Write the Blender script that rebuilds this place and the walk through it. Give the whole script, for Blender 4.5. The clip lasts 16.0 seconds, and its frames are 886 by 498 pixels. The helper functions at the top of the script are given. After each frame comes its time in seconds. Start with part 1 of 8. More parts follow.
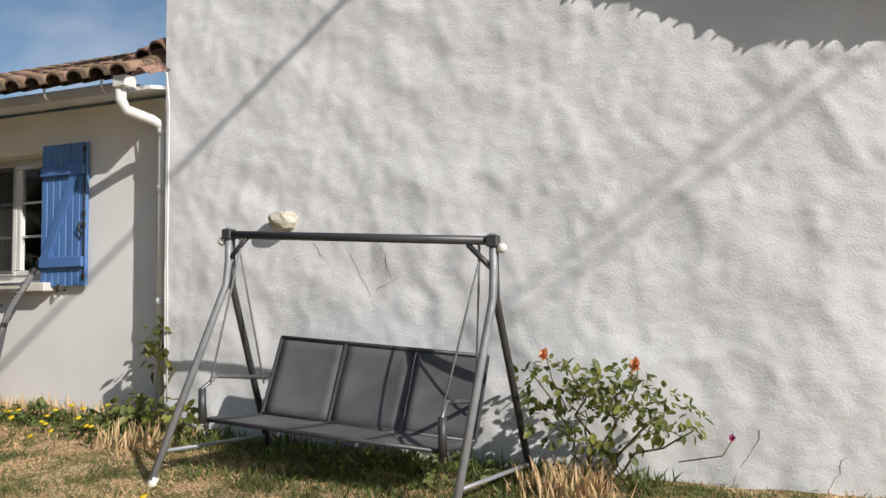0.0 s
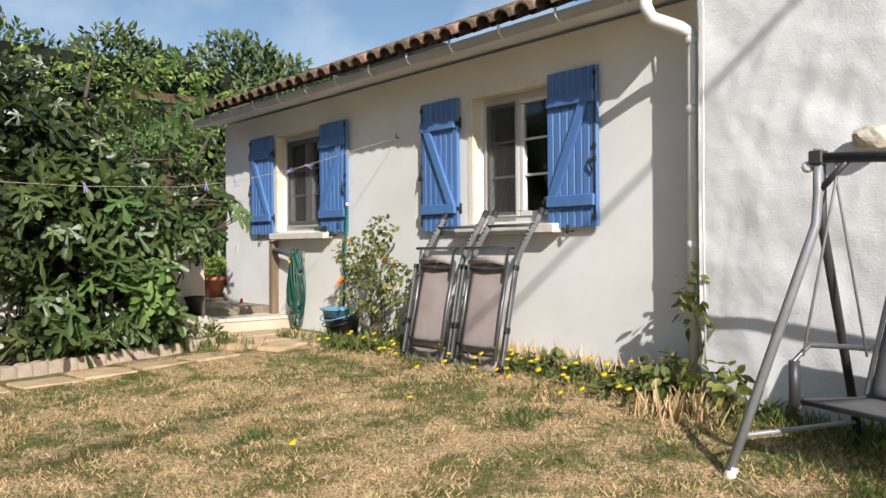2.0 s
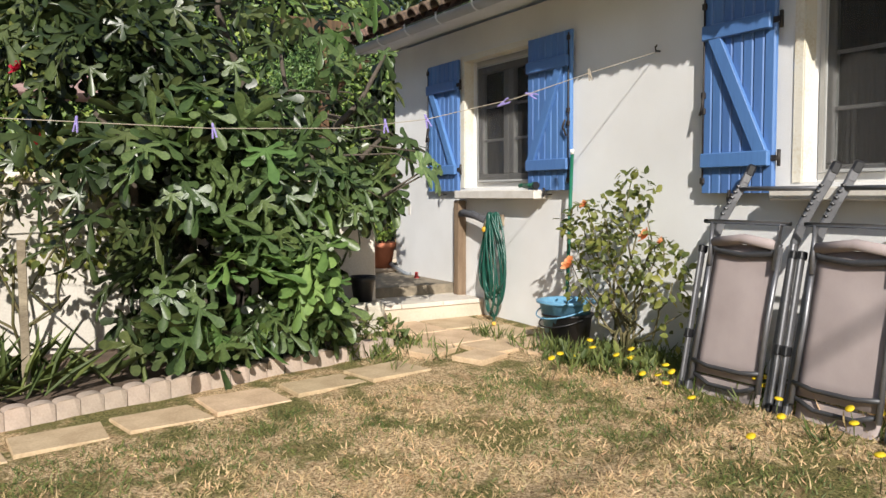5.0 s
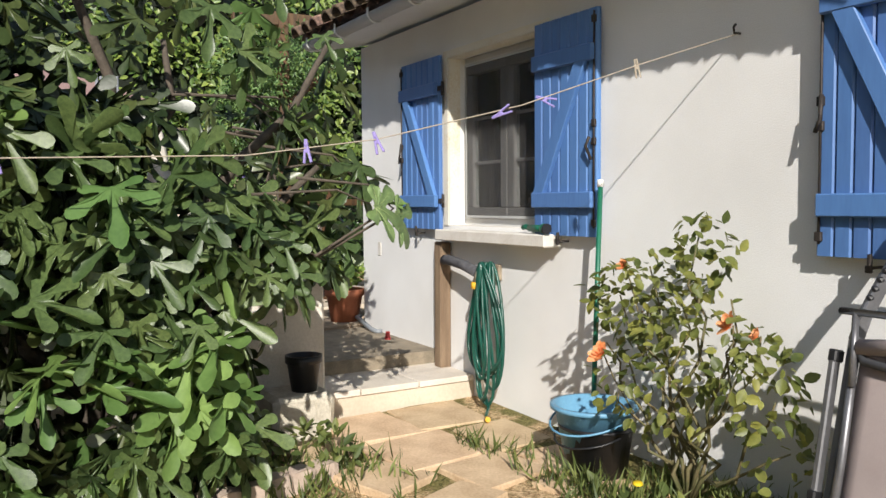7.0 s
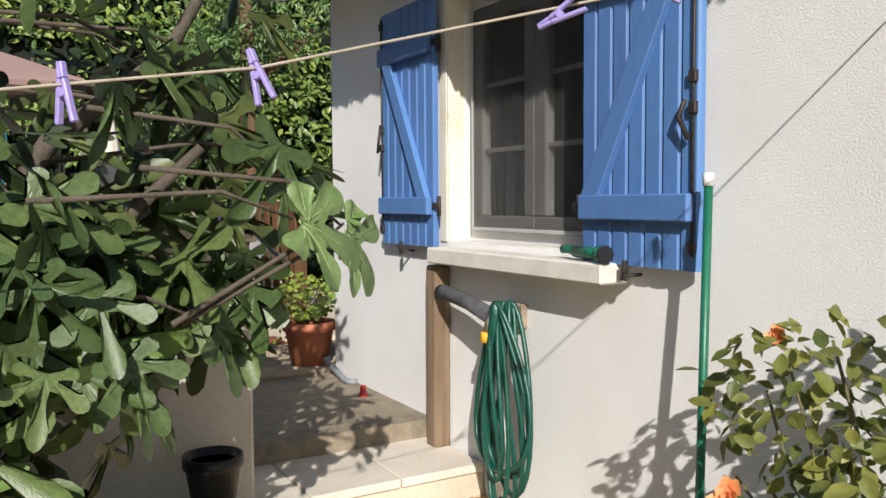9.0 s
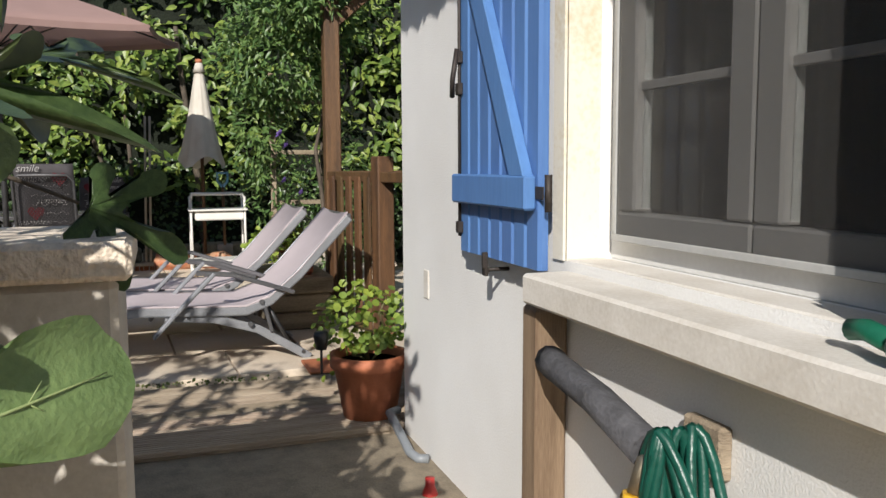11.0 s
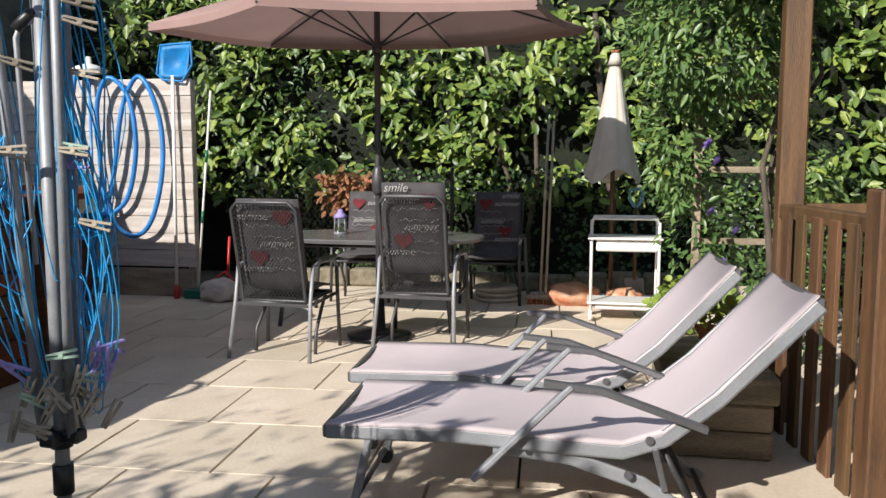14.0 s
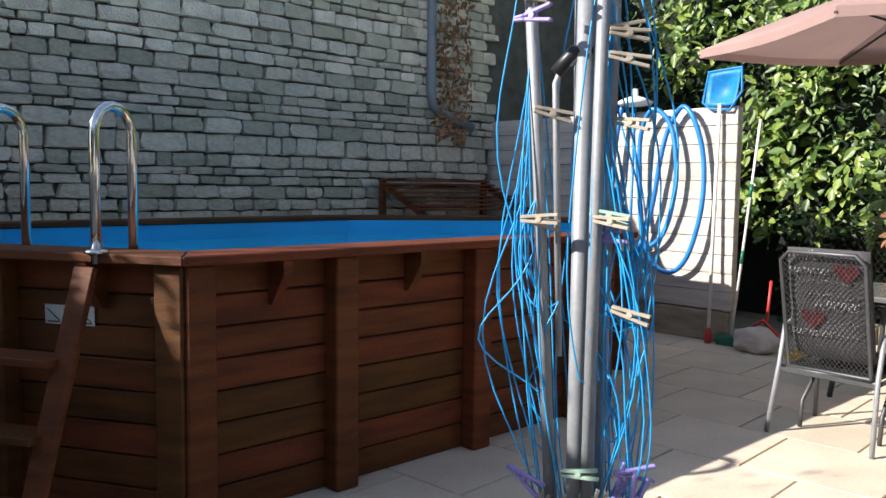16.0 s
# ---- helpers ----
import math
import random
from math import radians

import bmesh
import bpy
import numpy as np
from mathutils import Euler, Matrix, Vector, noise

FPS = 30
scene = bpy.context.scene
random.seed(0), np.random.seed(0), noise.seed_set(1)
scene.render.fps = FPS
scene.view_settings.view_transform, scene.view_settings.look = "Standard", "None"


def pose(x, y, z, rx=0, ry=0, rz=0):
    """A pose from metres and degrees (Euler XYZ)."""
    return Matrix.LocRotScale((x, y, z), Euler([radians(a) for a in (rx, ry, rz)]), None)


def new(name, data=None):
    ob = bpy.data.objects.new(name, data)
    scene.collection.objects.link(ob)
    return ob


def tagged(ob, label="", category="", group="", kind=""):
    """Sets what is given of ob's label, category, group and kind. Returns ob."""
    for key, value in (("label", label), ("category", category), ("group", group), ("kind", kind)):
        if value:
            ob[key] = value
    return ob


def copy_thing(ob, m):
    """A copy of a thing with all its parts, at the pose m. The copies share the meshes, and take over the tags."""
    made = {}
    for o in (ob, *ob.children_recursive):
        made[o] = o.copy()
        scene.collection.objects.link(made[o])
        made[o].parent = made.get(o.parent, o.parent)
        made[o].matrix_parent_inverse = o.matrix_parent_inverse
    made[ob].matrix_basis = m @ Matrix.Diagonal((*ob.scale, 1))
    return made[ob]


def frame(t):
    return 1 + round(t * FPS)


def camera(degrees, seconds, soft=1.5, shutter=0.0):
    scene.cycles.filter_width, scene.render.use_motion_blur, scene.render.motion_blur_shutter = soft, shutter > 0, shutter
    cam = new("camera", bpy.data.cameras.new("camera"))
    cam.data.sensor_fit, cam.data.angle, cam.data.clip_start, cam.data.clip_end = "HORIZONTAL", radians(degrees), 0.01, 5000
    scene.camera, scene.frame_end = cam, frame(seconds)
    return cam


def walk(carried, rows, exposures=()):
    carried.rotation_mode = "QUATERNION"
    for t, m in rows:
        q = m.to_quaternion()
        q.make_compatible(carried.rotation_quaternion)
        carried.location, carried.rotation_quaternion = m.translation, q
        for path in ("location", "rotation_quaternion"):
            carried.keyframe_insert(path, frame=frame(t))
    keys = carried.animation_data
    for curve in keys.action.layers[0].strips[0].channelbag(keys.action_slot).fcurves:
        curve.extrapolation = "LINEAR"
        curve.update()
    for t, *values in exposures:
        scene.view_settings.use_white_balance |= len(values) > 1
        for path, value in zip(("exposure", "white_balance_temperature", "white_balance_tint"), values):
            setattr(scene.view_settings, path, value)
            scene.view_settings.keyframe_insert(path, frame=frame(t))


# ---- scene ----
cam = camera(57.3, 16.0)
METRES, EYE, TILT, LEAN, TURN = 13.2, 1.15, 0.0, 0.0, 21.2
ROWS = [
    (0.0, 0.0, 0.0, 0.0, 0.06, 3.86, 0.86),
    (0.5, -0.0187, 0.0099, -0.0006, 9.45, 2.87, 0.77),
    (1.0, -0.0401, 0.0317, -0.0, 17.53, 1.68, 0.69),
    (1.5, -0.062, 0.0503, 0.001, 24.6, 0.71, 0.54),
    (2.0, -0.0872, 0.0711, 0.0036, 28.75, -0.1, 0.45),
    (2.5, -0.1077, 0.0962, 0.0046, 31.39, -1.08, 0.47),
    (3.0, -0.1332, 0.1196, 0.0089, 34.26, -2.0, 0.32),
    (3.5, -0.1637, 0.1377, 0.0113, 36.67, -2.88, 0.18),
    (4.0, -0.1903, 0.1609, 0.0115, 37.89, -3.75, 0.24),
    (6.5, -0.3146, 0.2963, 0.0307, 39.45, -3.68, 0.45),
    (7.0, -0.332, 0.3336, 0.0336, 38.55, -3.3, 0.43),
    (7.5, -0.3526, 0.3597, 0.0328, 38.27, -3.09, 0.28),
    (8.0, -0.3764, 0.3885, 0.0356, 38.0, -3.04, 0.36),
    (10.5, -0.482, 0.5377, 0.0372, 44.97, -5.28, 0.42),
    (11.0, -0.5065, 0.5685, 0.0402, 49.34, -5.93, 0.31),
    (11.5, -0.5298, 0.5927, 0.0434, 55.35, -6.39, 0.17),
    (12.0, -0.5551, 0.6105, 0.0478, 61.36, -6.61, 0.02),
    (12.5, -0.5796, 0.6273, 0.0473, 68.35, -6.59, -0.05),
    (13.0, -0.6007, 0.6388, 0.0474, 75.3, -6.52, -0.14),
    (13.5, -0.6216, 0.6446, 0.05, 78.67, -6.25, -0.12),
    (14.0, -0.6411, 0.6507, 0.0514, 79.46, -5.92, -0.05),
    (14.5, -0.6627, 0.6616, 0.0553, 80.71, -5.35, -0.07),
    (15.0, -0.6741, 0.6652, 0.0601, 86.48, -4.6, -0.26),
    (15.5, -0.6784, 0.6522, 0.059, 99.59, -4.28, -0.52),
    (16.0, -0.687, 0.64, 0.0593, 115.79, -4.55, -0.7),
]
walk(cam, [(t, pose(0, 0, EYE, TILT, LEAN, TURN) @ pose(METRES * x, METRES * y, METRES * z, 90 + pitch, roll, yaw)) for t, x, y, z, yaw, pitch, roll in ROWS],
     exposures=[(0.0, -0.08), (1.0, 0.08), (3.0, 0.3), (8.0, 0.3), (10.5, 0.1), (12.0, 0.2), (14.5, 0.5), (15.4, 0.56), (16.0, 1.05)])

# ---------------------------------------------------------------- light
SUN_DIR = Vector((-0.92, 0.475, -0.60)).normalized()
world = bpy.data.worlds.new("world")
scene.world = world
world.use_nodes = True
wn = world.node_tree.nodes
sky = wn.new("ShaderNodeTexSky")
sky.sky_type, sky.sun_disc = "NISHITA", False
sky.sun_elevation = math.asin(-SUN_DIR.z)
sky.sun_rotation = math.atan2(-SUN_DIR.x, -SUN_DIR.y)
sky.air_density, sky.dust_density, sky.ozone_density = 1.0, 0.6, 2.0
# thin cirrus streaks over the blue
tc = wn.new("ShaderNodeTexCoord")
mp = wn.new("ShaderNodeMapping")
mp.inputs["Scale"].default_value = (1.2, 3.5, 5.0)
nz = wn.new("ShaderNodeTexNoise")
nz.inputs["Scale"].default_value, nz.inputs["Detail"].default_value = 2.2, 7
rp = wn.new("ShaderNodeValToRGB")
rp.color_ramp.elements[0].position, rp.color_ramp.elements[1].position = 0.46, 0.78
rp.color_ramp.elements[0].color, rp.color_ramp.elements[1].color = (0, 0, 0, 1), (0.6, 0.6, 0.6, 1)
mx = wn.new("ShaderNodeMix")
mx.data_type = "RGBA"
mx.inputs[7].default_value = (6.5, 7.2, 8.0, 1)
wl = world.node_tree.links
wl.new(tc.outputs["Generated"], mp.inputs[0])
wl.new(mp.outputs[0], nz.inputs["Vector"])
wl.new(nz.outputs[0], rp.inputs[0])
wl.new(rp.outputs[0], mx.inputs[0])
wl.new(sky.outputs[0], mx.inputs[6])
wl.new(mx.outputs[2], wn["Background"].inputs[0])
wn["Background"].inputs[1].default_value = 0.095
sun = new("sun", bpy.data.lights.new("sun", "SUN"))
sun.data.energy, sun.data.angle, sun.data.color = 5.0, radians(0.55), (1.0, 0.945, 0.875)
sun.rotation_mode = "QUATERNION"
sun.rotation_quaternion = SUN_DIR.to_track_quat("-Z", "Y")
sun.location = (10, -8, 9)

# ---------------------------------------------------------------- materials


def mat(name, color, rough=0.6, metal=0.0, dark=None, scale=6.0, amount=0.5, fine=80.0, bump=0.15, bump_dist=0.01,
        random_tint=0.0, coat=0.0, trans=0.0, stretch=None, mid=0.5, width=0.3, island=False, spec=0.5):
    """Base colour varied by a coarse and a fine noise in metres, with fine relief."""
    m = bpy.data.materials.new(name)
    m.use_nodes = True
    n, l = m.node_tree.nodes, m.node_tree.links
    b = n["Principled BSDF"]
    b.inputs["Roughness"].default_value, b.inputs["Metallic"].default_value = rough, metal
    b.inputs["Coat Weight"].default_value = coat
    b.inputs["Specular IOR Level"].default_value = spec
    geo = n.new("ShaderNodeTexCoord")
    src = geo.outputs["Object"]
    if stretch:
        k = n.new("ShaderNodeMapping")
        k.inputs["Scale"].default_value = stretch
        l.new(src, k.inputs[0])
        src = k.outputs[0]
    big, small = n.new("ShaderNodeTexNoise"), n.new("ShaderNodeTexNoise")
    for q, s, d in ((big, scale, 5), (small, fine, 4)):
        q.inputs["Scale"].default_value, q.inputs["Detail"].default_value = s, d
        l.new(src, q.inputs["Vector"])
    add = n.new("ShaderNodeMath")
    add.operation = "MULTIPLY_ADD"
    add.inputs[1].default_value = 0.35
    l.new(small.outputs[0], add.inputs[0])
    sc = n.new("ShaderNodeMath")
    sc.operation = "MULTIPLY"
    sc.inputs[1].default_value = 0.65
    l.new(big.outputs[0], sc.inputs[0])
    l.new(sc.outputs[0], add.inputs[2])
    ramp = n.new("ShaderNodeValToRGB")
    d = dark or tuple(c * (1 - amount) for c in color)
    ramp.color_ramp.elements[0].position, ramp.color_ramp.elements[1].position = mid - width / 2, mid + width / 2
    ramp.color_ramp.elements[0].color, ramp.color_ramp.elements[1].color = (*d, 1), (*color, 1)
    l.new(add.outputs[0], ramp.inputs[0])
    out = ramp.outputs[0]
    if random_tint:
        hsv = n.new("ShaderNodeHueSaturation")
        if island:
            rnd = n.new("ShaderNodeNewGeometry").outputs["Random Per Island"]
        else:
            rnd = n.new("ShaderNodeObjectInfo").outputs["Random"]
        mr = n.new("ShaderNodeMapRange")
        mr.inputs[3].default_value, mr.inputs[4].default_value = 1 - random_tint, 1 + random_tint
        l.new(rnd, mr.inputs[0])
        l.new(mr.outputs[0], hsv.inputs["Value"])
        mr2 = n.new("ShaderNodeMapRange")
        mr2.inputs[3].default_value, mr2.inputs[4].default_value = 0.5 + random_tint * 0.06, 0.5 - random_tint * 0.06
        l.new(rnd, mr2.inputs[0])
        l.new(mr2.outputs[0], hsv.inputs["Hue"])
        l.new(out, hsv.inputs["Color"])
        out = hsv.outputs[0]
    l.new(out, b.inputs["Base Color"])
    if bump:
        bp = n.new("ShaderNodeBump")
        bp.inputs["Strength"].default_value, bp.inputs["Distance"].default_value = bump, bump_dist
        l.new(small.outputs[0], bp.inputs["Height"])
        l.new(bp.outputs[0], b.inputs["Normal"])
    if trans:
        t = n.new("ShaderNodeBsdfTranslucent")
        l.new(out, t.inputs[0])
        ms = n.new("ShaderNodeMixShader")
        ms.inputs[0].default_value = trans
        l.new(b.outputs[0], ms.inputs[1])
        l.new(t.outputs[0], ms.inputs[2])
        l.new(ms.outputs[0], n["Material Output"].inputs[0])
    return m


def glass(name, color=(0.9, 0.95, 0.95), rough=0.02):
    m = bpy.data.materials.new(name)
    m.use_nodes = True
    b = m.node_tree.nodes["Principled BSDF"]
    b.inputs["Base Color"].default_value = (*color, 1)
    b.inputs["Transmission Weight"].default_value, b.inputs["Roughness"].default_value, b.inputs["IOR"].default_value = 1, rough, 1.45
    return m


M_RENDER = mat("white_render", (0.81, 0.81, 0.80), 0.85, dark=(0.70, 0.69, 0.67), scale=1.4, fine=150, bump=0.5, bump_dist=0.004, spec=0.2)
M_OLDRENDER = mat("old_lumpy_render", (0.72, 0.725, 0.735), 0.85, dark=(0.61, 0.615, 0.625), scale=1.6, fine=70, bump=0.45, bump_dist=0.007, spec=0.2)
M_GARDENWALL = mat("cream_garden_wall", (0.66, 0.62, 0.55), 0.9, dark=(0.5, 0.46, 0.4), scale=2.0, fine=70, bump=0.4, bump_dist=0.006, spec=0.2)
M_REVEAL = mat("cream_reveal", (0.74, 0.70, 0.60), 0.8, dark=(0.6, 0.5, 0.33), scale=2.5, fine=60, mid=0.42, width=0.2, bump=0.2)
M_SILL = mat("pale_concrete_sill", (0.72, 0.69, 0.64), 0.85, dark=(0.56, 0.52, 0.46), scale=6, fine=120, bump=0.2, bump_dist=0.004)
M_BLUE = mat("blue_painted_wood", (0.092, 0.205, 0.46), 0.45, dark=(0.07, 0.155, 0.37), scale=3, fine=60, bump=0.08, stretch=(1, 1, 0.15), random_tint=0.05)
M_PVC = mat("white_pvc", (0.78, 0.78, 0.76), 0.35, amount=0.1, scale=3, bump=0.02)
M_WINFRAME = mat("white_window_frame", (0.66, 0.65, 0.63), 0.35, amount=0.12, scale=4, bump=0.02)
M_GUTTER = mat("pale_grey_gutter", (0.44, 0.44, 0.43), 0.4, amount=0.2, scale=2, bump=0.03)
M_PIPEGREY = mat("grey_pvc_pipe", (0.23, 0.25, 0.27), 0.4, amount=0.2, scale=3, bump=0.03)
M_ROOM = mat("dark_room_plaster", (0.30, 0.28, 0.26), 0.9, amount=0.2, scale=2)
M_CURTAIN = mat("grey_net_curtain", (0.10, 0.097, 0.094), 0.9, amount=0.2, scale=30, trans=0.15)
M_GLASS = glass("window_glass")
M_FLYMESH = mat("grey_fly_mesh", (0.05, 0.048, 0.045), 0.8, amount=0.2, scale=60, bump=0)
fm = M_FLYMESH.node_tree
fm_see, fm_mix = fm.nodes.new("ShaderNodeBsdfTransparent"), fm.nodes.new("ShaderNodeMixShader")
fm_mix.inputs[0].default_value = 0.4
fm.links.new(fm_see.outputs[0], fm_mix.inputs[1])
fm.links.new(fm.nodes["Principled BSDF"].outputs[0], fm_mix.inputs[2])
fm.links.new(fm_mix.outputs[0], fm.nodes["Material Output"].inputs[0])
M_TILE = mat("weathered_terracotta_tile", (0.30, 0.20, 0.13), 0.9, dark=(0.06, 0.04, 0.032), scale=7, fine=45, bump=0.6, random_tint=0.4, width=0.2)
M_IRON = mat("dark_rusty_iron", (0.06, 0.05, 0.045), 0.6, metal=0.5, amount=0.4, scale=30, bump=0.2)
M_SLAB = mat("sandstone_paving_slab", (0.68, 0.59, 0.47), 0.8, dark=(0.54, 0.455, 0.35), scale=2.2, fine=45, bump=0.25, bump_dist=0.006, random_tint=0.07)
M_PATHSLAB = mat("sandy_path_slab", (0.66, 0.50, 0.32), 0.85, dark=(0.42, 0.29, 0.17), scale=4.5, fine=60, bump=0.4, bump_dist=0.008, random_tint=0.12)
M_SLABGREY = mat("pale_step_slab", (0.70, 0.64, 0.55), 0.8, dark=(0.56, 0.50, 0.42), scale=3, fine=60, bump=0.2, random_tint=0.06)
M_JOINT = mat("sandy_joint", (0.30, 0.25, 0.18), 0.95, amount=0.4, scale=12, fine=120, bump=0.4)
M_DECK = mat("weathered_deck_wood", (0.46, 0.38, 0.29), 0.8, dark=(0.27, 0.21, 0.15), scale=2.5, fine=40, stretch=(8, 0.6, 8), bump=0.4, random_tint=0.15)
M_SLEEPER = mat("weathered_sleeper_wood", (0.36, 0.30, 0.21), 0.85, dark=(0.16, 0.125, 0.085), scale=2.5, fine=40, stretch=(6, 1, 6), bump=0.5, random_tint=0.12)
M_BROWNWOOD = mat("brown_stained_wood", (0.17, 0.085, 0.036), 0.6, dark=(0.06, 0.031, 0.015), scale=2.5, fine=40, stretch=(8, 8, 0.6), bump=0.35, random_tint=0.25)
M_POOLWOOD = mat("red_brown_pool_wood", (0.165, 0.050, 0.015), 0.65, dark=(0.06, 0.019, 0.007), scale=2.0, fine=40, stretch=(1, 1, 9), bump=0.25, random_tint=0.25, spec=0.25)
M_FENCE = mat("silvered_pine_board", (0.56, 0.51, 0.46), 0.8, dark=(0.36, 0.31, 0.27), scale=2.0, fine=40, stretch=(6, 0.7, 8), bump=0.3, random_tint=0.1)
M_POST = mat("weathered_post_wood", (0.27, 0.19, 0.12), 0.8, dark=(0.14, 0.09, 0.055), scale=3, fine=50, stretch=(8, 8, 0.5), bump=0.4)
M_STONE = mat("grey_rubble_stone", (0.80, 0.72, 0.57), 0.9, dark=(0.52, 0.46, 0.36), scale=7, fine=60, bump=0.8, bump_dist=0.02, random_tint=0.28)
M_MORTAR = mat("grey_lime_mortar", (0.19, 0.175, 0.15), 0.95, amount=0.5, scale=6, fine=70, bump=0.8, bump_dist=0.02)
M_KERB = mat("pinkish_concrete_kerb", (0.52, 0.42, 0.34), 0.9, dark=(0.38, 0.30, 0.24), scale=8, fine=80, bump=0.3, random_tint=0.08)
M_ROUGHSTONE = mat("pale_limestone", (0.62, 0.58, 0.48), 0.9, dark=(0.42, 0.38, 0.3), scale=14, fine=80, bump=0.5)
M_SOIL = mat("dry_soil", (0.16, 0.11, 0.075), 0.95, dark=(0.08, 0.055, 0.04), scale=6, fine=70, bump=0.7, bump_dist=0.02)

# ---------------------------------------------------------------- mesh helpers


def box(bm, x0, x1, y0, y1, z0, z1, m=None, bevel=0.0):
    """A box in bm; m moves it; bevelled edges if asked."""
    vs = [bm.verts.new((x, y, z)) for x in (x0, x1) for y in (y0, y1) for z in (z0, z1)]
    fs = [bm.faces.new([vs[i] for i in q]) for q in ((0, 1, 3, 2), (4, 6, 7, 5), (0, 4, 5, 1), (2, 3, 7, 6), (0, 2, 6, 4), (1, 5, 7, 3))]
    if bevel:
        es = list({e for f in fs for e in f.edges})
        r = bmesh.ops.bevel(bm, geom=es, offset=bevel, segments=1, affect="EDGES")
        vs = list({v for f in r["faces"] for v in f.verts} | {v for v in vs if v.is_valid})
    if m is not None:
        bmesh.ops.transform(bm, matrix=m, verts=vs)
    return vs


def tube(bm, pts, r, n=8, caps=True, r2=None):
    """A round bar along points, tapering to r2."""
    pts = [Vector(p) for p in pts]
    rings, k = [], len(pts)
    side = None
    for i, p in enumerate(pts):
        d = (pts[min(i + 1, k - 1)] - pts[max(i - 1, 0)]).normalized()
        if side is None:
            side = d.cross(Vector((0, 0, 1)) if abs(d.z) < 0.9 else Vector((1, 0, 0))).normalized()
        else:
            side = (side - d * side.dot(d)).normalized()
        up = d.cross(side)
        rr = r if r2 is None else r + (r2 - r) * i / max(k - 1, 1)
        rings.append([bm.verts.new(p + (side * math.cos(2 * math.pi * j / n) + up * math.sin(2 * math.pi * j / n)) * rr) for j in range(n)])
    for a, b in zip(rings, rings[1:]):
        for j in range(n):
            f = bm.faces.new((a[j], a[(j + 1) % n], b[(j + 1) % n], b[j]))
            f.smooth = True
    if caps:
        bm.faces.new(rings[0][::-1])
        bm.faces.new(rings[-1])
    return [v for q in rings for v in q]


def bar(bm, a, b, w, h, bevel=0.003, up=(0, 0, 1)):
    """A flat bar from a to b, w wide, h deep."""
    a, b = Vector(a), Vector(b)
    d = b - a
    z = d.normalized()
    u = Vector(up)
    if abs(z.dot(u)) > 0.95:
        u = Vector((0, 1, 0))
    x = u.cross(z).normalized()
    y = z.cross(x)
    m = Matrix.Translation(a) @ Matrix((x, y, z)).transposed().to_4x4()
    return box(bm, -w / 2, w / 2, -h / 2, h / 2, 0, d.length, m, bevel)


def lathe(bm, profile, n=20, centre=(0, 0, 0)):
    """Turns a profile of (radius, z) about the z axis."""
    c = Vector(centre)
    rings = [[bm.verts.new(c + Vector((r * math.cos(2 * math.pi * j / n), r * math.sin(2 * math.pi * j / n), z))) for j in range(n)] for r, z in profile]
    for a, b in zip(rings, rings[1:]):
        for j in range(n):
            f = bm.faces.new((a[j], a[(j + 1) % n], b[(j + 1) % n], b[j]))
            f.smooth = True
    for ring in (rings[0], rings[-1]):
        if profile[rings.index(ring)][0] > 1e-4:
            bm.faces.new(ring)


def mesh_of(name, bm, material):
    bmesh.ops.recalc_face_normals(bm, faces=bm.faces)
    me = bpy.data.meshes.new(name)
    bm.to_mesh(me)
    bm.free()
    me.materials.append(material)
    return me


def part(name, bm, material, parent=None, label=""):
    """Links a bmesh as one mesh object under a thing or a part."""
    ob = new(name, mesh_of(name, bm, material))
    ob.parent = parent
    return tagged(ob, label)


def piece(name, me, parent, m):
    """One more object on a shared mesh."""
    ob = new(name, me)
    ob.parent = parent
    ob.matrix_local = m
    return ob


def thing(name, place, label, category, group="", kind=""):
    ob = new(name)
    ob.matrix_basis = place if isinstance(place, Matrix) else Matrix.Translation(place)
    ob.empty_display_size = 0.1
    return tagged(ob, label, category, group, kind)


def structure(name, bm, material, label, category="structure"):
    return tagged(part(name, bm, material), label, category, kind="structure")


def B():
    return bmesh.new()


def sheet(name, verts, faces, material, parent=None, smooth=False):
    me = bpy.data.meshes.new(name)
    me.from_pydata(verts, [], faces)
    if smooth:
        me.shade_smooth()
    me.materials.append(material)
    ob = new(name, me)
    ob.parent = parent
    return ob


rng = random.Random(7)

# ---------------------------------------------------------------- ground


def ground_z(x, y):
    b = float(np.interp(x, [-12, -9, -6, -4.5, -1.5, 2], [0.2, 0.2, 0.19, 0.16, 0.03, -0.02]))
    s = float(np.interp(x, [-9, -7, -4], [0.03, 0.045, 0.06]))
    return max(b - s * max(0.0, 5.5 - y), -0.28)


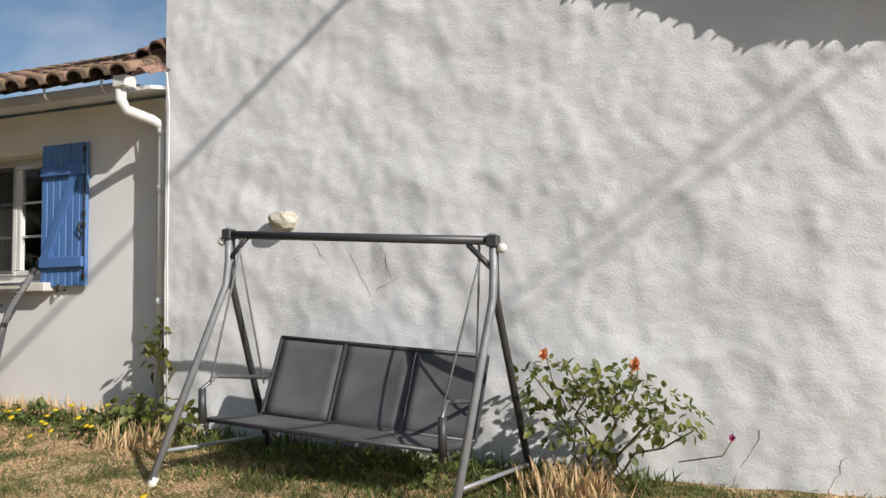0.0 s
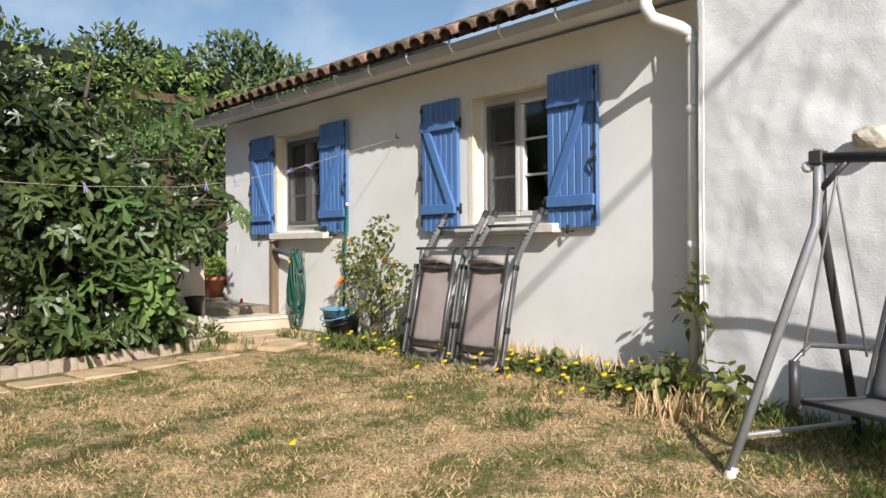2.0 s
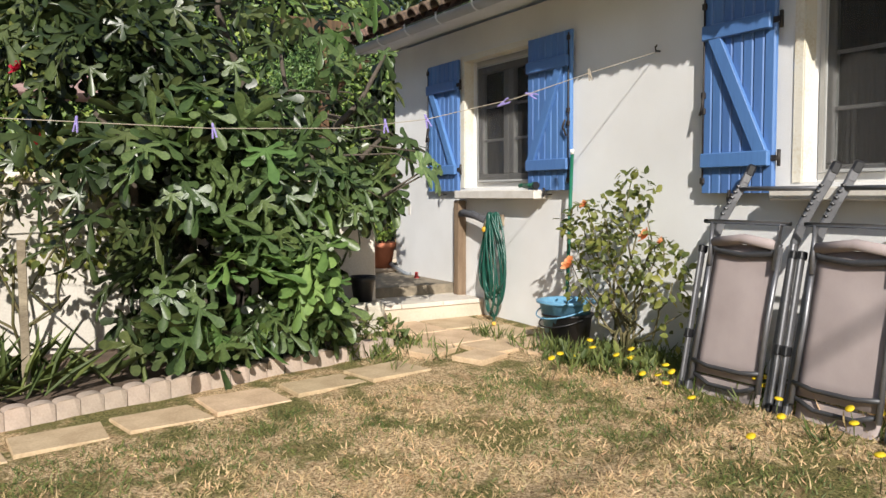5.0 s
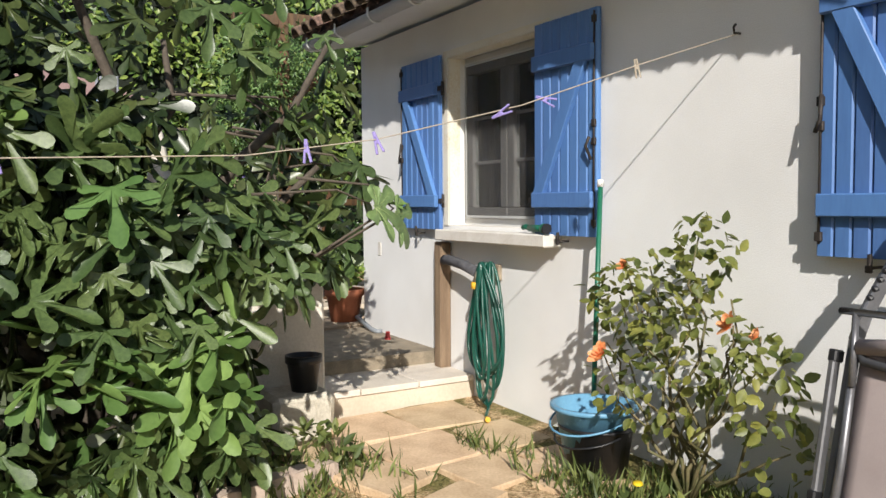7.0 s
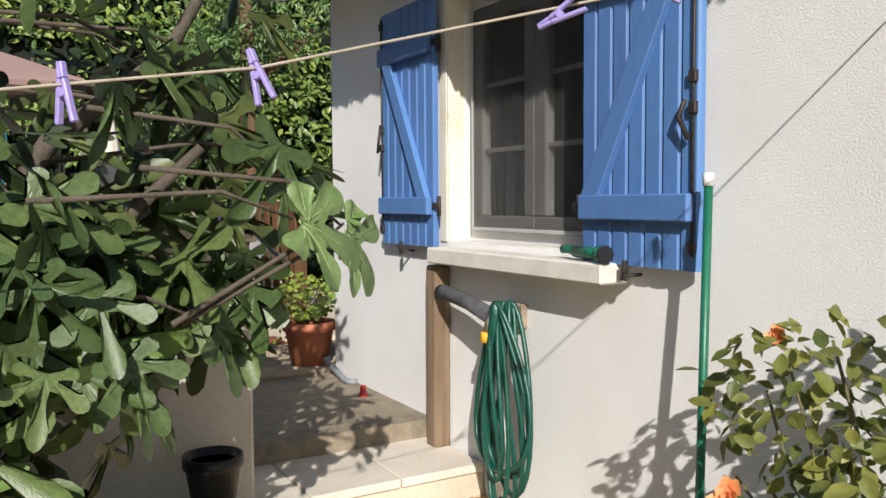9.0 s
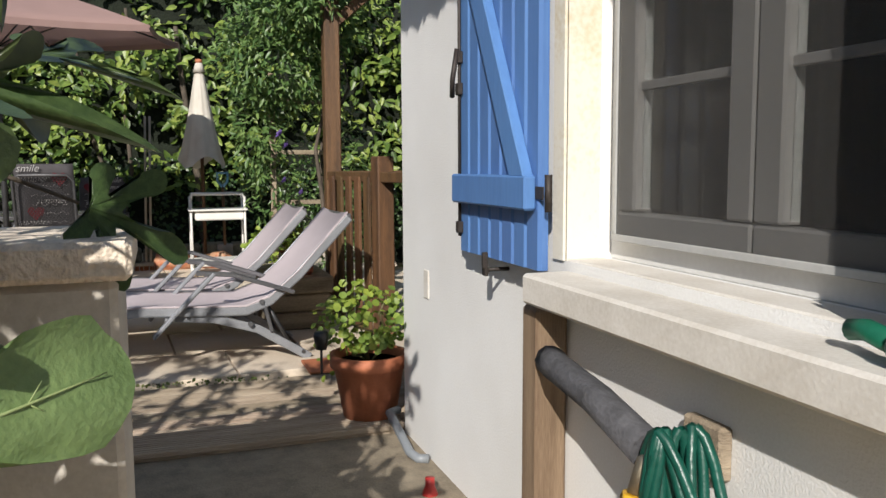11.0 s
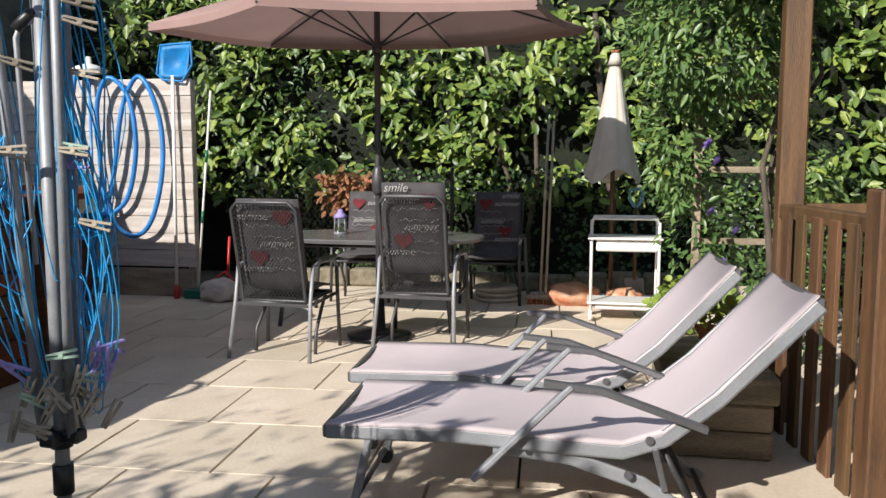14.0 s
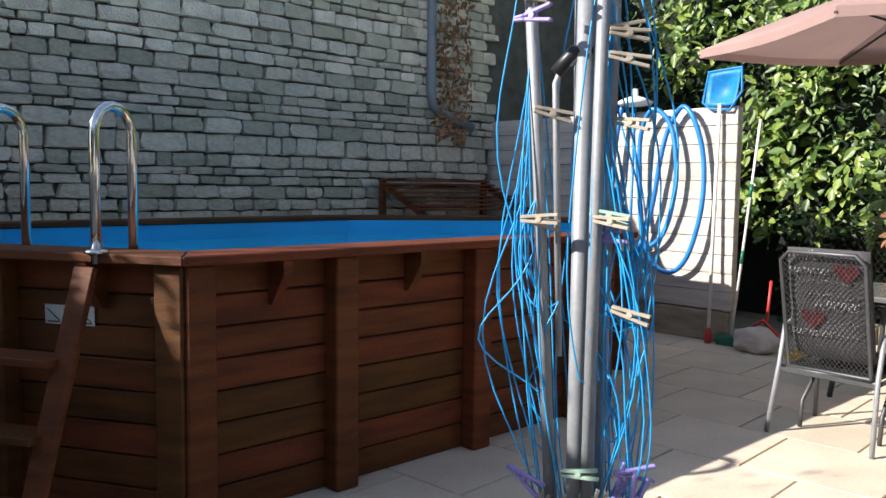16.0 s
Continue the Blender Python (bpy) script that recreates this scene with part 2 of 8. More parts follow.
def lawn_material():
    m = bpy.data.materials.new("dry_lawn")
    m.use_nodes = True
    n, l = m.node_tree.nodes, m.node_tree.links
    b = n["Principled BSDF"]
    b.inputs["Roughness"].default_value = 0.95
    b.inputs["Specular IOR Level"].default_value = 0.1
    tcd = n.new("ShaderNodeTexCoord").outputs["Object"]

    def noise_of(s, det, rough=0.6):
        q = n.new("ShaderNodeTexNoise")
        q.inputs["Scale"].default_value, q.inputs["Detail"].default_value, q.inputs["Roughness"].default_value = s, det, rough
        l.new(tcd, q.inputs["Vector"])
        return q.outputs[0]

    def ramp_of(src, stops):
        r = n.new("ShaderNodeValToRGB")
        for i, (p, c) in enumerate(stops):
            e = r.color_ramp.elements[i] if i < 2 else r.color_ramp.elements.new(p)
            e.position, e.color = p, (*c, 1)
        l.new(src, r.inputs[0])
        return r.outputs[0]

    straw = ramp_of(noise_of(55, 6, 0.75), [(0.38, (0.13, 0.08, 0.04)), (0.5, (0.56, 0.39, 0.21)), (0.6, (0.86, 0.67, 0.43))])
    green = ramp_of(noise_of(70, 6, 0.75), [(0.4, (0.05, 0.055, 0.018)), (0.6, (0.30, 0.27, 0.10))])
    where = ramp_of(noise_of(2.6, 8, 0.65), [(0.46, (0, 0, 0)), (0.56, (0.95, 0.95, 0.95))])
    mixed = n.new("ShaderNodeMix")
    mixed.data_type = "RGBA"
    l.new(where, mixed.inputs[0])
    l.new(straw, mixed.inputs[6])
    l.new(green, mixed.inputs[7])
    earth = ramp_of(noise_of(3.2, 5, 0.6), [(0.56, (0, 0, 0)), (0.72, (0.55, 0.55, 0.55))])
    m2 = n.new("ShaderNodeMix")
    m2.data_type = "RGBA"
    l.new(earth, m2.inputs[0])
    l.new(mixed.outputs[2], m2.inputs[6])
    m2.inputs[7].default_value = (0.55, 0.33, 0.19, 1)
    l.new(m2.outputs[2], b.inputs["Base Color"])
    bp = n.new("ShaderNodeBump")
    bp.inputs["Strength"].default_value, bp.inputs["Distance"].default_value = 0.9, 0.03
    l.new(noise_of(45, 7, 0.75), bp.inputs["Height"])
    l.new(bp.outputs[0], b.inputs["Normal"])
    return m


M_LAWN = lawn_material()
xs = [-300, -80, -30, -20] + [-10.6 + 0.12 * i for i in range(120)] + [5, 9, 15, 30, 80, 300]
ys = [-300, -80, -30, -10, -5] + [-2 + 0.12 * i for i in range(66)] + [7, 12, 30, 80, 300]
gv = [(x, y, ground_z(x, y) + (0.012 * noise.noise((x * 2.3, y * 2.3, 0)) + 0.006 * noise.noise((x * 9, y * 9, 3)) if -11 < x < 4 and -2 < y < 6 else 0)) for x in xs for y in ys]
gf = [(i * len(ys) + j, (i + 1) * len(ys) + j, (i + 1) * len(ys) + j + 1, i * len(ys) + j + 1) for i in range(len(xs) - 1) for j in range(len(ys) - 1)]
ground = sheet("ground", gv, gf, M_LAWN, smooth=True)
tagged(ground, "sun-dried lawn with bare straw and green patches", "ground", kind="structure")

# ---------------------------------------------------------------- tall old house with the lumpy wall
WY = 5.35
bm = B()
nx, nz_ = 330, 190
x0w, x1w, z0w = -4.52, 6.0, -0.4


def verge_z(x):
    """Height of the tall house's sloping roof edge."""
    return float(np.interp(x, [-4.8, 0.3, 0.75, 6.4], [5.35, 3.52, 3.24, 2.85]))



def lump(x, z):
    p = noise.noise((x * 1.3, z * 1.3, 4.2)) * 0.022 + noise.noise((x * 2.6 + z, z * 3.1, 1.7)) * 0.012 + noise.noise((x * 7, z * 5, 9.1)) * 0.007 - abs(noise.noise((x * 2.2 + 0.6 * z, z * 2.0, 5.5))) ** 0.7 * 0.02 + max(0.0, noise.noise((x * 4.5, z * 4.0, 3.3)) - 0.3) * 0.025 + noise.noise((x * 15, z * 13, 2.4)) * 0.005 + noise.noise((x * 31, z * 27, 6.1)) * 0.003
    return WY - p - 0.006 * noise.noise((x * 0.5, z * 0.5, 0))


grid = []
for i in range(nx + 1):
    x = x0w + (x1w - x0w) * i / nx
    zs = [z0w + (verge_z(x) - z0w) * j / nz_ for j in range(nz_ + 1)]
    grid.append([bm.verts.new((x, lump(x, z) if i else WY, z)) for z in zs])
for i in range(nx):
    for j in range(nz_):
        bm.faces.new((grid[i][j], grid[i + 1][j], grid[i + 1][j + 1], grid[i][j + 1])).smooth = True
structure("wall_front_tall", bm, M_OLDRENDER, "lumpy old white-rendered wall with hairline cracks", "wall")
bm = B()
prof = [(-4.52, -0.4), (6.0, -0.4)] + [(x, verge_z(x) - 0.01) for x in (6.0, 0.75, 0.3, -4.52)]
fa = [bm.verts.new((x, WY + 0.06, z)) for x, z in prof]
fb = [bm.verts.new((x, 11.5, z)) for x, z in prof]
bm.faces.new(fa)
bm.faces.new(fb[::-1])
for i in range(6):
    bm.faces.new((fa[i], fb[i], fb[(i + 1) % 6], fa[(i + 1) % 6]))
structure("wall_tall_house", bm, M_RENDER, "white-rendered body of the taller house", "wall")

# ---------------------------------------------------------------- low house facade with two windows
FY, FT = 5.62, 0.32
XL, XR, ZT = -12.44, -4.53, 2.98
WINS = [(-7.10, -6.12, 1.42, 2.60), (-10.90, -9.74, 1.42, 2.66)]
bm = B()
cuts = [XL] + [c for w in sorted(WINS) for c in w[:2]] + [XR]
for a, b in zip(cuts, cuts[1:]):
    w = [q for q in WINS if abs(q[0] - a) < 1e-6]
    if w:
        box(bm, a, b, FY, FY + FT, -0.3, w[0][2])
        box(bm, a, b, FY, FY + FT, w[0][3], ZT)
    else:
        box(bm, a, b, FY, FY + FT, -0.3, ZT)
bmesh.ops.remove_doubles(bm, verts=bm.verts, dist=1e-5)
structure("wall_facade", bm, M_RENDER, "white roughcast facade of the low house", "wall")
bm = B()
box(bm, XL, XL + FT, FY + FT + 0.003, 10.5, -0.3, ZT)
structure("wall_west", bm, M_RENDER, "white roughcast side wall of the low house", "wall")
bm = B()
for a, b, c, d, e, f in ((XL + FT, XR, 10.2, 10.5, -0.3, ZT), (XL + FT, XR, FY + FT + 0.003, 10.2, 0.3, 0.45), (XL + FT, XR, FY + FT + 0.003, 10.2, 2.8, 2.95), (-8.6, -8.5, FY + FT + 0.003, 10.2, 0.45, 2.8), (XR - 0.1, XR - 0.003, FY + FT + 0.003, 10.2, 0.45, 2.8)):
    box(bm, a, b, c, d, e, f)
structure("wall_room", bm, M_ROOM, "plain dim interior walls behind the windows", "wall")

# ---------------------------------------------------------------- garden wall, terrace base, stone house
bm = B()
box(bm, -11.06, -10.62, -2.1, 4.5, 0.0, 1.46, bevel=0.015)
structure("wall_garden", bm, M_GARDENWALL, "cream-rendered garden wall beside the fig tree", "wall")
bm = B()
box(bm, -21.5, -11.07, -2.4, 6.9, -0.2, 0.455)
structure("floor_terrace", bm, M_JOINT, "sandy bed under the terrace paving", "floor")
SY = -2.1
bm = B()
for k in range(11):
    box(bm, -11.09, -10.59, 4.53 - 0.6 * (k + 1) + 0.006, 4.53 - 0.6 * k, 1.463, 1.54, bevel=0.012)
structure("wall_coping", bm, M_STONE, "grey weathered coping stones on the garden wall", "coping")


def stone_top(x):
    """Height of the stone house, lower at its far end."""
    return float(np.interp(x, [-24, -18, -16, -14, -10.2, -5.8, -3.8], [5.2, 4.8, 4.18, 4.1, 5.38, 5.92, 6.0]))


bm = B()
prof = [(-24.0, -0.3), (-3.8, -0.3)] + [(x, stone_top(x)) for x in (-3.8, -5.8, -10.2, -14, -16, -18, -24)]
fa = [bm.verts.new((x, SY - 0.03, z)) for x, z in prof]
fb = [bm.verts.new((x, SY - 6.0, z)) for x, z in prof]
bm.faces.new(fa)
bm.faces.new(fb[::-1])
for i in range(len(prof)):
    bm.faces.new((fa[i], fb[i], fb[(i + 1) % len(prof)], fa[(i + 1) % len(prof)]))
structure("wall_stone", bm, M_MORTAR, "old rubble stone wall of the neighbouring house", "wall")

# ---------------------------------------------------------------- windows


def window(name, x0, x1, z0, z1, curtain_left, label, stile=0.06, screen=(0.0, 1.0)):
    """A two-leaf casement set back in its opening, with glazing bars, panes and a curtain behind."""
    yb = FY + 0.15
    win = thing(name, (x0, yb, z0), label, "window", kind="structure")
    w, h = x1 - x0, z1 - z0
    bm = B()
    f = 0.055
    for a, b, c, d in ((0, w, 0, f), (0, w, h - f, h), (0, f, f, h - f), (w - f, w, f, h - f)):
        box(bm, a, b, -0.01, 0.06, c, d, bevel=0.004)
    part("window_frame", bm, M_WINFRAME, win)
    for k in range(2):
        a0 = f + 0.003 + k * (w / 2 - f)
        a1 = a0 + w / 2 - f - 0.006
        s = stile
        bm = B()
        for a, b, c, d in ((a0, a1, f, f + s), (a0, a1, h - f - s, h - f), (a0, a0 + s, f + s, h - f - s), (a1 - s, a1, f + s, h - f - s)):
            box(bm, a, b, -0.028, 0.03, c + 0.002, d - 0.002, bevel=0.006)
        for q in (1, 2):
            zc = f + s + (h - 2 * f - 2 * s) * q / 3
            box(bm, a0 + s, a1 - s, -0.012, 0.012, zc - 0.011, zc + 0.011, bevel=0.002)
        leaf = part("casement", bm, M_WINFRAME, win)
        for q in range(3):
            za = f + s + (h - 2 * f - 2 * s) * q / 3 + 0.012
            zb = f + s + (h - 2 * f - 2 * s) * (q + 1) / 3 - 0.012
            bm = B()
            box(bm, a0 + s, a1 - s, -0.003, 0.003, za, zb)
            p = part("pane", bm, M_GLASS, leaf)
            p.visible_shadow = False
    net = thing("fly_screen", (x0, yb, z0), "grey mesh fly screen fitted before the window", "fly screen", "window fly screens")
    sa, sb = f + 0.004 + (w - 2 * f - 0.008) * screen[0], f + 0.004 + (w - 2 * f - 0.008) * screen[1]
    bm = B()
    box(bm, sa, sb, -0.041, -0.0405, f + 0.006, h - f - 0.006)
    part("mesh", bm, M_FLYMESH, net, "fine grey mesh")
    for a, b, c, d in ((sa, sb, f + 0.002, f + 0.02), (sa, sb, h - f - 0.02, h - f - 0.002), (sa, sa + 0.018, f + 0.02, h - f - 0.02), (sb - 0.018, sb, f + 0.02, h - f - 0.02)):
        bm = B()
        box(bm, a, b, -0.046, -0.034, c, d, bevel=0.002)
        part("screen_bar", bm, M_GUTTER, net)
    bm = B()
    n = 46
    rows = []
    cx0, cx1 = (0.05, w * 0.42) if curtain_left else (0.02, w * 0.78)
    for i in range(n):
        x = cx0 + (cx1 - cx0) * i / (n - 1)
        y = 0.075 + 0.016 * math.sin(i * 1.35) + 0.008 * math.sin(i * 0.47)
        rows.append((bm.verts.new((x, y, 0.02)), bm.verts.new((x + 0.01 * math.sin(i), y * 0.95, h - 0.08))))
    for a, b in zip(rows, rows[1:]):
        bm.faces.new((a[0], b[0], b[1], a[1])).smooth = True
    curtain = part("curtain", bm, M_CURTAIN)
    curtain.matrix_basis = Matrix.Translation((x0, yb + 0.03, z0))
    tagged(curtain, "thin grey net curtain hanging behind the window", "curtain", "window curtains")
    bm = B()
    tube(bm, [(x0 - 0.05, yb + 0.105, z1 - 0.07), (x1 + 0.05, yb + 0.105, z1 - 0.07)], 0.008)
    tagged(part("curtain_rod", bm, M_IRON), "thin dark rod carrying the net curtain", "curtain rod", "curtain rods")


window("window_1", *WINS[0], True, "white two-leaf window with glazing bars, blue shutters open", 0.05, (0.0, 0.48))
window("window_2", *WINS[1], False, "white two-leaf window with a grey curtain behind", 0.08)
for i, (x0, x1, z0, z1) in enumerate(WINS):
    bm = B()
    for a, b, c, d, e, f in ((x0 - 0.001, x0 + 0.004, FY + 0.002, FY + 0.10, z0, z1), (x1 - 0.004, x1 + 0.001, FY + 0.002, FY + 0.10, z0, z1), (x0, x1, FY + 0.002, FY + 0.10, z1 - 0.004, z1 + 0.001)):
        box(bm, a, b, c, d, e, f)
    box(bm, x0 - 0.06, x0, FY - 0.008, FY + 0.002, z0, z1 + 0.05)
    box(bm, x1, x1 + 0.06, FY - 0.008, FY + 0.002, z0, z1 + 0.05)
    box(bm, x0, x1, FY - 0.008, FY + 0.002, z1, z1 + 0.05)
    structure("trim", bm, M_REVEAL, "smooth cream plaster round the window opening, stained", "trim")
    sx0, sx1 = ((-7.22, -5.97), (-10.88, -9.56))[i]
    bm = B()
    box(bm, sx0, sx1, 5.48, FY + 0.0, 1.315, 1.395, bevel=0.008)
    box(bm, x0 + 0.005, x1 - 0.005, FY + 0.001, FY + 0.11, 1.36, 1.425, bevel=0.004)
    structure("window_sill", bm, M_SILL, "pale concrete window sill with dirt stains", "window sill")


def shutter(x0, x1, z0, z1, hinge_left, label):
    """A ledged and braced shutter of grooved planks, folded open against the wall."""
    ob = thing("shutter", (x0, FY - 0.065, z0), label, "shutter", "blue window shutters")
    w, h = x1 - x0, z1 - z0
    n = 7
    for i in range(n):
        bm = B()
        a, b = w * i / n, w * (i + 1) / n
        box(bm, a + 0.0015, b - 0.0015, 0, 0.028, 0, h)
        # grooved edges
        es = [e for e in bm.edges if abs(e.verts[0].co.x - e.verts[1].co.x) < 1e-6 and abs(e.verts[0].co.z - e.verts[1].co.z) > 0.5 and e.verts[0].co.y < 0.01]
        bmesh.ops.bevel(bm, geom=es, offset=0.009, segments=1, affect="EDGES")
        part("plank", bm, M_BLUE, ob)
    lo, hi, rw = 0.165 * h, 0.81 * h, 0.095
    for zc in (lo, hi):
        bm = B()
        box(bm, 0.02, w - 0.015, -0.038, -0.001, zc - rw / 2, zc + rw / 2, bevel=0.006)
        part("ledge", bm, M_BLUE, ob)
    bm = B()
    xa, xb = (0.08, w - 0.12) if hinge_left else (w - 0.08, 0.12)
    za, zb = lo + rw / 2 - 0.004, hi - rw / 2 + 0.004
    half = 0.05
    vs = [(xa - half, za), (xa + half, za), (xb + half, zb), (xb - half, zb)]
    fr = [bm.verts.new((x, -0.034, z)) for x, z in vs]
    bk = [bm.verts.new((x, -0.001, z)) for x, z in vs]
    bm.faces.new(fr)
    bm.faces.new(bk[::-1])
    for i in range(4):
        bm.faces.new((fr[i], bk[i], bk[(i + 1) % 4], fr[(i + 1) % 4]))
    bmesh.ops.bevel(bm, geom=list(bm.edges), offset=0.004, segments=1, affect="EDGES")
    part("brace", bm, M_BLUE, ob)
    hx, fx, s = (0.0, w, 1) if hinge_left else (w, 0.0, -1)
    for zc in (lo, hi):
        bm = B()
        box(bm, hx - 0.055, hx + 0.03, -0.004, 0.0, zc - 0.018, zc + 0.018, bevel=0.002)
        tube(bm, [(hx - s * 0.03, 0.012, zc - 0.05), (hx - s * 0.03, 0.012, zc + 0.05)], 0.011)
        part("hinge", bm, M_IRON, ob, "dark iron hinge")
    bm = B()
    tube(bm, [(fx - s * 0.02, -0.008, 0.05), (fx - s * 0.02, -0.008, h - 0.02)], 0.006, 6)
    for zc in (0.08, 0.42 * h, 0.5 * h, 0.95 * h):
        box(bm, fx - s * 0.02 - 0.016, fx - s * 0.02 + 0.016, -0.018, 0.0, zc - 0.02, zc + 0.02, bevel=0.003)
    if hinge_left:
        tube(bm, [(fx - s * 0.03, -0.02, 0.34 * h), (fx - s * 0.06, -0.035, 0.4 * h), (fx - s * 0.035, -0.03, 0.44 * h)], 0.009, 6)
    else:
        tube(bm, [(fx - s * 0.03, -0.02, 0.52 * h), (fx + 0.04, -0.04, 0.44 * h), (fx + 0.01, -0.03, 0.4 * h)], 0.009, 6)
    part("bolt_rod", bm, M_IRON, ob, "dark iron espagnolette rod")
    bm = B()
    cx = w * 0.45
    tube(bm, [(cx, 0.06, -0.035), (cx, -0.015, -0.035)], 0.007, 6)
    box(bm, cx - 0.02, cx + 0.008, -0.024, -0.01, -0.055, -0.025, bevel=0.003)
    box(bm, cx - 0.008, cx + 0.008, -0.03, -0.012, -0.03, 0.02, bevel=0.003)
    part("shutter_catch", bm, M_IRON, ob, "rusty iron wall catch")
    return ob


shutter(-6.10, -5.56, 1.36, 2.65, True, "open blue wooden shutter with diagonal brace on the wall")
shutter(-7.81, -7.25, 1.36, 2.63, False, "open blue wooden shutter with diagonal brace beside window")
shutter(-9.76, -9.17, 1.39, 2.67, True, "open blue braced wooden shutter above the garden hose")
shutter(-11.54, -10.93, 1.39, 2.68, False, "open blue braced wooden shutter near the house corner")

# ---------------------------------------------------------------- roof, gutter and downpipe
SL = 0.43
bm = B()
rv = []
nc = 36 * 8
for j in range(2):
    row = []
    y = 5.10 if j == 0 else 8.6
    for i in range(nc + 1):
        x = XL - 0.15 + (XR + 0.06 - XL + 0.15) * i / nc
        row.append(bm.verts.new((x, y, 3.035 + SL * (y - 5.06) - 0.035 * math.cos(2 * math.pi * i / 8 * 1.0) * 1.0)))
    rv.append(row)
for i in range(nc):
    bm.faces.new((rv[0][i], rv[0][i + 1], rv[1][i + 1], rv[1][i])).smooth = True
ROOF = structure("roof", bm, M_TILE, "roof of weathered terracotta canal tiles", "roof")
bm = B()
vs = [bm.verts.new(p) for p in ((XL - 0.1, 5.17, 2.955), (XR, 5.17, 2.955), (XR, FY + 0.4, 3.12), (XL - 0.1, FY + 0.4, 3.12))]
bm.faces.new(vs)
r = bmesh.ops.extrude_face_region(bm, geom=list(bm.faces))
bmesh.ops.translate(bm, verts=[v for v in r["geom"] if isinstance(v, bmesh.types.BMVert)], vec=(0, 0, -0.03))
structure("eaves_board", bm, M_RENDER, "white-painted boarding under the eaves", "trim")


def canal_tile_mesh():
    bm = B()
    n = 8
    for rr, t in ((0.088, 0),):
        a = [bm.verts.new((rr * math.cos(math.pi * i / n), 0, rr * math.sin(math.pi * i / n))) for i in range(n + 1)]
        b = [bm.verts.new((0.07 * math.cos(math.pi * i / n), 0.45, 0.07 * math.sin(math.pi * i / n))) for i in range(n + 1)]
        c = [bm.verts.new((0.073 * math.cos(math.pi * i / n), 0, 0.073 * math.sin(math.pi * i / n) - 0.002)) for i in range(n + 1)]
        for i in range(n):
            bm.faces.new((a[i], a[i + 1], b[i + 1], b[i])).smooth = True
            bm.faces.new((c[i + 1], c[i], a[i], a[i + 1]))
    return mesh_of("canal_tile", bm, M_TILE)


TILE_MESH = canal_tile_mesh()

bm = B()
n = 10
ga, gb = [], []
for x, lst in ((-12.5, ga), (-4.66, gb)):
    zc = 2.985
    for rr in (0.062, 0.056):
        for i in range(n + 1):
            th = math.pi + math.pi * i / n
            lst.append(bm.verts.new((x, 5.15 + rr * math.cos(th), zc + rr * math.sin(th))))
k = n + 1
for i in range(n):
    bm.faces.new((ga[i], ga[i + 1], gb[i + 1], gb[i])).smooth = True
    bm.faces.new((ga[k + i + 1], ga[k + i], gb[k + i], gb[k + i + 1])).smooth = True
for i in (0, n):
    bm.faces.new((ga[i], gb[i], gb[k + i], ga[k + i]))
GUTTER = thing("gutter", (0, 0, 0), "pale grey half-round gutter with white brackets along eaves", "gutter")
part("channel", bm, M_GUTTER, GUTTER)
for i in range(13):
    x = -4.95 - 0.62 * i
    bm = B()
    tube(bm, [(x, 5.15 + 0.068 * math.cos(a), 2.985 + 0.068 * math.sin(a)) for a in [math.pi + math.pi * q / 8 for q in range(9)]] + [(x, 5.24, 3.03)], 0.008, 5)
    box(bm, x - 0.012, x + 0.012, 5.08, 5.09, 2.96, 3.02, bevel=0.003)
    part("bracket", bm, M_PVC, GUTTER, "white plastic bracket")
pipe = thing("downpipe", (-4.60, 5.42, ground_z(-4.6, 5.4) - 0.03), "white plastic downpipe in the corner of the houses", "downpipe")
bm = B()
zb = pipe.location.z
tube(bm, [(-0.16, -0.32, 2.93 - zb), (-0.16, -0.32, 2.84 - zb), (-0.14, -0.28, 2.76 - zb), (-0.05, -0.08, 2.71 - zb), (0, 0, 2.66 - zb), (0, 0, 2.5 - zb), (0, 0, 0)], 0.045, 14)
part("pipe", bm, M_PVC, pipe)
for z in (2.62, 2.14, 1.2):
    bm = B()
    tube(bm, [(0, 0, z - zb - 0.03), (0, 0, z - zb + 0.03)], 0.052, 14)
    part("collar", bm, M_PVC, pipe)
bm = B()
box(bm, -0.2, -0.06, -0.38, -0.25, 2.93 - zb, 3.03 - zb, bevel=0.01)
part("outlet", bm, M_PVC, pipe)
bm = B()
tube(bm, [(-4.72, 5.2, 3.1), (-4.6, 5.24, 3.13), (-4.47, 5.3, 3.08), (-4.45, 5.31, 2.8), (-4.46, 5.31, 1.5), (-4.45, 5.31, 0.4)], 0.008, 6)
tagged(part("wall_cable", bm, M_PVC), "thin white cable running down the house corner", "cable")

# ---------------------------------------------------------------- on the tall wall
bm = B()
bmesh.ops.create_icosphere(bm, subdivisions=3, radius=1)
for v in bm.verts:
    d = 1 + 0.25 * noise.noise(v.co * 1.6) + 0.1 * noise.noise(v.co * 4)
    v.co = Vector((v.co.x * 0.115 * d, v.co.y * 0.10 * d, (max(min(v.co.z, 0.75), -0.7)) * 0.085 * d))
st = part("projecting_stone", bm, M_ROUGHSTONE)
st.location = (-3.36, 5.31, 1.80)
tagged(st, "rough pale bonding stone projecting from the wall", "stone")
M_CRACK = mat("dark_crack", (0.30, 0.285, 0.27), 0.95, amount=0.4, scale=20)
crk = random.Random(3)
cracks = thing("wall_cracks", (0, 0, 0), "hairline cracks in the old render", "crack")
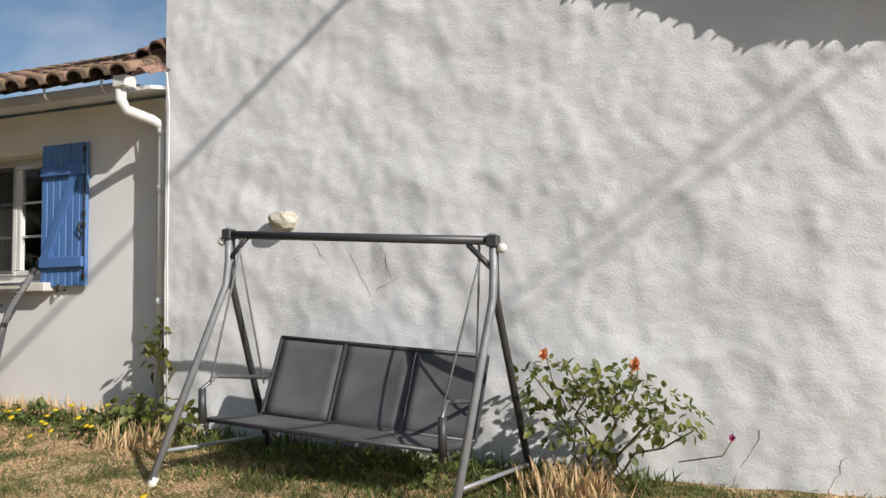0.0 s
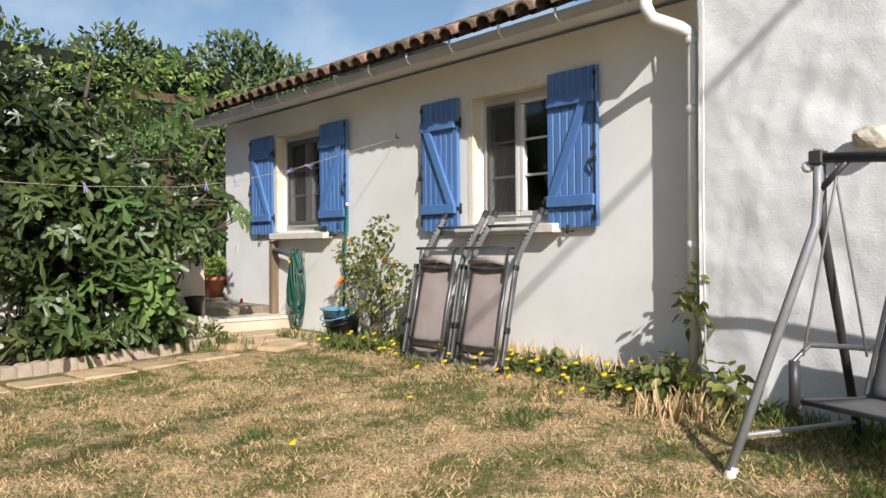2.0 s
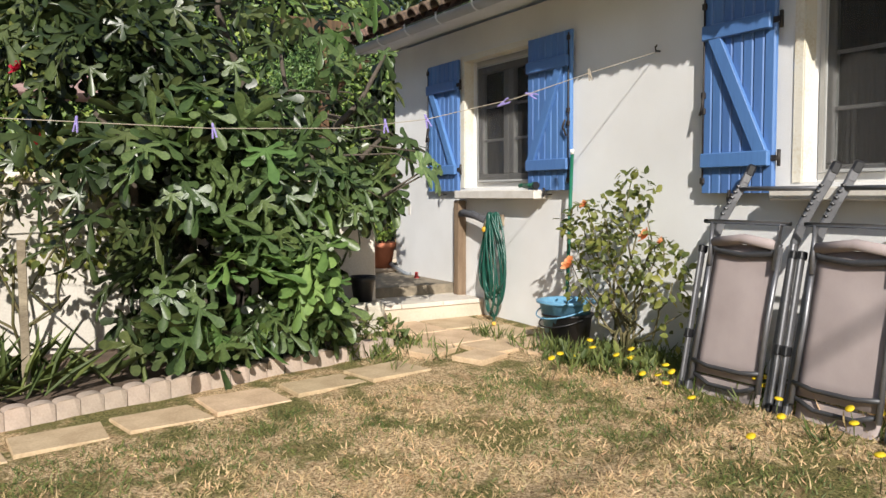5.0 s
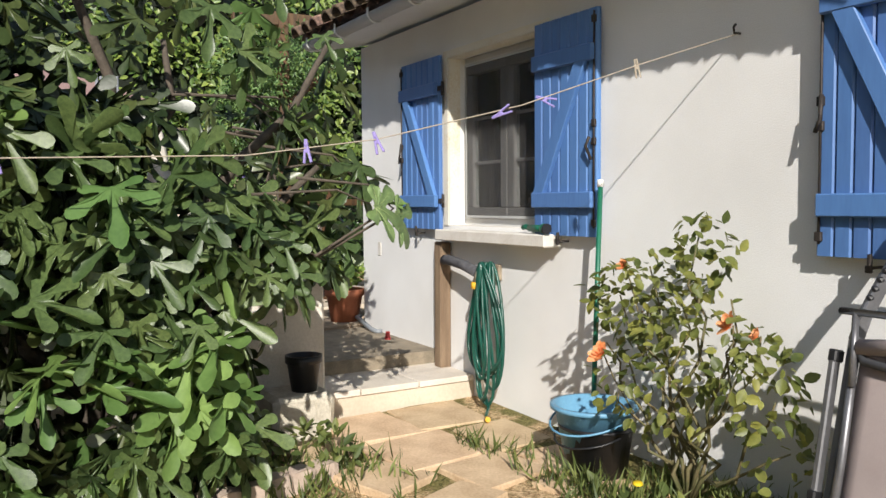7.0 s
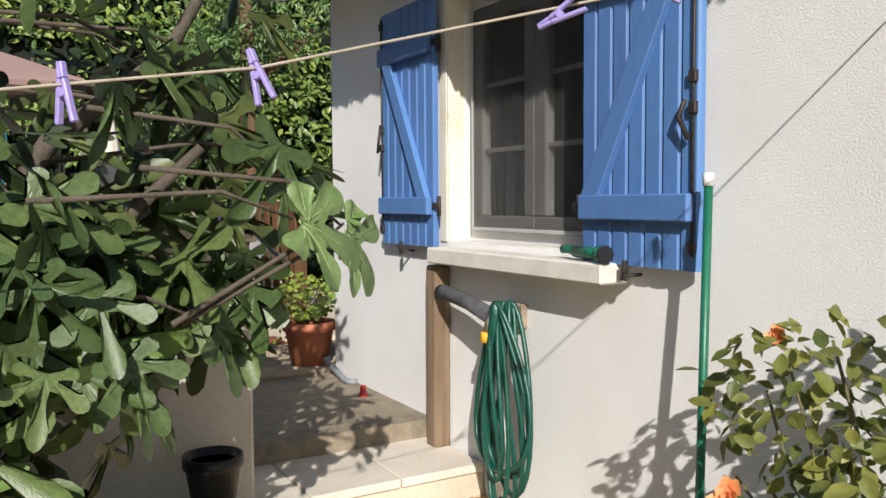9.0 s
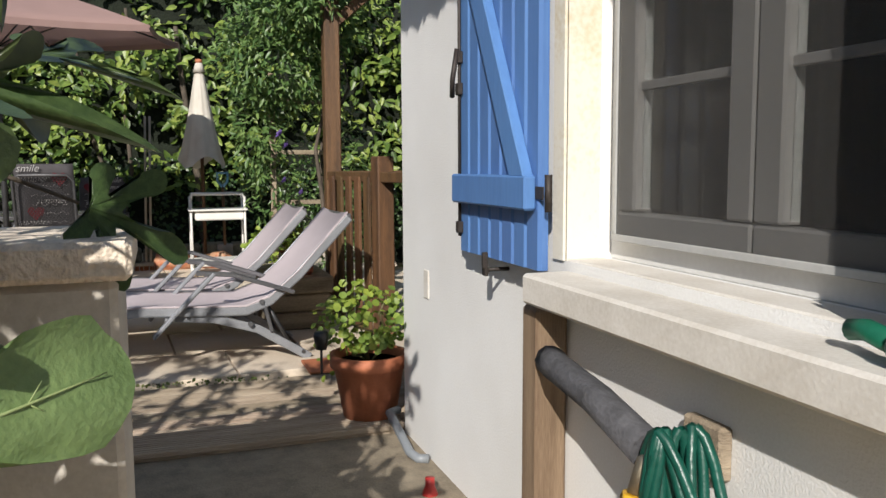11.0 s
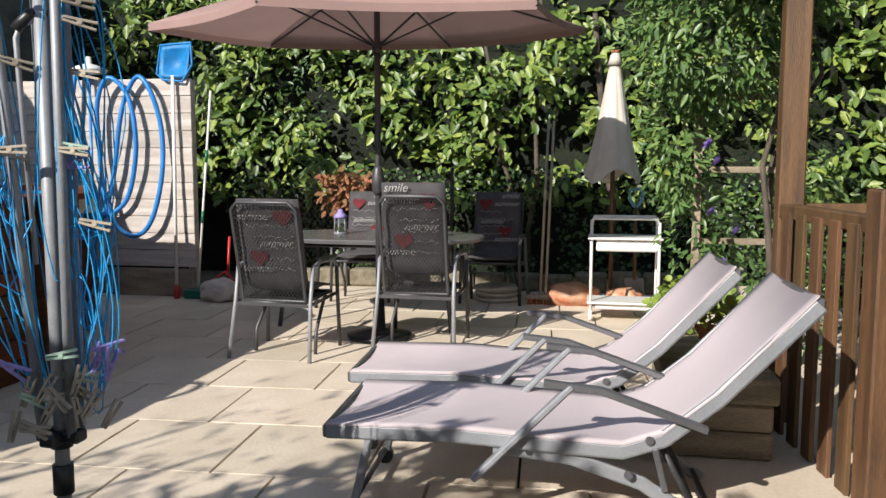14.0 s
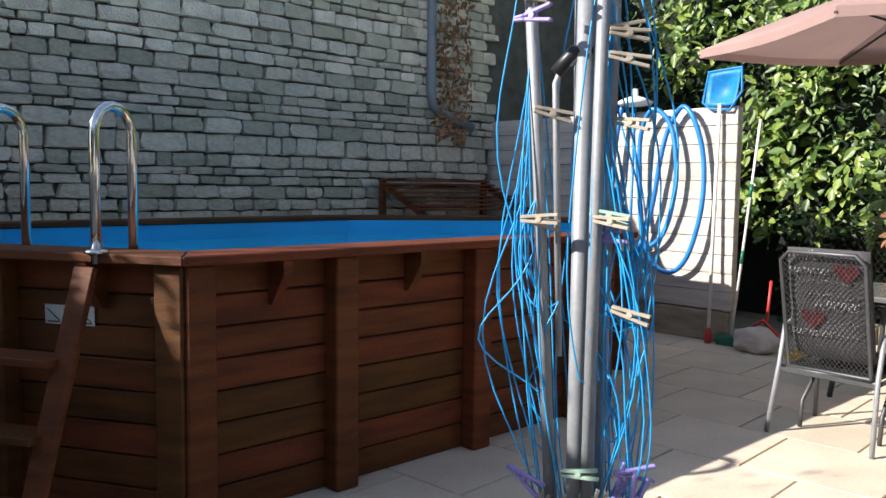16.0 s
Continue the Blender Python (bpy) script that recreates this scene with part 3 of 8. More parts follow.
for (xa, za), (xb, zb_) in (((-3.12, 1.62), (-2.98, 1.42)), ((-2.82, 1.52), (-2.62, 1.12)), ((-2.56, 1.60), (-2.48, 1.28)), ((-2.62, 1.26), (-2.40, 1.36)), ((-0.02, 0.35), (-0.22, -0.02)), ((0.45, 0.22), (0.30, -0.05)), ((-0.7, 0.1), (-0.95, -0.05)), ((0.3, 0.02), (0.05, -0.06))):
    pts = []
    for i in range(9):
        u = i / 8
        x, z = xa + (xb - xa) * u + crk.uniform(-0.018, 0.018), za + (zb_ - za) * u + crk.uniform(-0.01, 0.01)
        pts.append((x, lump(x, z) - 0.0005, z))
    bm = B()
    tube(bm, pts, 0.0028, 5, r2=0.001)
    part("crack", bm, M_CRACK, cracks)

# roof of the tall house: a tiled verge that falls towards the far end, its shadow scalloped on the wall
bm = B()
vs = [(x, 4.95, verge_z(x)) for x in (-4.8, 0.3, 0.75, 6.4)]
lo_a = [bm.verts.new(p) for p in vs]
hi_a = [bm.verts.new((p[0], p[1], p[2] + 0.06)) for p in vs]
lo_b = [bm.verts.new((p[0], 11.6, p[2])) for p in vs]
hi_b = [bm.verts.new((p[0], 11.6, p[2] + 0.06)) for p in vs]
for i in range(3):
    bm.faces.new((lo_a[i], lo_b[i], lo_b[i + 1], lo_a[i + 1]))
    bm.faces.new((hi_a[i], hi_a[i + 1], hi_b[i + 1], hi_b[i]))
    bm.faces.new((lo_a[i], lo_a[i + 1], hi_a[i + 1], hi_a[i]))
    bm.faces.new((lo_b[i], hi_b[i], hi_b[i + 1], lo_b[i + 1]))
for i in (0, 3):
    bm.faces.new((lo_a[i], hi_a[i], hi_b[i], lo_b[i]))
ROOF2 = structure("roof_tall", bm, M_TILE, "tiled roof overhanging the tall wall", "roof")

# ---------------------------------------------------------------- materials of the things
M_STEEL = mat("grey_coated_steel", (0.20, 0.20, 0.21), 0.4, metal=0.6, amount=0.25, scale=10, bump=0.05)
M_LIGHTSTEEL = mat("pale_grey_coated_tube", (0.30, 0.31, 0.33), 0.5, metal=0.25, amount=0.2, scale=10, bump=0.04)
M_DARKSTEEL = mat("dark_grey_coated_steel", (0.085, 0.085, 0.09), 0.45, metal=0.4, amount=0.3, scale=10, bump=0.05)
M_MESHGREY = mat("grey_textilene", (0.115, 0.115, 0.12), 0.8, dark=(0.075, 0.075, 0.08), scale=5, fine=300, bump=0.25, bump_dist=0.002)
M_TAUPE = mat("taupe_textilene", (0.40, 0.335, 0.32), 0.8, dark=(0.31, 0.255, 0.245), scale=4, fine=320, bump=0.2, bump_dist=0.002)
M_LILAC = mat("pale_taupe_textilene", (0.52, 0.455, 0.47), 0.8, dark=(0.46, 0.40, 0.415), scale=3, fine=320, bump=0.2, bump_dist=0.002)
M_CHROME = mat("polished_steel", (0.75, 0.75, 0.75), 0.12, metal=1.0, amount=0.1, scale=8, bump=0.0)
M_BLACKPL = mat("black_plastic", (0.018, 0.018, 0.02), 0.4, amount=0.3, scale=8, bump=0.05)
M_WHITEPL = mat("white_plastic", (0.76, 0.75, 0.72), 0.4, amount=0.12, scale=6, bump=0.03)
M_BLUEHOSE = mat("blue_pool_hose", (0.02, 0.22, 0.62), 0.4, amount=0.3, scale=8, bump=0.1)
M_BLUELINE = mat("bright_blue_line", (0.02, 0.36, 0.75), 0.45, amount=0.25, scale=20, bump=0)
M_BLUENET = mat("blue_net", (0.02, 0.32, 0.75), 0.5, amount=0.3, scale=20, trans=0.35)
M_GREENHOSE = mat("dark_green_hose", (0.008, 0.085, 0.06), 0.35, amount=0.4, scale=10, bump=0.15)
M_GREENPL = mat("green_plastic", (0.012, 0.15, 0.085), 0.4, amount=0.3, scale=8, bump=0.03)
M_YELLOW = mat("yellow_plastic", (0.75, 0.42, 0.03), 0.4, amount=0.2, scale=8)
M_RED = mat("red_plastic", (0.55, 0.04, 0.035), 0.4, amount=0.3, scale=8)
M_TERRA = mat("terracotta_pot", (0.50, 0.17, 0.085), 0.7, dark=(0.38, 0.12, 0.06), scale=5, fine=60, bump=0.12, random_tint=0.1)
M_BUCKET = mat("pale_blue_bucket", (0.16, 0.36, 0.52), 0.4, dark=(0.11, 0.27, 0.42), scale=6, bump=0.04)
M_CANOPY = mat("dusty_pink_canvas", (0.44, 0.29, 0.26), 0.85, dark=(0.39, 0.255, 0.23), scale=3, fine=250, bump=0.12, trans=0.28)
M_CREAMCANVAS = mat("cream_canvas", (0.72, 0.68, 0.60), 0.85, dark=(0.58, 0.53, 0.45), scale=5, fine=200, bump=0.15, trans=0.15)
M_CUSHION = mat("dark_printed_cushion", (0.075, 0.07, 0.075), 0.9, amount=0.4, scale=8, fine=200, bump=0.15)
M_CUSHIONRED = mat("red_print", (0.16, 0.018, 0.025), 0.9, amount=0.4, scale=10)
M_PRINT = mat("pale_grey_print", (0.42, 0.41, 0.40), 0.9, amount=0.3, scale=30)
M_PEGWOOD = mat("grey_wooden_peg", (0.42, 0.36, 0.28), 0.8, amount=0.3, scale=30)
M_PEGLILAC = mat("lilac_peg", (0.34, 0.28, 0.62), 0.45, amount=0.2, scale=20)
M_PEGGREEN = mat("pale_green_peg", (0.42, 0.58, 0.46), 0.45, amount=0.2, scale=20)
M_LINER = mat("blue_pool_liner", (0.015, 0.38, 0.72), 0.35, amount=0.15, scale=2, bump=0.03)
M_CLOTH = mat("dirty_white_cloth", (0.62, 0.56, 0.48), 0.9, dark=(0.45, 0.38, 0.32), scale=10, fine=150, bump=0.2)
M_ORANGEBAG = mat("orange_printed_bag", (0.45, 0.12, 0.05), 0.5, dark=(0.5, 0.35, 0.22), scale=9, fine=60, bump=0.1)
M_LABEL = mat("white_notice_card", (0.6, 0.6, 0.58), 0.5, amount=0.1)
M_INK = mat("dark_ink", (0.03, 0.03, 0.03), 0.7, amount=0.2)

# ---------------------------------------------------------------- swing seat
sw = thing("swing_seat", (0, 0, 0), "three-seat garden swing of grey steel and grey mesh", "garden swing")
TL, TR = Vector((-3.36, 4.62, 1.66)), Vector((-1.47, 4.62, 1.535))
bm = B()
tube(bm, [TL + Vector((-0.03, 0, -0.015)), TR + Vector((0.03, 0, -0.015))], 0.028, 12)
part("top_bar", bm, M_DARKSTEEL, sw)
FEET = {0: ((-3.60, 4.16), (-3.39, 5.16)), 1: ((-1.56, 4.10), (-1.40, 5.12))}
for k, top in enumerate((TL, TR)):
    (fx, fy), (bx, by) = FEET[k]
    kn = top + Vector((0, 0, -0.36))
    bm = B()
    tube(bm, [top + Vector((0, 0, 0.03)), top + Vector((0, -0.005, -0.2)), kn + Vector((0, -0.03, 0)), (fx, fy, ground_z(fx, fy) + 0.03)], 0.025, 12)
    leg = part("front_leg", bm, M_LIGHTSTEEL, sw)
    bm = B()
    d = (kn + Vector((0, -0.03, 0)) - Vector((fx, fy, ground_z(fx, fy)))).normalized()
    tube(bm, [Vector((fx, fy, ground_z(fx, fy))) - d * 0.02, Vector((fx, fy, ground_z(fx, fy))) + d * 0.05], 0.031, 12)
    part("foot_cap", bm, M_WHITEPL, leg, "white plastic foot cap")
    bm = B()
    tube(bm, [top + Vector((0, 0.03, -0.02)), kn + Vector((0, 0.04, 0)), (bx, by, ground_z(bx, by))], 0.024, 12)
    part("rear_leg", bm, M_DARKSTEEL, sw)
    bm = B()
    s = 1 if k == 0 else -1
    tube(bm, [top + Vector((s * 0.16, 0, -0.03)), top + Vector((0.0, 0, -0.19))], 0.018, 8)
    box(bm, top.x - 0.035, top.x + 0.035, top.y - 0.04, top.y + 0.04, top.z - 0.05, top.z + 0.02, bevel=0.006)
    part("corner_brace", bm, M_DARKSTEEL, sw)
    bm = B()
    bmesh.ops.create_icosphere(bm, subdivisions=2, radius=0.032, matrix=Matrix.Translation(top + Vector((-s * 0.055, 0, -0.06))))
    part("end_cap", bm, M_WHITEPL, sw, "white plastic end cap")
    bm = B()
    mid_f = Vector((fx, fy, ground_z(fx, fy))).lerp(kn, 0.16)
    mid_b = Vector((bx, by, ground_z(bx, by))).lerp(kn, 0.1)
    tube(bm, [mid_f, mid_b], 0.014, 8)
    part("side_brace", bm, M_LIGHTSTEEL, sw)
# hanging bench
SL0, SR0 = Vector((-3.33, 4.35, 0.43)), Vector((-1.72, 4.35, 0.31))
SB0, SBR = Vector((-3.20, 4.78, 0.42)), Vector((-1.66, 4.78, 0.30))
BT0, BTR = Vector((-3.16, 4.97, 0.93)), Vector((-1.63, 4.97, 0.81))


def fabric(bm, a, b, c, d, sag, n=8, thick=0.006):
    """A cloth panel between four corners that sags in the middle."""
    a, b, c, d = (Vector(p) for p in (a, b, c, d))
    nrm = (b - a).cross(d - a).normalized()
    top, bot = [], []
    for i in range(n + 1):
        for j in range(n + 1):
            u, v = i / n, j / n
            p = a.lerp(b, u).lerp(d.lerp(c, u), v)
            k = sag * math.sin(math.pi * u) * math.sin(math.pi * v)
            top.append(bm.verts.new(p - nrm * k))
            bot.append(bm.verts.new(p - nrm * (k + thick)))
    m = n + 1
    for i in range(n):
        for j in range(n):
            q = (i * m + j, (i + 1) * m + j, (i + 1) * m + j + 1, i * m + j + 1)
            bm.faces.new([top[t] for t in q]).smooth = True
            bm.faces.new([bot[t] for t in reversed(q)]).smooth = True
    rim = [i * m for i in range(m)] + [n * m + j for j in range(1, m)] + [i * m + n for i in range(n - 1, -1, -1)] + [j for j in range(n - 1, 0, -1)]
    for i, t in enumerate(rim):
        u = rim[(i + 1) % len(rim)]
        bm.faces.new((top[t], bot[t], bot[u], top[u]))


for k in range(3):
    u0, u1 = k / 3 + 0.01, (k + 1) / 3 - 0.01
    bm = B()
    fabric(bm, SB0.lerp(SBR, u0), SB0.lerp(SBR, u1), BT0.lerp(BTR, u1), BT0.lerp(BTR, u0), 0.02)
    part("back_panel", bm, M_MESHGREY, sw, "grey mesh back panel")
    bm = B()
    fabric(bm, SL0.lerp(SR0, u0), SL0.lerp(SR0, u1), SB0.lerp(SBR, u1), SB0.lerp(SBR, u0), 0.025)
    part("seat_panel", bm, M_MESHGREY, sw, "grey mesh seat panel")
for k in range(4):
    u = k / 3
    bm = B()
    f, m_, t = SL0.lerp(SR0, u), SB0.lerp(SBR, u), BT0.lerp(BTR, u)
    tube(bm, [f + Vector((0, -0.02, -0.04)), f + Vector((0, 0.03, 0.004)), m_ + Vector((0, -0.05, -0.01)), m_, t], 0.013, 8)
    part("seat_rib", bm, M_DARKSTEEL, sw)
bm = B()
for p, q in ((SL0, SR0), (SB0, SBR), (BT0, BTR)):
    tube(bm, [p, q], 0.014, 8)
part("seat_frame", bm, M_DARKSTEEL, sw)
for p, q, t in ((SL0, SB0, TL), (SR0, SBR, TR)):
    s = 1 if t is TL else -1
    bm = B()
    tube(bm, [p + Vector((0, 0.0, -0.06)), p + Vector((-0.02 * s, -0.02, 0.2)), p + Vector((0, 0.1, 0.27)), q + Vector((0, 0.05, 0.24))], 0.014, 8)
    part("armrest", bm, M_STEEL, sw)
    bm = B()
    tube(bm, [p + Vector((-0.02 * s, -0.02, -0.02)), p + Vector((-0.02 * s, -0.02, 0.2))], 0.026, 10)
    part("arm_grip", bm, M_DARKSTEEL, sw, "dark foam arm sleeve")
    hook = t + Vector((s * 0.09, 0, -0.13))
    for a in (p + Vector((0, 0.03, 0.22)), q + Vector((0, 0.02, 0.2))):
        bm = B()
        tube(bm, [hook + Vector((0, 0, 0.1)), hook, a], 0.007, 6)
        part("hanger", bm, M_LIGHTSTEEL, sw)
    bm = B()
    for i in range(7):
        c = hook + Vector((0, 0, 0.12 - 0.02 * i))
        tube(bm, [c + Vector((0.008 * math.cos(a), 0.008 * math.sin(a) * (i % 2), 0.012 * math.sin(a))) for a in [2 * math.pi * j / 8 for j in range(9)]], 0.003, 5, caps=False)
    part("chain", bm, M_LIGHTSTEEL, sw, "short steel chain")

# ---------------------------------------------------------------- two folded loungers leaning on the sill


def leaning_lounger(x0, label):
    ob = thing("folded_lounger", (x0, 0, 0), label, "sun lounger", "loungers leaning on the wall")
    w = 0.56
    base, top = Vector((0, 5.10, 0.2)), Vector((0, 5.30, 1.12))
    axis = (top - base).normalized()
    nrm = Vector((0, -axis.z, axis.y))

    def on(u, x, off=0.0):
        p = base.lerp(top, u)
        return Vector((x, p.y, p.z)) + nrm * off

    for x in (0, w):
        out = -1 if x == 0 else 1
        bm = B()
        pts = [on(-0.03, x), on(0.5, x, -0.005), on(0.95, x, -0.01), on(1.06, x + 0.015, -0.02), Vector((x + 0.05, 5.40, 1.31)), Vector((x + 0.085, 5.455, 1.42)), Vector((x + 0.10, 5.475, 1.475))]
        for a, b in zip(pts, pts[1:]):
            bar(bm, a, b + (b - a).normalized() * 0.008, 0.03, 0.05, 0.006)
        rail = part("side_rail", bm, M_STEEL, ob)
        bm = B()
        bar(bm, Vector((x + 0.098, 5.47, 1.46)), Vector((x + 0.118, 5.495, 1.53)), 0.034, 0.054, 0.012)
        part("end_cap", bm, M_BLACKPL, rail, "black plastic end cap")
        bm = B()
        for q in range(6):
            u = q / 5
            p = Vector((x + 0.03, 5.335, 1.235)).lerp(Vector((x + 0.075, 5.415, 1.40)), u)
            bmesh.ops.create_icosphere(bm, subdivisions=1, radius=0.016, matrix=Matrix.Translation(p) @ Matrix.Diagonal((1, 1, 0.8, 1)))
        part("notch_row", bm, M_BLACKPL, rail)
        bm = B()
        xo = x + out * 0.04
        bar(bm, on(0.0, xo, 0.02), on(0.88, xo, 0.035), 0.026, 0.042, 0.006)
        part("folded_leg", bm, M_STEEL, ob)
        for u0, u1, nm in ((0.86, 0.91, "leg_cap"), (-0.03, 0.02, "leg_cap"), (0.30, 0.36, "leg_clip")):
            bm = B()
            bar(bm, on(u0, xo, 0.03), on(u1, xo, 0.03), 0.034, 0.055, 0.006)
            part(nm, bm, M_BLACKPL, ob, "black plastic fitting")
    bm = B()
    fabric(bm, on(0.10, 0.045, 0.025), on(0.10, w - 0.045, 0.025), on(0.93, w - 0.05, 0.025), on(0.93, 0.05, 0.025), -0.012)
    part("sling", bm, M_TAUPE, ob, "taupe mesh sling")
    bm = B()
    fabric(bm, on(-0.05, 0.05, 0.0), on(-0.05, w - 0.05, 0.0), on(0.09, w - 0.05, 0.005), on(0.09, 0.05, 0.005), 0.01)
    part("sling_end", bm, M_TAUPE, ob, "folded end of the taupe sling")
    for x in (0.04, w - 0.04):
        bm = B()
        tube(bm, [on(0.05, x, 0.04), on(0.5, x + (0.01 if x < 0.2 else -0.01), 0.045), on(0.92, x, 0.045)], 0.016, 8)
        part("sling_rail", bm, M_STEEL, ob)
    bm = B()
    tube(bm, [on(0.17, 0.04, 0.05), on(0.15, w * 0.3, 0.06), on(0.15, w * 0.7, 0.06), on(0.17, w - 0.04, 0.05)], 0.013, 8)
    part("foot_bar", bm, M_DARKSTEEL, ob)
    bm = B()
    tube(bm, [on(0.09, 0.04, 0.03), on(0.04, w * 0.3, 0.03), on(0.04, w * 0.7, 0.03), on(0.09, w - 0.04, 0.03)], 0.013, 8)
    part("foot_bar", bm, M_DARKSTEEL, ob)
    bm = B()
    tube(bm, [on(0.94, 0.04, 0.05), on(0.88, w * 0.15, 0.055), on(0.86, w * 0.5, 0.055), on(0.88, w * 0.85, 0.055), on(0.94, w - 0.04, 0.05)], 0.017, 8)
    part("head_bar", bm, M_DARKSTEEL, ob)
    bm = B()
    tube(bm, [on(0.93, 0.06, 0.055), on(0.96, w * 0.5, 0.06), on(0.93, w - 0.06, 0.055)], 0.03, 8)
    part("rolled_hem", bm, M_TAUPE, ob)
    bm = B()
    tube(bm, [on(0.78, 0.055, 0.06), on(1.06, 0.04, 0.075), on(1.06, -0.02, 0.075), on(1.06, w + 0.02, 0.075), on(1.06, w - 0.04, 0.075), on(0.78, w - 0.055, 0.06)], 0.013, 8)
    part("support_bar", bm, M_STEEL, ob)
    bm = B()
    tube(bm, [Vector((0.07, 5.43, 1.385)), Vector((w + 0.07, 5.43, 1.385))], 0.014, 8)
    part("cross_bar", bm, M_STEEL, ob)
    return ob


leaning_lounger(-6.77, "folded grey lounger with taupe sling leaning on the sill")
leaning_lounger(-7.46, "folded grey lounger with taupe sling leaning beside the rose")

# ---------------------------------------------------------------- hose, post, tap, buckets
bm = B()
box(bm, -10.97, -10.87, 5.52, 5.615, 0.2, 1.30, bevel=0.012)
for v in bm.verts:
    v.co.x += 0.008 * noise.noise(v.co * 5)
tagged(part("timber_post", bm, M_POST), "weathered timber post standing against the house wall", "post")
bm = B()
box(bm, -10.32, -10.20, 5.585, 5.618, 1.06, 1.17, bevel=0.006)
tagged(part("tap_block", bm, M_SLEEPER), "weathered wooden block behind the garden tap", "block")
hose = thing("garden_hose", (-10.15, 5.47, 0.2), "dark green garden hose coiled over a bracket", "garden hose")
hr = random.Random(11)
for i in range(9):
    bm = B()
    pts = []
    drop, wd, ph = hr.uniform(0.72, 1.02), hr.uniform(0.10, 0.26), hr.uniform(-0.05, 0.05)
    for j in range(25):
        a = 2 * math.pi * j / 24
        pts.append((ph * math.sin(a) + wd * math.sin(a) * (0.55 - 0.45 * math.cos(a)) - 0.03, -0.012 * i + 0.02 * math.sin(2 * a + i) + 0.04, 0.99 - drop * (1 - math.cos(a)) / 2))
    tube(bm, pts, 0.011, 7, caps=False)
    part("coil", bm, M_GREENHOSE, hose)
bm = B()
tube(bm, [(-0.1, 0.03, 0.1), (0.0, 0.0, 0.02), (0.12, -0.1, 0.01), (0.22, -0.16, 0.02)], 0.011, 7)
part("hose_end", bm, M_GREENHOSE, hose)
bm = B()
tube(bm, [(0.22, -0.16, 0.02), (0.28, -0.19, 0.03)], 0.017, 8)
part("connector", bm, M_YELLOW, hose, "yellow connector")
bm = B()
tube(bm, [(-10.83, 5.54, 1.17), (-10.72, 5.50, 1.18), (-10.5, 5.49, 1.16), (-10.27, 5.47, 1.12)], 0.038, 10)
for v in bm.verts:
    v.co += Vector((0, 1, 1)) * 0.006 * noise.noise(v.co * 25)
tagged(part("lagged_pipe", bm, mat("grey_foam_lagging", (0.10, 0.10, 0.11), 0.9, amount=0.5, scale=25, fine=90, bump=0.5)), "grey foam-lagged water pipe on the wall", "pipe")
tap = thing("garden_tap", (-10.22, 5.46, 1.1), "brass garden tap above the coiled hose", "tap")
bm = B()
tube(bm, [(-0.05, 0.02, 0.03), (0.0, 0, 0.03), (0.0, -0.03, 0.02), (0, -0.05, -0.04)], 0.017, 8)
tube(bm, [(0, 0, 0.03), (0, 0, 0.08)], 0.01, 8)
part("spout", bm, mat("tarnished_brass", (0.35, 0.30, 0.22), 0.45, metal=0.8, amount=0.3, scale=20), tap)
bm = B()
tube(bm, [(0, -0.05, -0.04), (0, -0.055, -0.085)], 0.024, 8)
tube(bm, [(-0.03, -0.05, -0.055), (0.03, -0.05, -0.055)], 0.015, 6)
part("connector", bm, M_YELLOW, tap, "yellow plastic connector")
nozzle = thing("hose_nozzle", (-9.75, 5.53, 1.43), "green spray nozzle lying on the window sill", "hose nozzle")
bm = B()
tube(bm, [(-0.02, 0, 0.0), (0.1, -0.02, 0.0), (0.16, -0.03, 0.0)], 0.022, 10)
tube(bm, [(-0.02, 0, 0), (-0.1, 0.03, 0.005), (-0.13, 0.03, 0.0)], 0.017, 10)
tube(bm, [(0.16, -0.03, 0), (0.19, -0.035, 0)], 0.032, 10)
part("nozzle_body", bm, M_GREENPL, nozzle)
bm = B()
tube(bm, [(0.188, -0.035, 0), (0.205, -0.037, 0)], 0.033, 10)
part("nozzle_ring", bm, M_BLACKPL, nozzle, "black rubber ring")

bk = thing("black_bucket", (-8.84, 5.27, 0.165), "black plastic bucket standing on the paving", "bucket")
bm = B()
lathe(bm, [(0.0, 0.004), (0.14, 0.004), (0.15, 0.0), (0.185, 0.27), (0.20, 0.275), (0.20, 0.29), (0.18, 0.29), (0.145, 0.02)], 24)
part("tub", bm, M_BLACKPL, bk)
bm = B()
tube(bm, [(0.2 * math.cos(a), 0.2 * math.sin(a) - 0.02, 0.26 - 0.06 * abs(math.sin(a))) for a in [math.pi + math.pi * i / 12 for i in range(13)]], 0.006, 6)
part("handle", bm, M_BLACKPL, bk)
bk = thing("blue_bucket", (-8.85, 5.26, 0.30), "pale blue plastic bucket nested in the black bucket", "bucket")
bm = B()
lathe(bm, [(0.0, 0.004), (0.15, 0.004), (0.155, 0.0), (0.20, 0.23), (0.225, 0.235), (0.225, 0.255), (0.2, 0.255), (0.15, 0.02)], 28)
part("tub", bm, M_BUCKET, bk)
bm = B()
tube(bm, [(0.225 * math.cos(a), 0.225 * math.sin(a), 0.2 - 0.07 * abs(math.sin(a))) for a in [math.pi + math.pi * i / 12 for i in range(13)]], 0.006, 6)
part("handle", bm, M_BUCKET, bk)
pole = thing("green_pole", (-9.0, 5.38, 0.33), "long green telescopic pole leaning on the shutter", "pole")
bm = B()
tube(bm, [(0, 0, 0), (-0.08, 0.12, 1.34)], 0.014, 8)
part("shaft", bm, M_GREENPL, pole)
bm = B()
tube(bm, [(-0.08, 0.12, 1.34), (-0.083, 0.122, 1.38)], 0.018, 8)
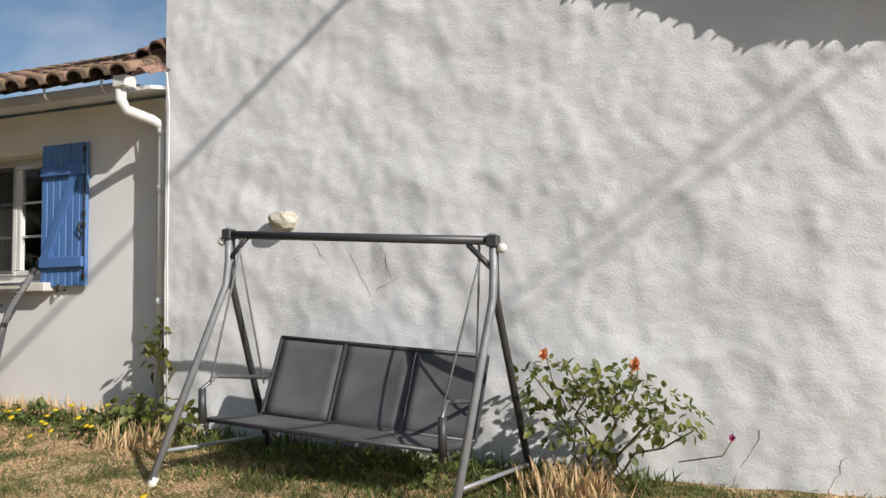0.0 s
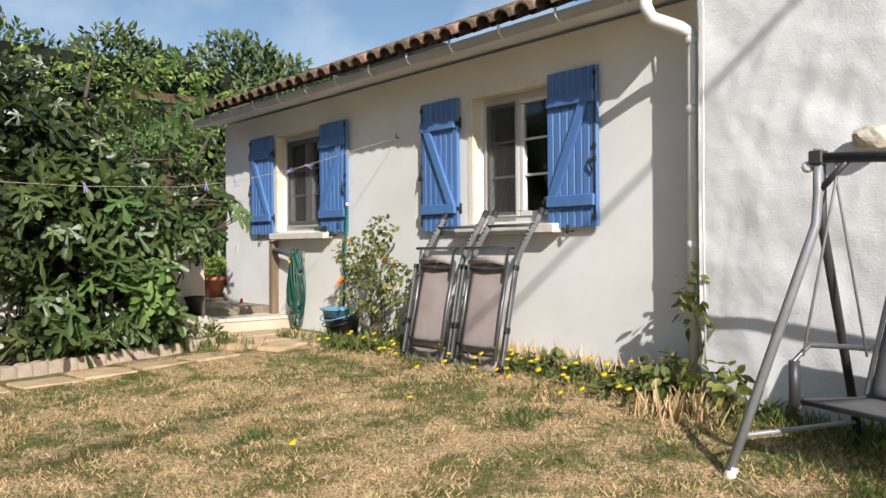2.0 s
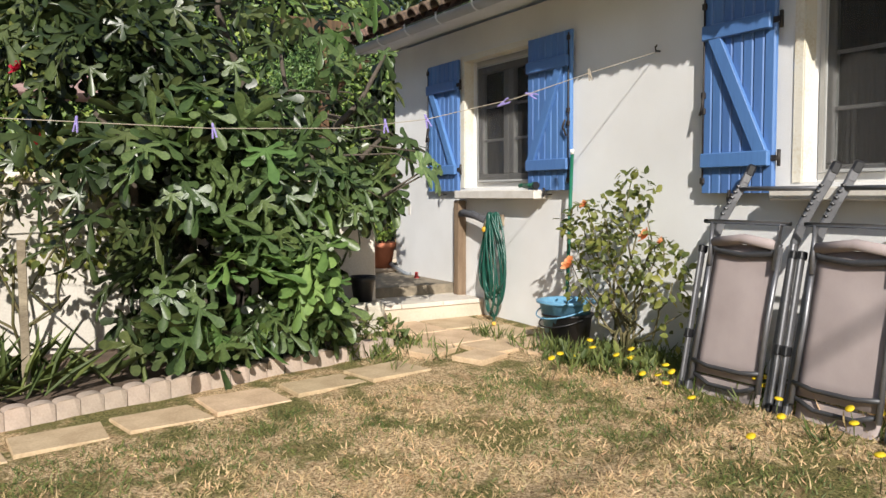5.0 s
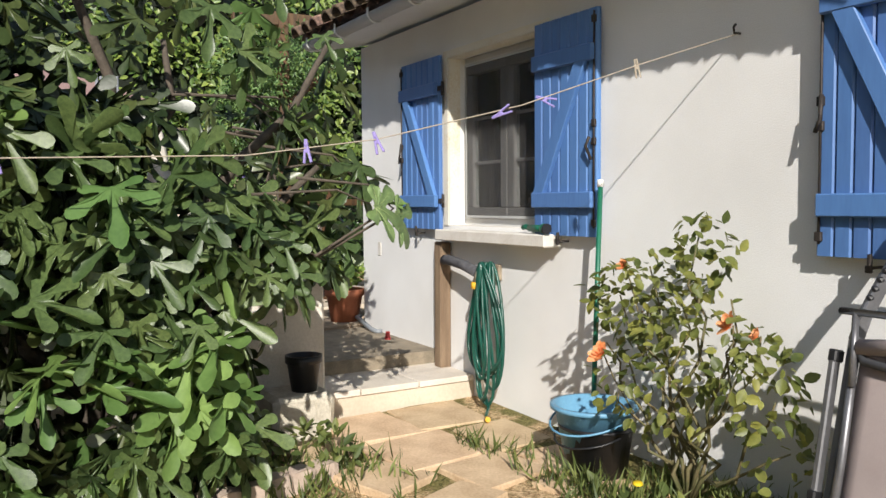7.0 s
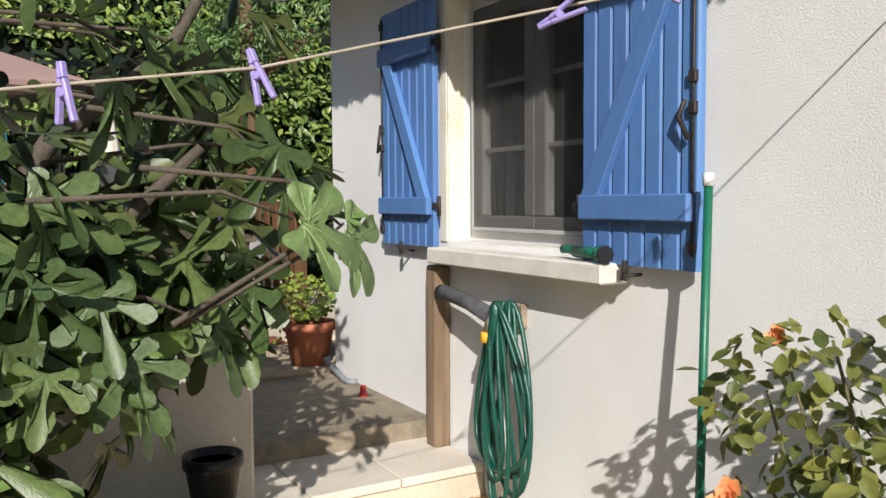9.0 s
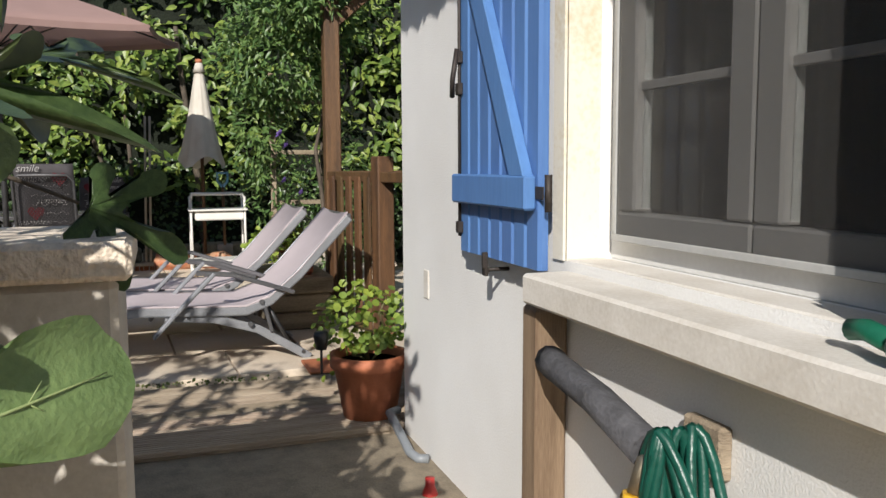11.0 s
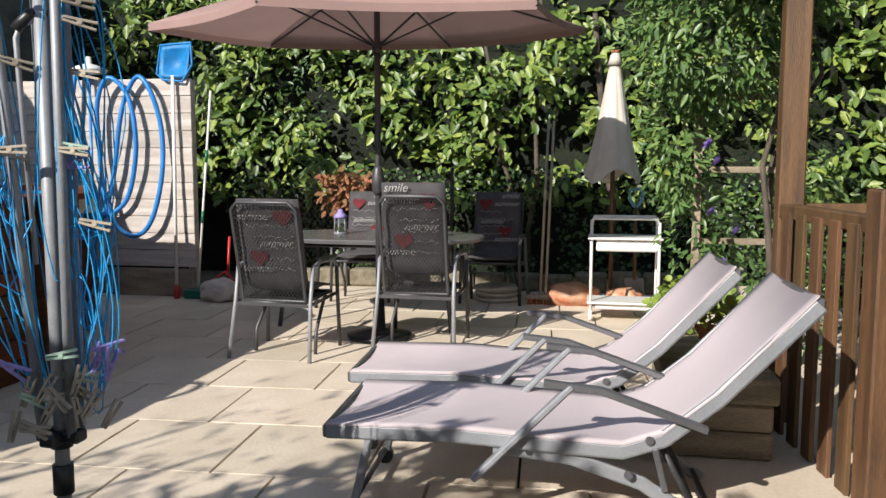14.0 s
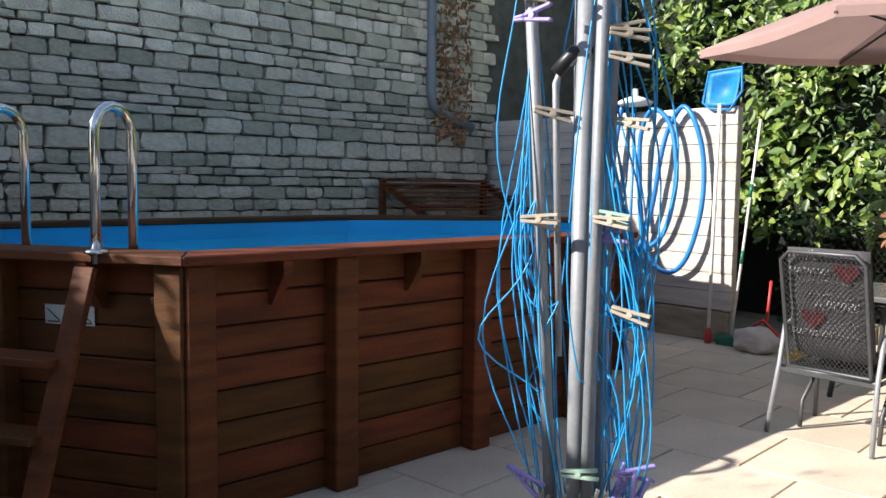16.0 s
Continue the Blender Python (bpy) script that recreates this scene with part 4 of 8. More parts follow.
part("tip", bm, M_WHITEPL, pole, "white tip")
bm = B()
box(bm, -0.03, 0.03, -0.006, 0.0, -0.06, 0.06, bevel=0.003)
pl = part("wall_plate", bm, M_SILL)
pl.location = (-12.1, FY, 1.19)
tagged(pl, "small beige cover plate on the facade", "plate")
fp = thing("drain_pipe", (-12.35, 5.6, 0.5), "short grey waste pipe at the foot of the wall", "pipe")
bm = B()
tube(bm, [(-0.13, 0.0, 0.05), (-0.1, -0.05, 0.05), (0.25, -0.06, -0.02), (0.30, -0.04, -0.03), (0.32, 0.0, -0.03)], 0.02, 8)
part("pipe", bm, M_PIPEGREY, fp)
bm = B()
lathe(bm, [(0.0, 0.0), (0.03, 0.0), (0.03, 0.1), (0.018, 0.13), (0.018, 0.16), (0.0, 0.16)], 12)
b_ = part("red_bottle", bm, M_RED)
b_.location = (-11.72, 5.5, 0.36)
tagged(b_, "small red plastic bottle by the wall", "bottle")

# ---------------------------------------------------------------- dining set on the terrace
TZ = 0.5


def wire_panel(bm, w, z0, z1, gap=0.021, r=0.003, y=0.0, lean=0.0):
    """A diamond mesh of thin wires in the xz plane, leaning back by lean per metre."""
    def at(x, z):
        return (x, y + (z - z0) * lean, z)
    for s in (1, -1):
        c = -2.0
        while c < 2.0:
            pts = []
            for x in (-w / 2, w / 2):
                z = s * 1.3 * x + c + (z0 + z1) / 2
                pts.append((x, z))
            (xa, za), (xb, zb) = pts
            if za > zb:
                (xa, za), (xb, zb) = (xb, zb), (xa, za)
            c += gap * 1.64
            if zb <= z0 or za >= z1:
                continue
            if za < z0:
                u = (z0 - za) / (zb - za)
                xa, za = xa + (xb - xa) * u, z0
            if zb > z1:
                u = (z1 - za) / (zb - za)
                xb, zb = xa + (xb - xa) * u, z1
            tube(bm, [at(xa, za), at(xb, zb)], r, 3, caps=False)


def swash(parent, x, z, width, y, yf, n, seed):
    """Lines of faint scribbled print, too small to read, as thin pale bars."""
    r = random.Random(seed)
    for i in range(n):
        bm = B()
        zz = z - 0.075 * i
        pts = [(x - width / 2 + width * q / 14 + r.uniform(-0.004, 0.004), y + yf(zz), zz + 0.012 * math.sin(q * 2.1 + i) + r.uniform(-0.006, 0.006)) for q in range(int(15 - r.random() * 5))]
        tube(bm, pts, 0.0018, 4)
        part("print_line", bm, M_PRINT, parent, "pale scribbled print")


def text_mesh(body, size, material, extrude=0.001):
    cu = bpy.data.curves.new("words", "FONT")
    cu.body, cu.size, cu.extrude, cu.align_x = body, size, extrude, "CENTER"
    cu.shear = 0.35
    ob = bpy.data.objects.new("words", cu)
    scene.collection.objects.link(ob)
    me = bpy.data.meshes.new_from_object(ob.evaluated_get(bpy.context.evaluated_depsgraph_get()))
    bpy.data.objects.remove(ob)
    me.materials.clear()
    me.materials.append(material)
    return me


SUMMER = text_mesh("summer", 0.075, M_PRINT)
SMILE = text_mesh("smile", 0.085, M_PRINT)


def cushion_heart():
    bm = B()
    pts = []
    for i in range(24):
        t = 2 * math.pi * i / 24
        pts.append((0.0042 * 16 * math.sin(t) ** 3, 0, 0.0042 * (13 * math.cos(t) - 5 * math.cos(2 * t) - 2 * math.cos(3 * t) - math.cos(4 * t))))
    a = [bm.verts.new((x, -0.001, z)) for x, _, z in pts]
    b = [bm.verts.new((x, 0.001, z)) for x, _, z in pts]
    bm.faces.new(a)
    bm.faces.new(b[::-1])
    for i in range(24):
        bm.faces.new((a[i], b[i], b[(i + 1) % 24], a[(i + 1) % 24]))
    return mesh_of("heart", bm, M_CUSHIONRED)


HEART = cushion_heart()
LEAN = 0.22
M_BLACKWIRE = mat("black_wire", (0.03, 0.03, 0.032), 0.5, amount=0.3)


def ribbon(bm, pts, w, h):
    """A continuous flat rail in a plane of constant x, w wide and h deep, through (x, y, z) points."""
    pts = [Vector(p) for p in pts]
    rings = []
    for i, p in enumerate(pts):
        d = (pts[min(i + 1, len(pts) - 1)] - pts[max(i - 1, 0)]).normalized()
        nn = Vector((0, -d.z, d.y))
        rings.append([bm.verts.new(p + Vector((sx * w / 2, 0, 0)) + nn * sy * h / 2) for sx, sy in ((-1, -0.7), (-0.6, -1), (0.6, -1), (1, -0.7), (1, 0.7), (0.6, 1), (-0.6, 1), (-1, 0.7))])
    for a, b in zip(rings, rings[1:]):
        for k in range(8):
            bm.faces.new((a[k], a[(k + 1) % 8], b[(k + 1) % 8], b[k]))
    bm.faces.new(rings[0])
    bm.faces.new(rings[-1][::-1])



def dining_chair():
    """An armchair with a wire mesh seat and high back; its front looks along -y, its back along +y."""
    ob = thing("garden_chair", (0, 0, 0), "dark grey garden armchair with wire mesh back", "garden chair", "chairs round the garden table")
    w = 0.56
    for s in (-1, 1):
        bm = B()
        tube(bm, [(s * (w / 2 + 0.02), 0.30, 0.0), (s * w / 2, 0.22, 0.40), (s * w / 2, 0.17, 0.63), (s * w / 2, 0.05, 0.66), (s * w / 2, -0.18, 0.655), (s * w / 2, -0.25, 0.60)], 0.015, 8)
        part("rear_leg", bm, M_LIGHTSTEEL, ob)
        bm = B()
        tube(bm, [(s * w / 2, -0.25, 0.60), (s * w / 2, -0.26, 0.42), (s * (w / 2 + 0.01), -0.27, 0.0)], 0.015, 8)
        part("front_leg", bm, M_DARKSTEEL, ob)
        bm = B()
        tube(bm, [(s * w / 2, -0.26, 0.40), (s * w / 2, 0.22, 0.38)], 0.013, 8)
        part("side_rail", bm, M_DARKSTEEL, ob)
        bm = B()
        tube(bm, [(s * 0.2, -0.22, 0.38), (s * 0.22, -0.1, 0.3), (s * 0.23, 0.02, 0.16), (s * 0.23, 0.04, 0.0)], 0.013, 8)
        part("spring_leg", bm, M_DARKSTEEL, ob)
        bm = B()
        box(bm, s * w / 2 - 0.022, s * w / 2 + 0.022, -0.2, 0.08, 0.665, 0.685, bevel=0.006)
        part("arm_pad", bm, M_DARKSTEEL, ob)
    bm = B()
    hw = 0.235
    zb, zt = 0.40, 1.08

    def bk(x, z):
        return (x, 0.2 + (z - zb) * LEAN, z)

    tube(bm, [bk(-hw, zb), bk(-hw, zt - 0.05), bk(-hw + 0.05, zt), bk(hw - 0.05, zt), bk(hw, zt - 0.05), bk(hw, zb), bk(-hw, zb)], 0.013, 8, caps=False)
    back = part("back_frame", bm, M_DARKSTEEL, ob)
    bm = B()
    wire_panel(bm, hw * 2 - 0.02, zb, zt - 0.01, y=0.2, lean=LEAN)
    part("mesh", bm, M_BLACKWIRE, back)
    bm = B()
    tube(bm, [(-hw, -0.24, 0.41), (hw, -0.24, 0.41), (hw, 0.2, 0.39), (-hw, 0.2, 0.39), (-hw, -0.24, 0.41)], 0.013, 8, caps=False)
    box(bm, -hw, hw, -0.24, 0.2, 0.396, 0.402)
    part("seat", bm, M_DARKSTEEL, ob)
    bm = B()
    box(bm, -0.28, 0.28, 0.2 + 0.02, 0.2 + 0.028, 0.36, 0.385, bevel=0.003)
    part("back_rail", bm, M_DARKSTEEL, ob)
    return ob


def chair_cushion(label, top):
    """A long printed pad: seat and back in one, that lies on the chair."""
    ob = thing("chair_cushion", (0, 0, 0), label, "cushion", "cushions on the garden chairs")
    n, m_ = 8, 14
    w = 0.46
    bm = B()
    path = [(-0.24, 0.46), (-0.1, 0.475), (0.05, 0.47), (0.135, 0.5)] + [(0.145 + (z - 0.5) * LEAN, z) for z in np.linspace(0.55, top, 10)]
    for side in (1, -1):
        rows = []
        for k, (y, z) in enumerate(path):
            a, b = path[max(k - 1, 0)], path[min(k + 1, len(path) - 1)]
            d = Vector((0, b[0] - a[0], b[1] - a[1])).normalized()
            nn = Vector((0, -d.z, d.y))
            row = []
            for i in range(n + 1):
                u = i / n
                puff = 0.038 * (0.35 + 0.65 * (1 - (2 * u - 1) ** 4)) * (0.4 + 0.6 * min(1, min(k, len(path) - 1 - k) / 1.5)) * (0.86 + 0.14 * math.cos(k * 2.2))
                row.append(bm.verts.new(Vector(((u - 0.5) * w, y, z)) + nn * puff * side))
            rows.append(row)
        for r1, r2 in zip(rows, rows[1:]):
            for i in range(n):
                bm.faces.new((r1[i], r1[i + 1], r2[i + 1], r2[i])).smooth = True
        if side == 1:
            first = rows
        else:
            m1, m2 = first, rows
            for k in range(len(path) - 1):
                for i in (0, n):
                    bm.faces.new((m1[k][i], m1[k + 1][i], m2[k + 1][i], m2[k][i]))
            for k in (0, len(path) - 1):
                for i in range(n):
                    bm.faces.new((m1[k][i], m1[k][i + 1], m2[k][i + 1], m2[k][i]))
    part("pad", bm, M_CUSHION, ob)
    return ob


proto = dining_chair()
cush = chair_cushion("dark printed chair cushion with red hearts and script", 1.10)
for (x, z, s) in ((-0.12, 0.98, 1), (0.08, 0.70, 1)):
    for yo, ang in ((0.05, 0), (-0.048, 180)):
        h = piece("heart", HEART, cush, pose(x, 0.145 + (z - 0.5) * LEAN + yo, z, -12, 0, 0))
        tagged(h, "dark red printed heart")
for (x, z) in ((0.09, 0.96), (-0.05, 0.78), (0.1, 0.6)):
    for yo, rz in ((0.052, 180), (-0.05, 0)):
        piece("word", SUMMER, cush, pose(x, 0.145 + (z - 0.5) * LEAN + yo, z, 90 - 12 if rz == 0 else 90 + 12, 0, rz))
for yo, rz in ((0.05, 180), (-0.048, 0)):
    piece("word", SMILE, cush, pose(0.12, 0.145 + (1.04 - 0.5) * LEAN + yo, 1.04, 90 - 12 if rz == 0 else 90 + 12, 0, rz))
swash(cush, 0, 0.92, 0.36, 0.05, lambda z: 0.145 + (z - 0.5) * LEAN, 5, 1)
swash(cush, 0, 0.90, 0.36, -0.048, lambda z: 0.145 + (z - 0.5) * LEAN, 5, 2)
CH = [((-16.40, 2.80, TZ), 86 + 180, 1.0), ((-16.82, 3.70, TZ), 88 + 180, 1.03), ((-18.78, 2.70, TZ), 92, 0.96), ((-18.86, 3.98, TZ), 88, 0.96)]
# a chair's back looks along +y before it is turned
for i, (p, rz, s) in enumerate(CH):
    m = Matrix.Translation(p) @ Matrix.Rotation(radians(rz), 4, "Z") @ Matrix.Diagonal((1, 1, s, 1))
    mc = m if i != 1 else m @ Matrix.Translation((0, 0, 0.07))
    if i < 3:
        copy_thing(proto, m)
        copy_thing(cush, mc)
    else:
        proto.matrix_basis, cush.matrix_basis = m, mc

tb = thing("garden_table", (-17.68, 3.12, TZ), "oval dark grey garden table with steel legs", "table")
bm = B()
n = 40
for zz, k in ((0.70, 0.985), (0.725, 1.0), (0.735, 0.985)):
    for i in range(n):
        a = 2 * math.pi * i / n
        bm.verts.new((0.55 * k * math.copysign(abs(math.cos(a)) ** 0.8, math.cos(a)), 0.92 * k * math.copysign(abs(math.sin(a)) ** 0.8, math.sin(a)), zz))
bm.verts.ensure_lookup_table()
for j in range(2):
    for i in range(n):
        bm.faces.new([bm.verts[j * n + i], bm.verts[j * n + (i + 1) % n], bm.verts[(j + 1) * n + (i + 1) % n], bm.verts[(j + 1) * n + i]])
bm.faces.new([bm.verts[i] for i in range(n)][::-1])
bm.faces.new([bm.verts[2 * n + i] for i in range(n)])
part("tabletop", bm, mat("dark_grey_table_glass", (0.13, 0.13, 0.135), 0.25, amount=0.2, scale=4, fine=90, bump=0.03), tb)
for sx in (-1, 1):
    for sy in (-1, 1):
        bm = B()
        tube(bm, [(sx * 0.36, sy * 0.66, 0.70), (sx * 0.40, sy * 0.68, 0.35), (sx * 0.44, sy * 0.72, 0.0)], 0.019, 8)
        part("leg", bm, M_DARKSTEEL, tb)
bm = B()
for s in (-1, 1):
    tube(bm, [(s * 0.36, -0.66, 0.67), (s * 0.36, 0.66, 0.67)], 0.014, 8)
    tube(bm, [(-0.36, s * 0.66, 0.67), (0.36, s * 0.66, 0.67)], 0.014, 8)
part("apron", bm, M_DARKSTEEL, tb)

ln = thing("lantern", (-17.72, 2.78, TZ + 0.735), "small glass lantern with violet lid on the table", "lantern")
bm = B()
for a in range(6):
    tube(bm, [(0.055 * math.cos(a * math.pi / 3), 0.055 * math.sin(a * math.pi / 3), 0.0), (0.05 * math.cos(a * math.pi / 3), 0.05 * math.sin(a * math.pi / 3), 0.14)], 0.004, 5)
lathe(bm, [(0.06, 0), (0.06, 0.015), (0.0, 0.015)], 12)
part("cage", bm, M_LIGHTSTEEL, ln)
bm = B()
lathe(bm, [(0.048, 0.016), (0.046, 0.138)], 12)
part("glass", bm, M_GLASS, ln)
bm = B()
lathe(bm, [(0.062, 0.14), (0.05, 0.165), (0.025, 0.185), (0.022, 0.21), (0.0, 0.215)], 12)
part("lid", bm, M_PEGLILAC, ln, "violet lid")

# ---------------------------------------------------------------- pink parasol over the table
ps = thing("parasol", (-16.98, 3.32, TZ), "open dusty-pink hexagonal parasol through the table", "parasol")
bm = B()
tube(bm, [(0, 0, 0), (0, 0, 2.78)], 0.024, 12)
part("pole", bm, M_DARKSTEEL, ps)
bm = B()
lathe(bm, [(0.0, 1.10), (0.026, 1.10), (0.045, 1.13), (0.05, 1.22), (0.035, 1.3), (0.026, 1.32)], 14)
part("crank_housing", bm, M_DARKSTEEL, ps)
bm = B()
lathe(bm, [(0.0, 0.0), (0.24, 0.0), (0.25, 0.03), (0.1, 0.06), (0.05, 0.07), (0.04, 0.3), (0.0, 0.3)], 20)
part("base", bm, M_BLACKPL, ps)
R, zr, za = 1.63, 2.36, 2.82
vert6 = [Vector((R * math.cos(radians(50.8 + 60 * i)), R * math.sin(radians(50.8 + 60 * i)), zr - 0.06 * R * math.cos(radians(50.8 + 60 * i)))) for i in range(6)]
apex = Vector((0, 0, za))
for i in range(6):
    a, b = vert6[i], vert6[(i + 1) % 6]
    bm = B()
    n = 8
    rows = []
    for j in range(n + 1):
        row = []
        for k in range(n + 1):
            u, v = j / n, k / n
            p = apex.lerp(a, u).lerp(apex.lerp(b, u), v)
            p.z -= 0.02 * math.sin(math.pi * v) * u - 0.02 * math.sin(math.pi * u)
            q = a.lerp(b, v)
            p.xy = p.xy * (1 - 0.02 * math.sin(math.pi * v) * u)
            row.append(bm.verts.new(p))
        rows.append(row)
    for r1, r2 in zip(rows, rows[1:]):
        for k in range(n):
            bm.faces.new((r1[k], r1[k + 1], r2[k + 1], r2[k])).smooth = True
    bmesh.ops.remove_doubles(bm, verts=bm.verts, dist=1e-4)
    edge = [v for v in rows[-1]]
    low = [bm.verts.new(v.co + Vector((0, 0, -0.05))) for v in edge]
    for k in range(n):
        bm.faces.new((edge[k], edge[k + 1], low[k + 1], low[k]))
    part("canopy_panel", bm, M_CANOPY, ps)
    bm = B()
    tube(bm, [apex + Vector((0, 0, -0.06)), a + Vector((0, 0, -0.03))], 0.009, 6)
    part("rib", bm, M_DARKSTEEL, ps)
    bm = B()
    tube(bm, [(0, 0, za - 0.62), apex.lerp(a, 0.48) + Vector((0, 0, -0.05))], 0.008, 6)
    part("strut", bm, M_DARKSTEEL, ps)
bm = B()
tube(bm, [(0, 0, za - 0.66), (0, 0, za - 0.58)], 0.04, 10)
part("runner", bm, M_DARKSTEEL, ps)

# ---------------------------------------------------------------- closed cream parasol, trolley, tools
pc = thing("closed_parasol", (-18.85, 5.10, TZ), "closed cream canvas parasol with wooden tip before the hedge", "parasol")
bm = B()
tube(bm, [(0, 0, 0), (0, 0, 2.36)], 0.02, 10)
part("pole", bm, M_BROWNWOOD, pc)
bm = B()
n = 48
prof = [(0.035, 2.32), (0.06, 2.2), (0.10, 1.95), (0.16, 1.6), (0.22, 1.32), (0.25, 1.22)]
rings = []
for r_, z in prof:
    ring = []
    for j in range(n):
        a = 2 * math.pi * j / n
        rr = r_ * (1 + 0.07 * math.sin(8 * a + z) * (r_ / 0.25) + 0.03 * math.sin(15 * a))
        zz = z + (0.07 * math.sin(3 * a + 1) * (r_ / 0.25) ** 3)
        ring.append(bm.verts.new((rr * math.cos(a), rr * math.sin(a), zz)))
    rings.append(ring)
for r1, r2 in zip(rings, rings[1:]):
    for j in range(n):
        bm.faces.new((r1[j], r1[(j + 1) % n], r2[(j + 1) % n], r2[j])).smooth = True
part("canopy", bm, M_CREAMCANVAS, pc)
bm = B()
lathe(bm, [(0.0, 2.30), (0.075, 2.25), (0.05, 2.32), (0.04, 2.36), (0.0, 2.37)], 14)
part("cap", bm, M_CREAMCANVAS, pc)
bm = B()
lathe(bm, [(0.0, 2.36), (0.04, 2.36), (0.04, 2.40), (0.0, 2.41)], 12)
part("finial", bm, M_TERRA, pc, "reddish wooden tip")

tr = thing("serving_trolley", (-18.12, 5.2, TZ), "white plastic serving trolley with two trays", "trolley")
for s in (-1, 1):
    for f in (-1, 1):
        bm = B()
        tube(bm, [(f * 0.16, s * 0.28, 0.06), (f * 0.14, s * 0.28, 0.85)], 0.013, 8)
        leg = part("leg", bm, M_WHITEPL, tr)
        bm = B()
        tube(bm, [(f * 0.16, s * 0.28 - 0.015, 0.05), (f * 0.16, s * 0.28 + 0.015, 0.05)], 0.05, 12)
        part("wheel", bm, M_WHITEPL, leg)
bm = B()
for f in (-1, 1):
    tube(bm, [(f * 0.14, -0.28, 0.82), (f * 0.14, -0.26, 0.88), (f * 0.14, 0.26, 0.88), (f * 0.14, 0.28, 0.82)], 0.013, 8)
part("handle", bm, M_WHITEPL, tr)
for z, d in ((0.60, 0.10), (0.10, 0.05)):
    bm = B()
    box(bm, -0.19, 0.19, -0.31, 0.31, z + d, z + d + 0.02, bevel=0.006)
    box(bm, -0.15, 0.15, -0.24, 0.27, z, z + d, bevel=0.012)
    part("tray", bm, M_WHITEPL, tr)

br = thing("brooms", (-18.72, 4.46, TZ), "two wooden-handled brooms leaning on the hedge", "broom")
for i in (0, 1):
    bm = B()
    tube(bm, [(-0.02, -0.02 + 0.05 * i, 0.05), (-0.2, 0.03 + 0.05 * i, 1.75)], 0.013, 8)
    h = part("handle", bm, M_PEGWOOD, br)
bm = B()
box(bm, -0.03, 0.03, -0.15, 0.15, 0.05, 0.09, bevel=0.006)
part("head", bm, M_PEGWOOD, br)
bm = B()
for i in range(60):
    x, y = rng.uniform(-0.028, 0.028), rng.uniform(-0.145, 0.145)
    tube(bm, [(x, y, 0.055), (x * 1.4, y * 1.04, 0.0)], 0.005, 4, caps=False)
part("bristles", bm, mat("orange_bristle", (0.45, 0.14, 0.05), 0.8, amount=0.3), br, "orange bristles")

sd = thing("garden_spade", (-18.78, 5.32, TZ), "garden spade with a pale blue handle behind the trolley", "spade")
bm = B()
tube(bm, [(0, 0, 0.25), (-0.05, 0.0, 0.95)], 0.016, 8)
part("shaft", bm, M_BROWNWOOD, sd)
bm = B()
tube(bm, [(-0.05, 0, 0.93), (-0.052, -0.055, 1.0), (-0.055, -0.06, 1.10), (-0.055, 0.06, 1.10), (-0.052, 0.055, 1.0), (-0.05, 0, 0.93)], 0.016, 8, caps=False)
part("grip", bm, M_BUCKET, sd, "pale blue plastic grip")
bm = B()
box(bm, -0.008, 0.008, -0.09, 0.09, 0.0, 0.27, bevel=0.004)
part("blade", bm, M_STEEL, sd, "dull steel blade")


def lump_thing(name, label, cat, mat_, place, size, seed, rough=0.2, flat=0.0):
    bm = B()
    bmesh.ops.create_icosphere(bm, subdivisions=4, radius=1)
    for v in bm.verts:
        d = 1 + rough * noise.noise(v.co * 1.7 + Vector((seed, 0, 0))) + rough * 0.4 * noise.noise(v.co * 5 + Vector((0, seed, 0)))
        v.co = Vector((v.co.x * size[0] * d, v.co.y * size[1] * d, max(v.co.z * d, -1 + flat) * size[2] + size[2] * (1 - flat)))
    for f in bm.faces:
        f.smooth = True
    ob = part(name, bm, mat_)
    ob.location = place
    return tagged(ob, label, cat)


lump_thing("compost_bag", "orange and white plastic compost bag on the paving", "bag", M_ORANGEBAG, (-18.75, 4.75, TZ), (0.14, 0.24, 0.13), 2, 0.2, 0.3)
lump_thing("compost_bag", "half-empty brown plastic bag behind the trolley", "bag", M_ORANGEBAG, (-18.7, 5.22, TZ), (0.14, 0.18, 0.11), 5, 0.25, 0.3)
bm = B()
for k in range(3):
    lathe(bm, [(0.0, 0.03 + 0.05 * k), (0.2, 0.03 + 0.05 * k), (0.23, 0.05 + 0.05 * k), (0.21, 0.075 + 0.05 * k), (0.0, 0.078 + 0.05 * k)], 24)
pb = part("folded_cover", bm, M_CLOTH)
pb.location = (-18.9, 4.0, TZ - 0.03)
tagged(pb, "stack of round pale cushions under the table", "cushion")

# things in the corner by the fence
dp = thing("dustpan", (-18.35, 1.35, TZ), "red long-handled dustpan with a dirty white cloth", "dustpan")
bm = B()
tube(bm, [(-0.1, 0.02, 0.22), (-0.14, 0.03, 0.62)], 0.014, 8)
part("handle", bm, M_RED, dp)
bm = B()
tube(bm, [(-0.02, -0.2, 0.12), (-0.09, 0.0, 0.27), (-0.02, 0.22, 0.12)], 0.016, 8)
part("rim", bm, M_RED, dp)
floor_cloth = lump_thing("floor_cloth", "dirty white floor cloth draped by the dustpan", "cloth", M_CLOTH, (-18.30, 1.35, TZ), (0.12, 0.2, 0.13), 9, 0.25, 0.25)
gb = thing("green_broom", (-18.47, 1.06, TZ), "long white pole with a green brush head", "broom")
bm = B()
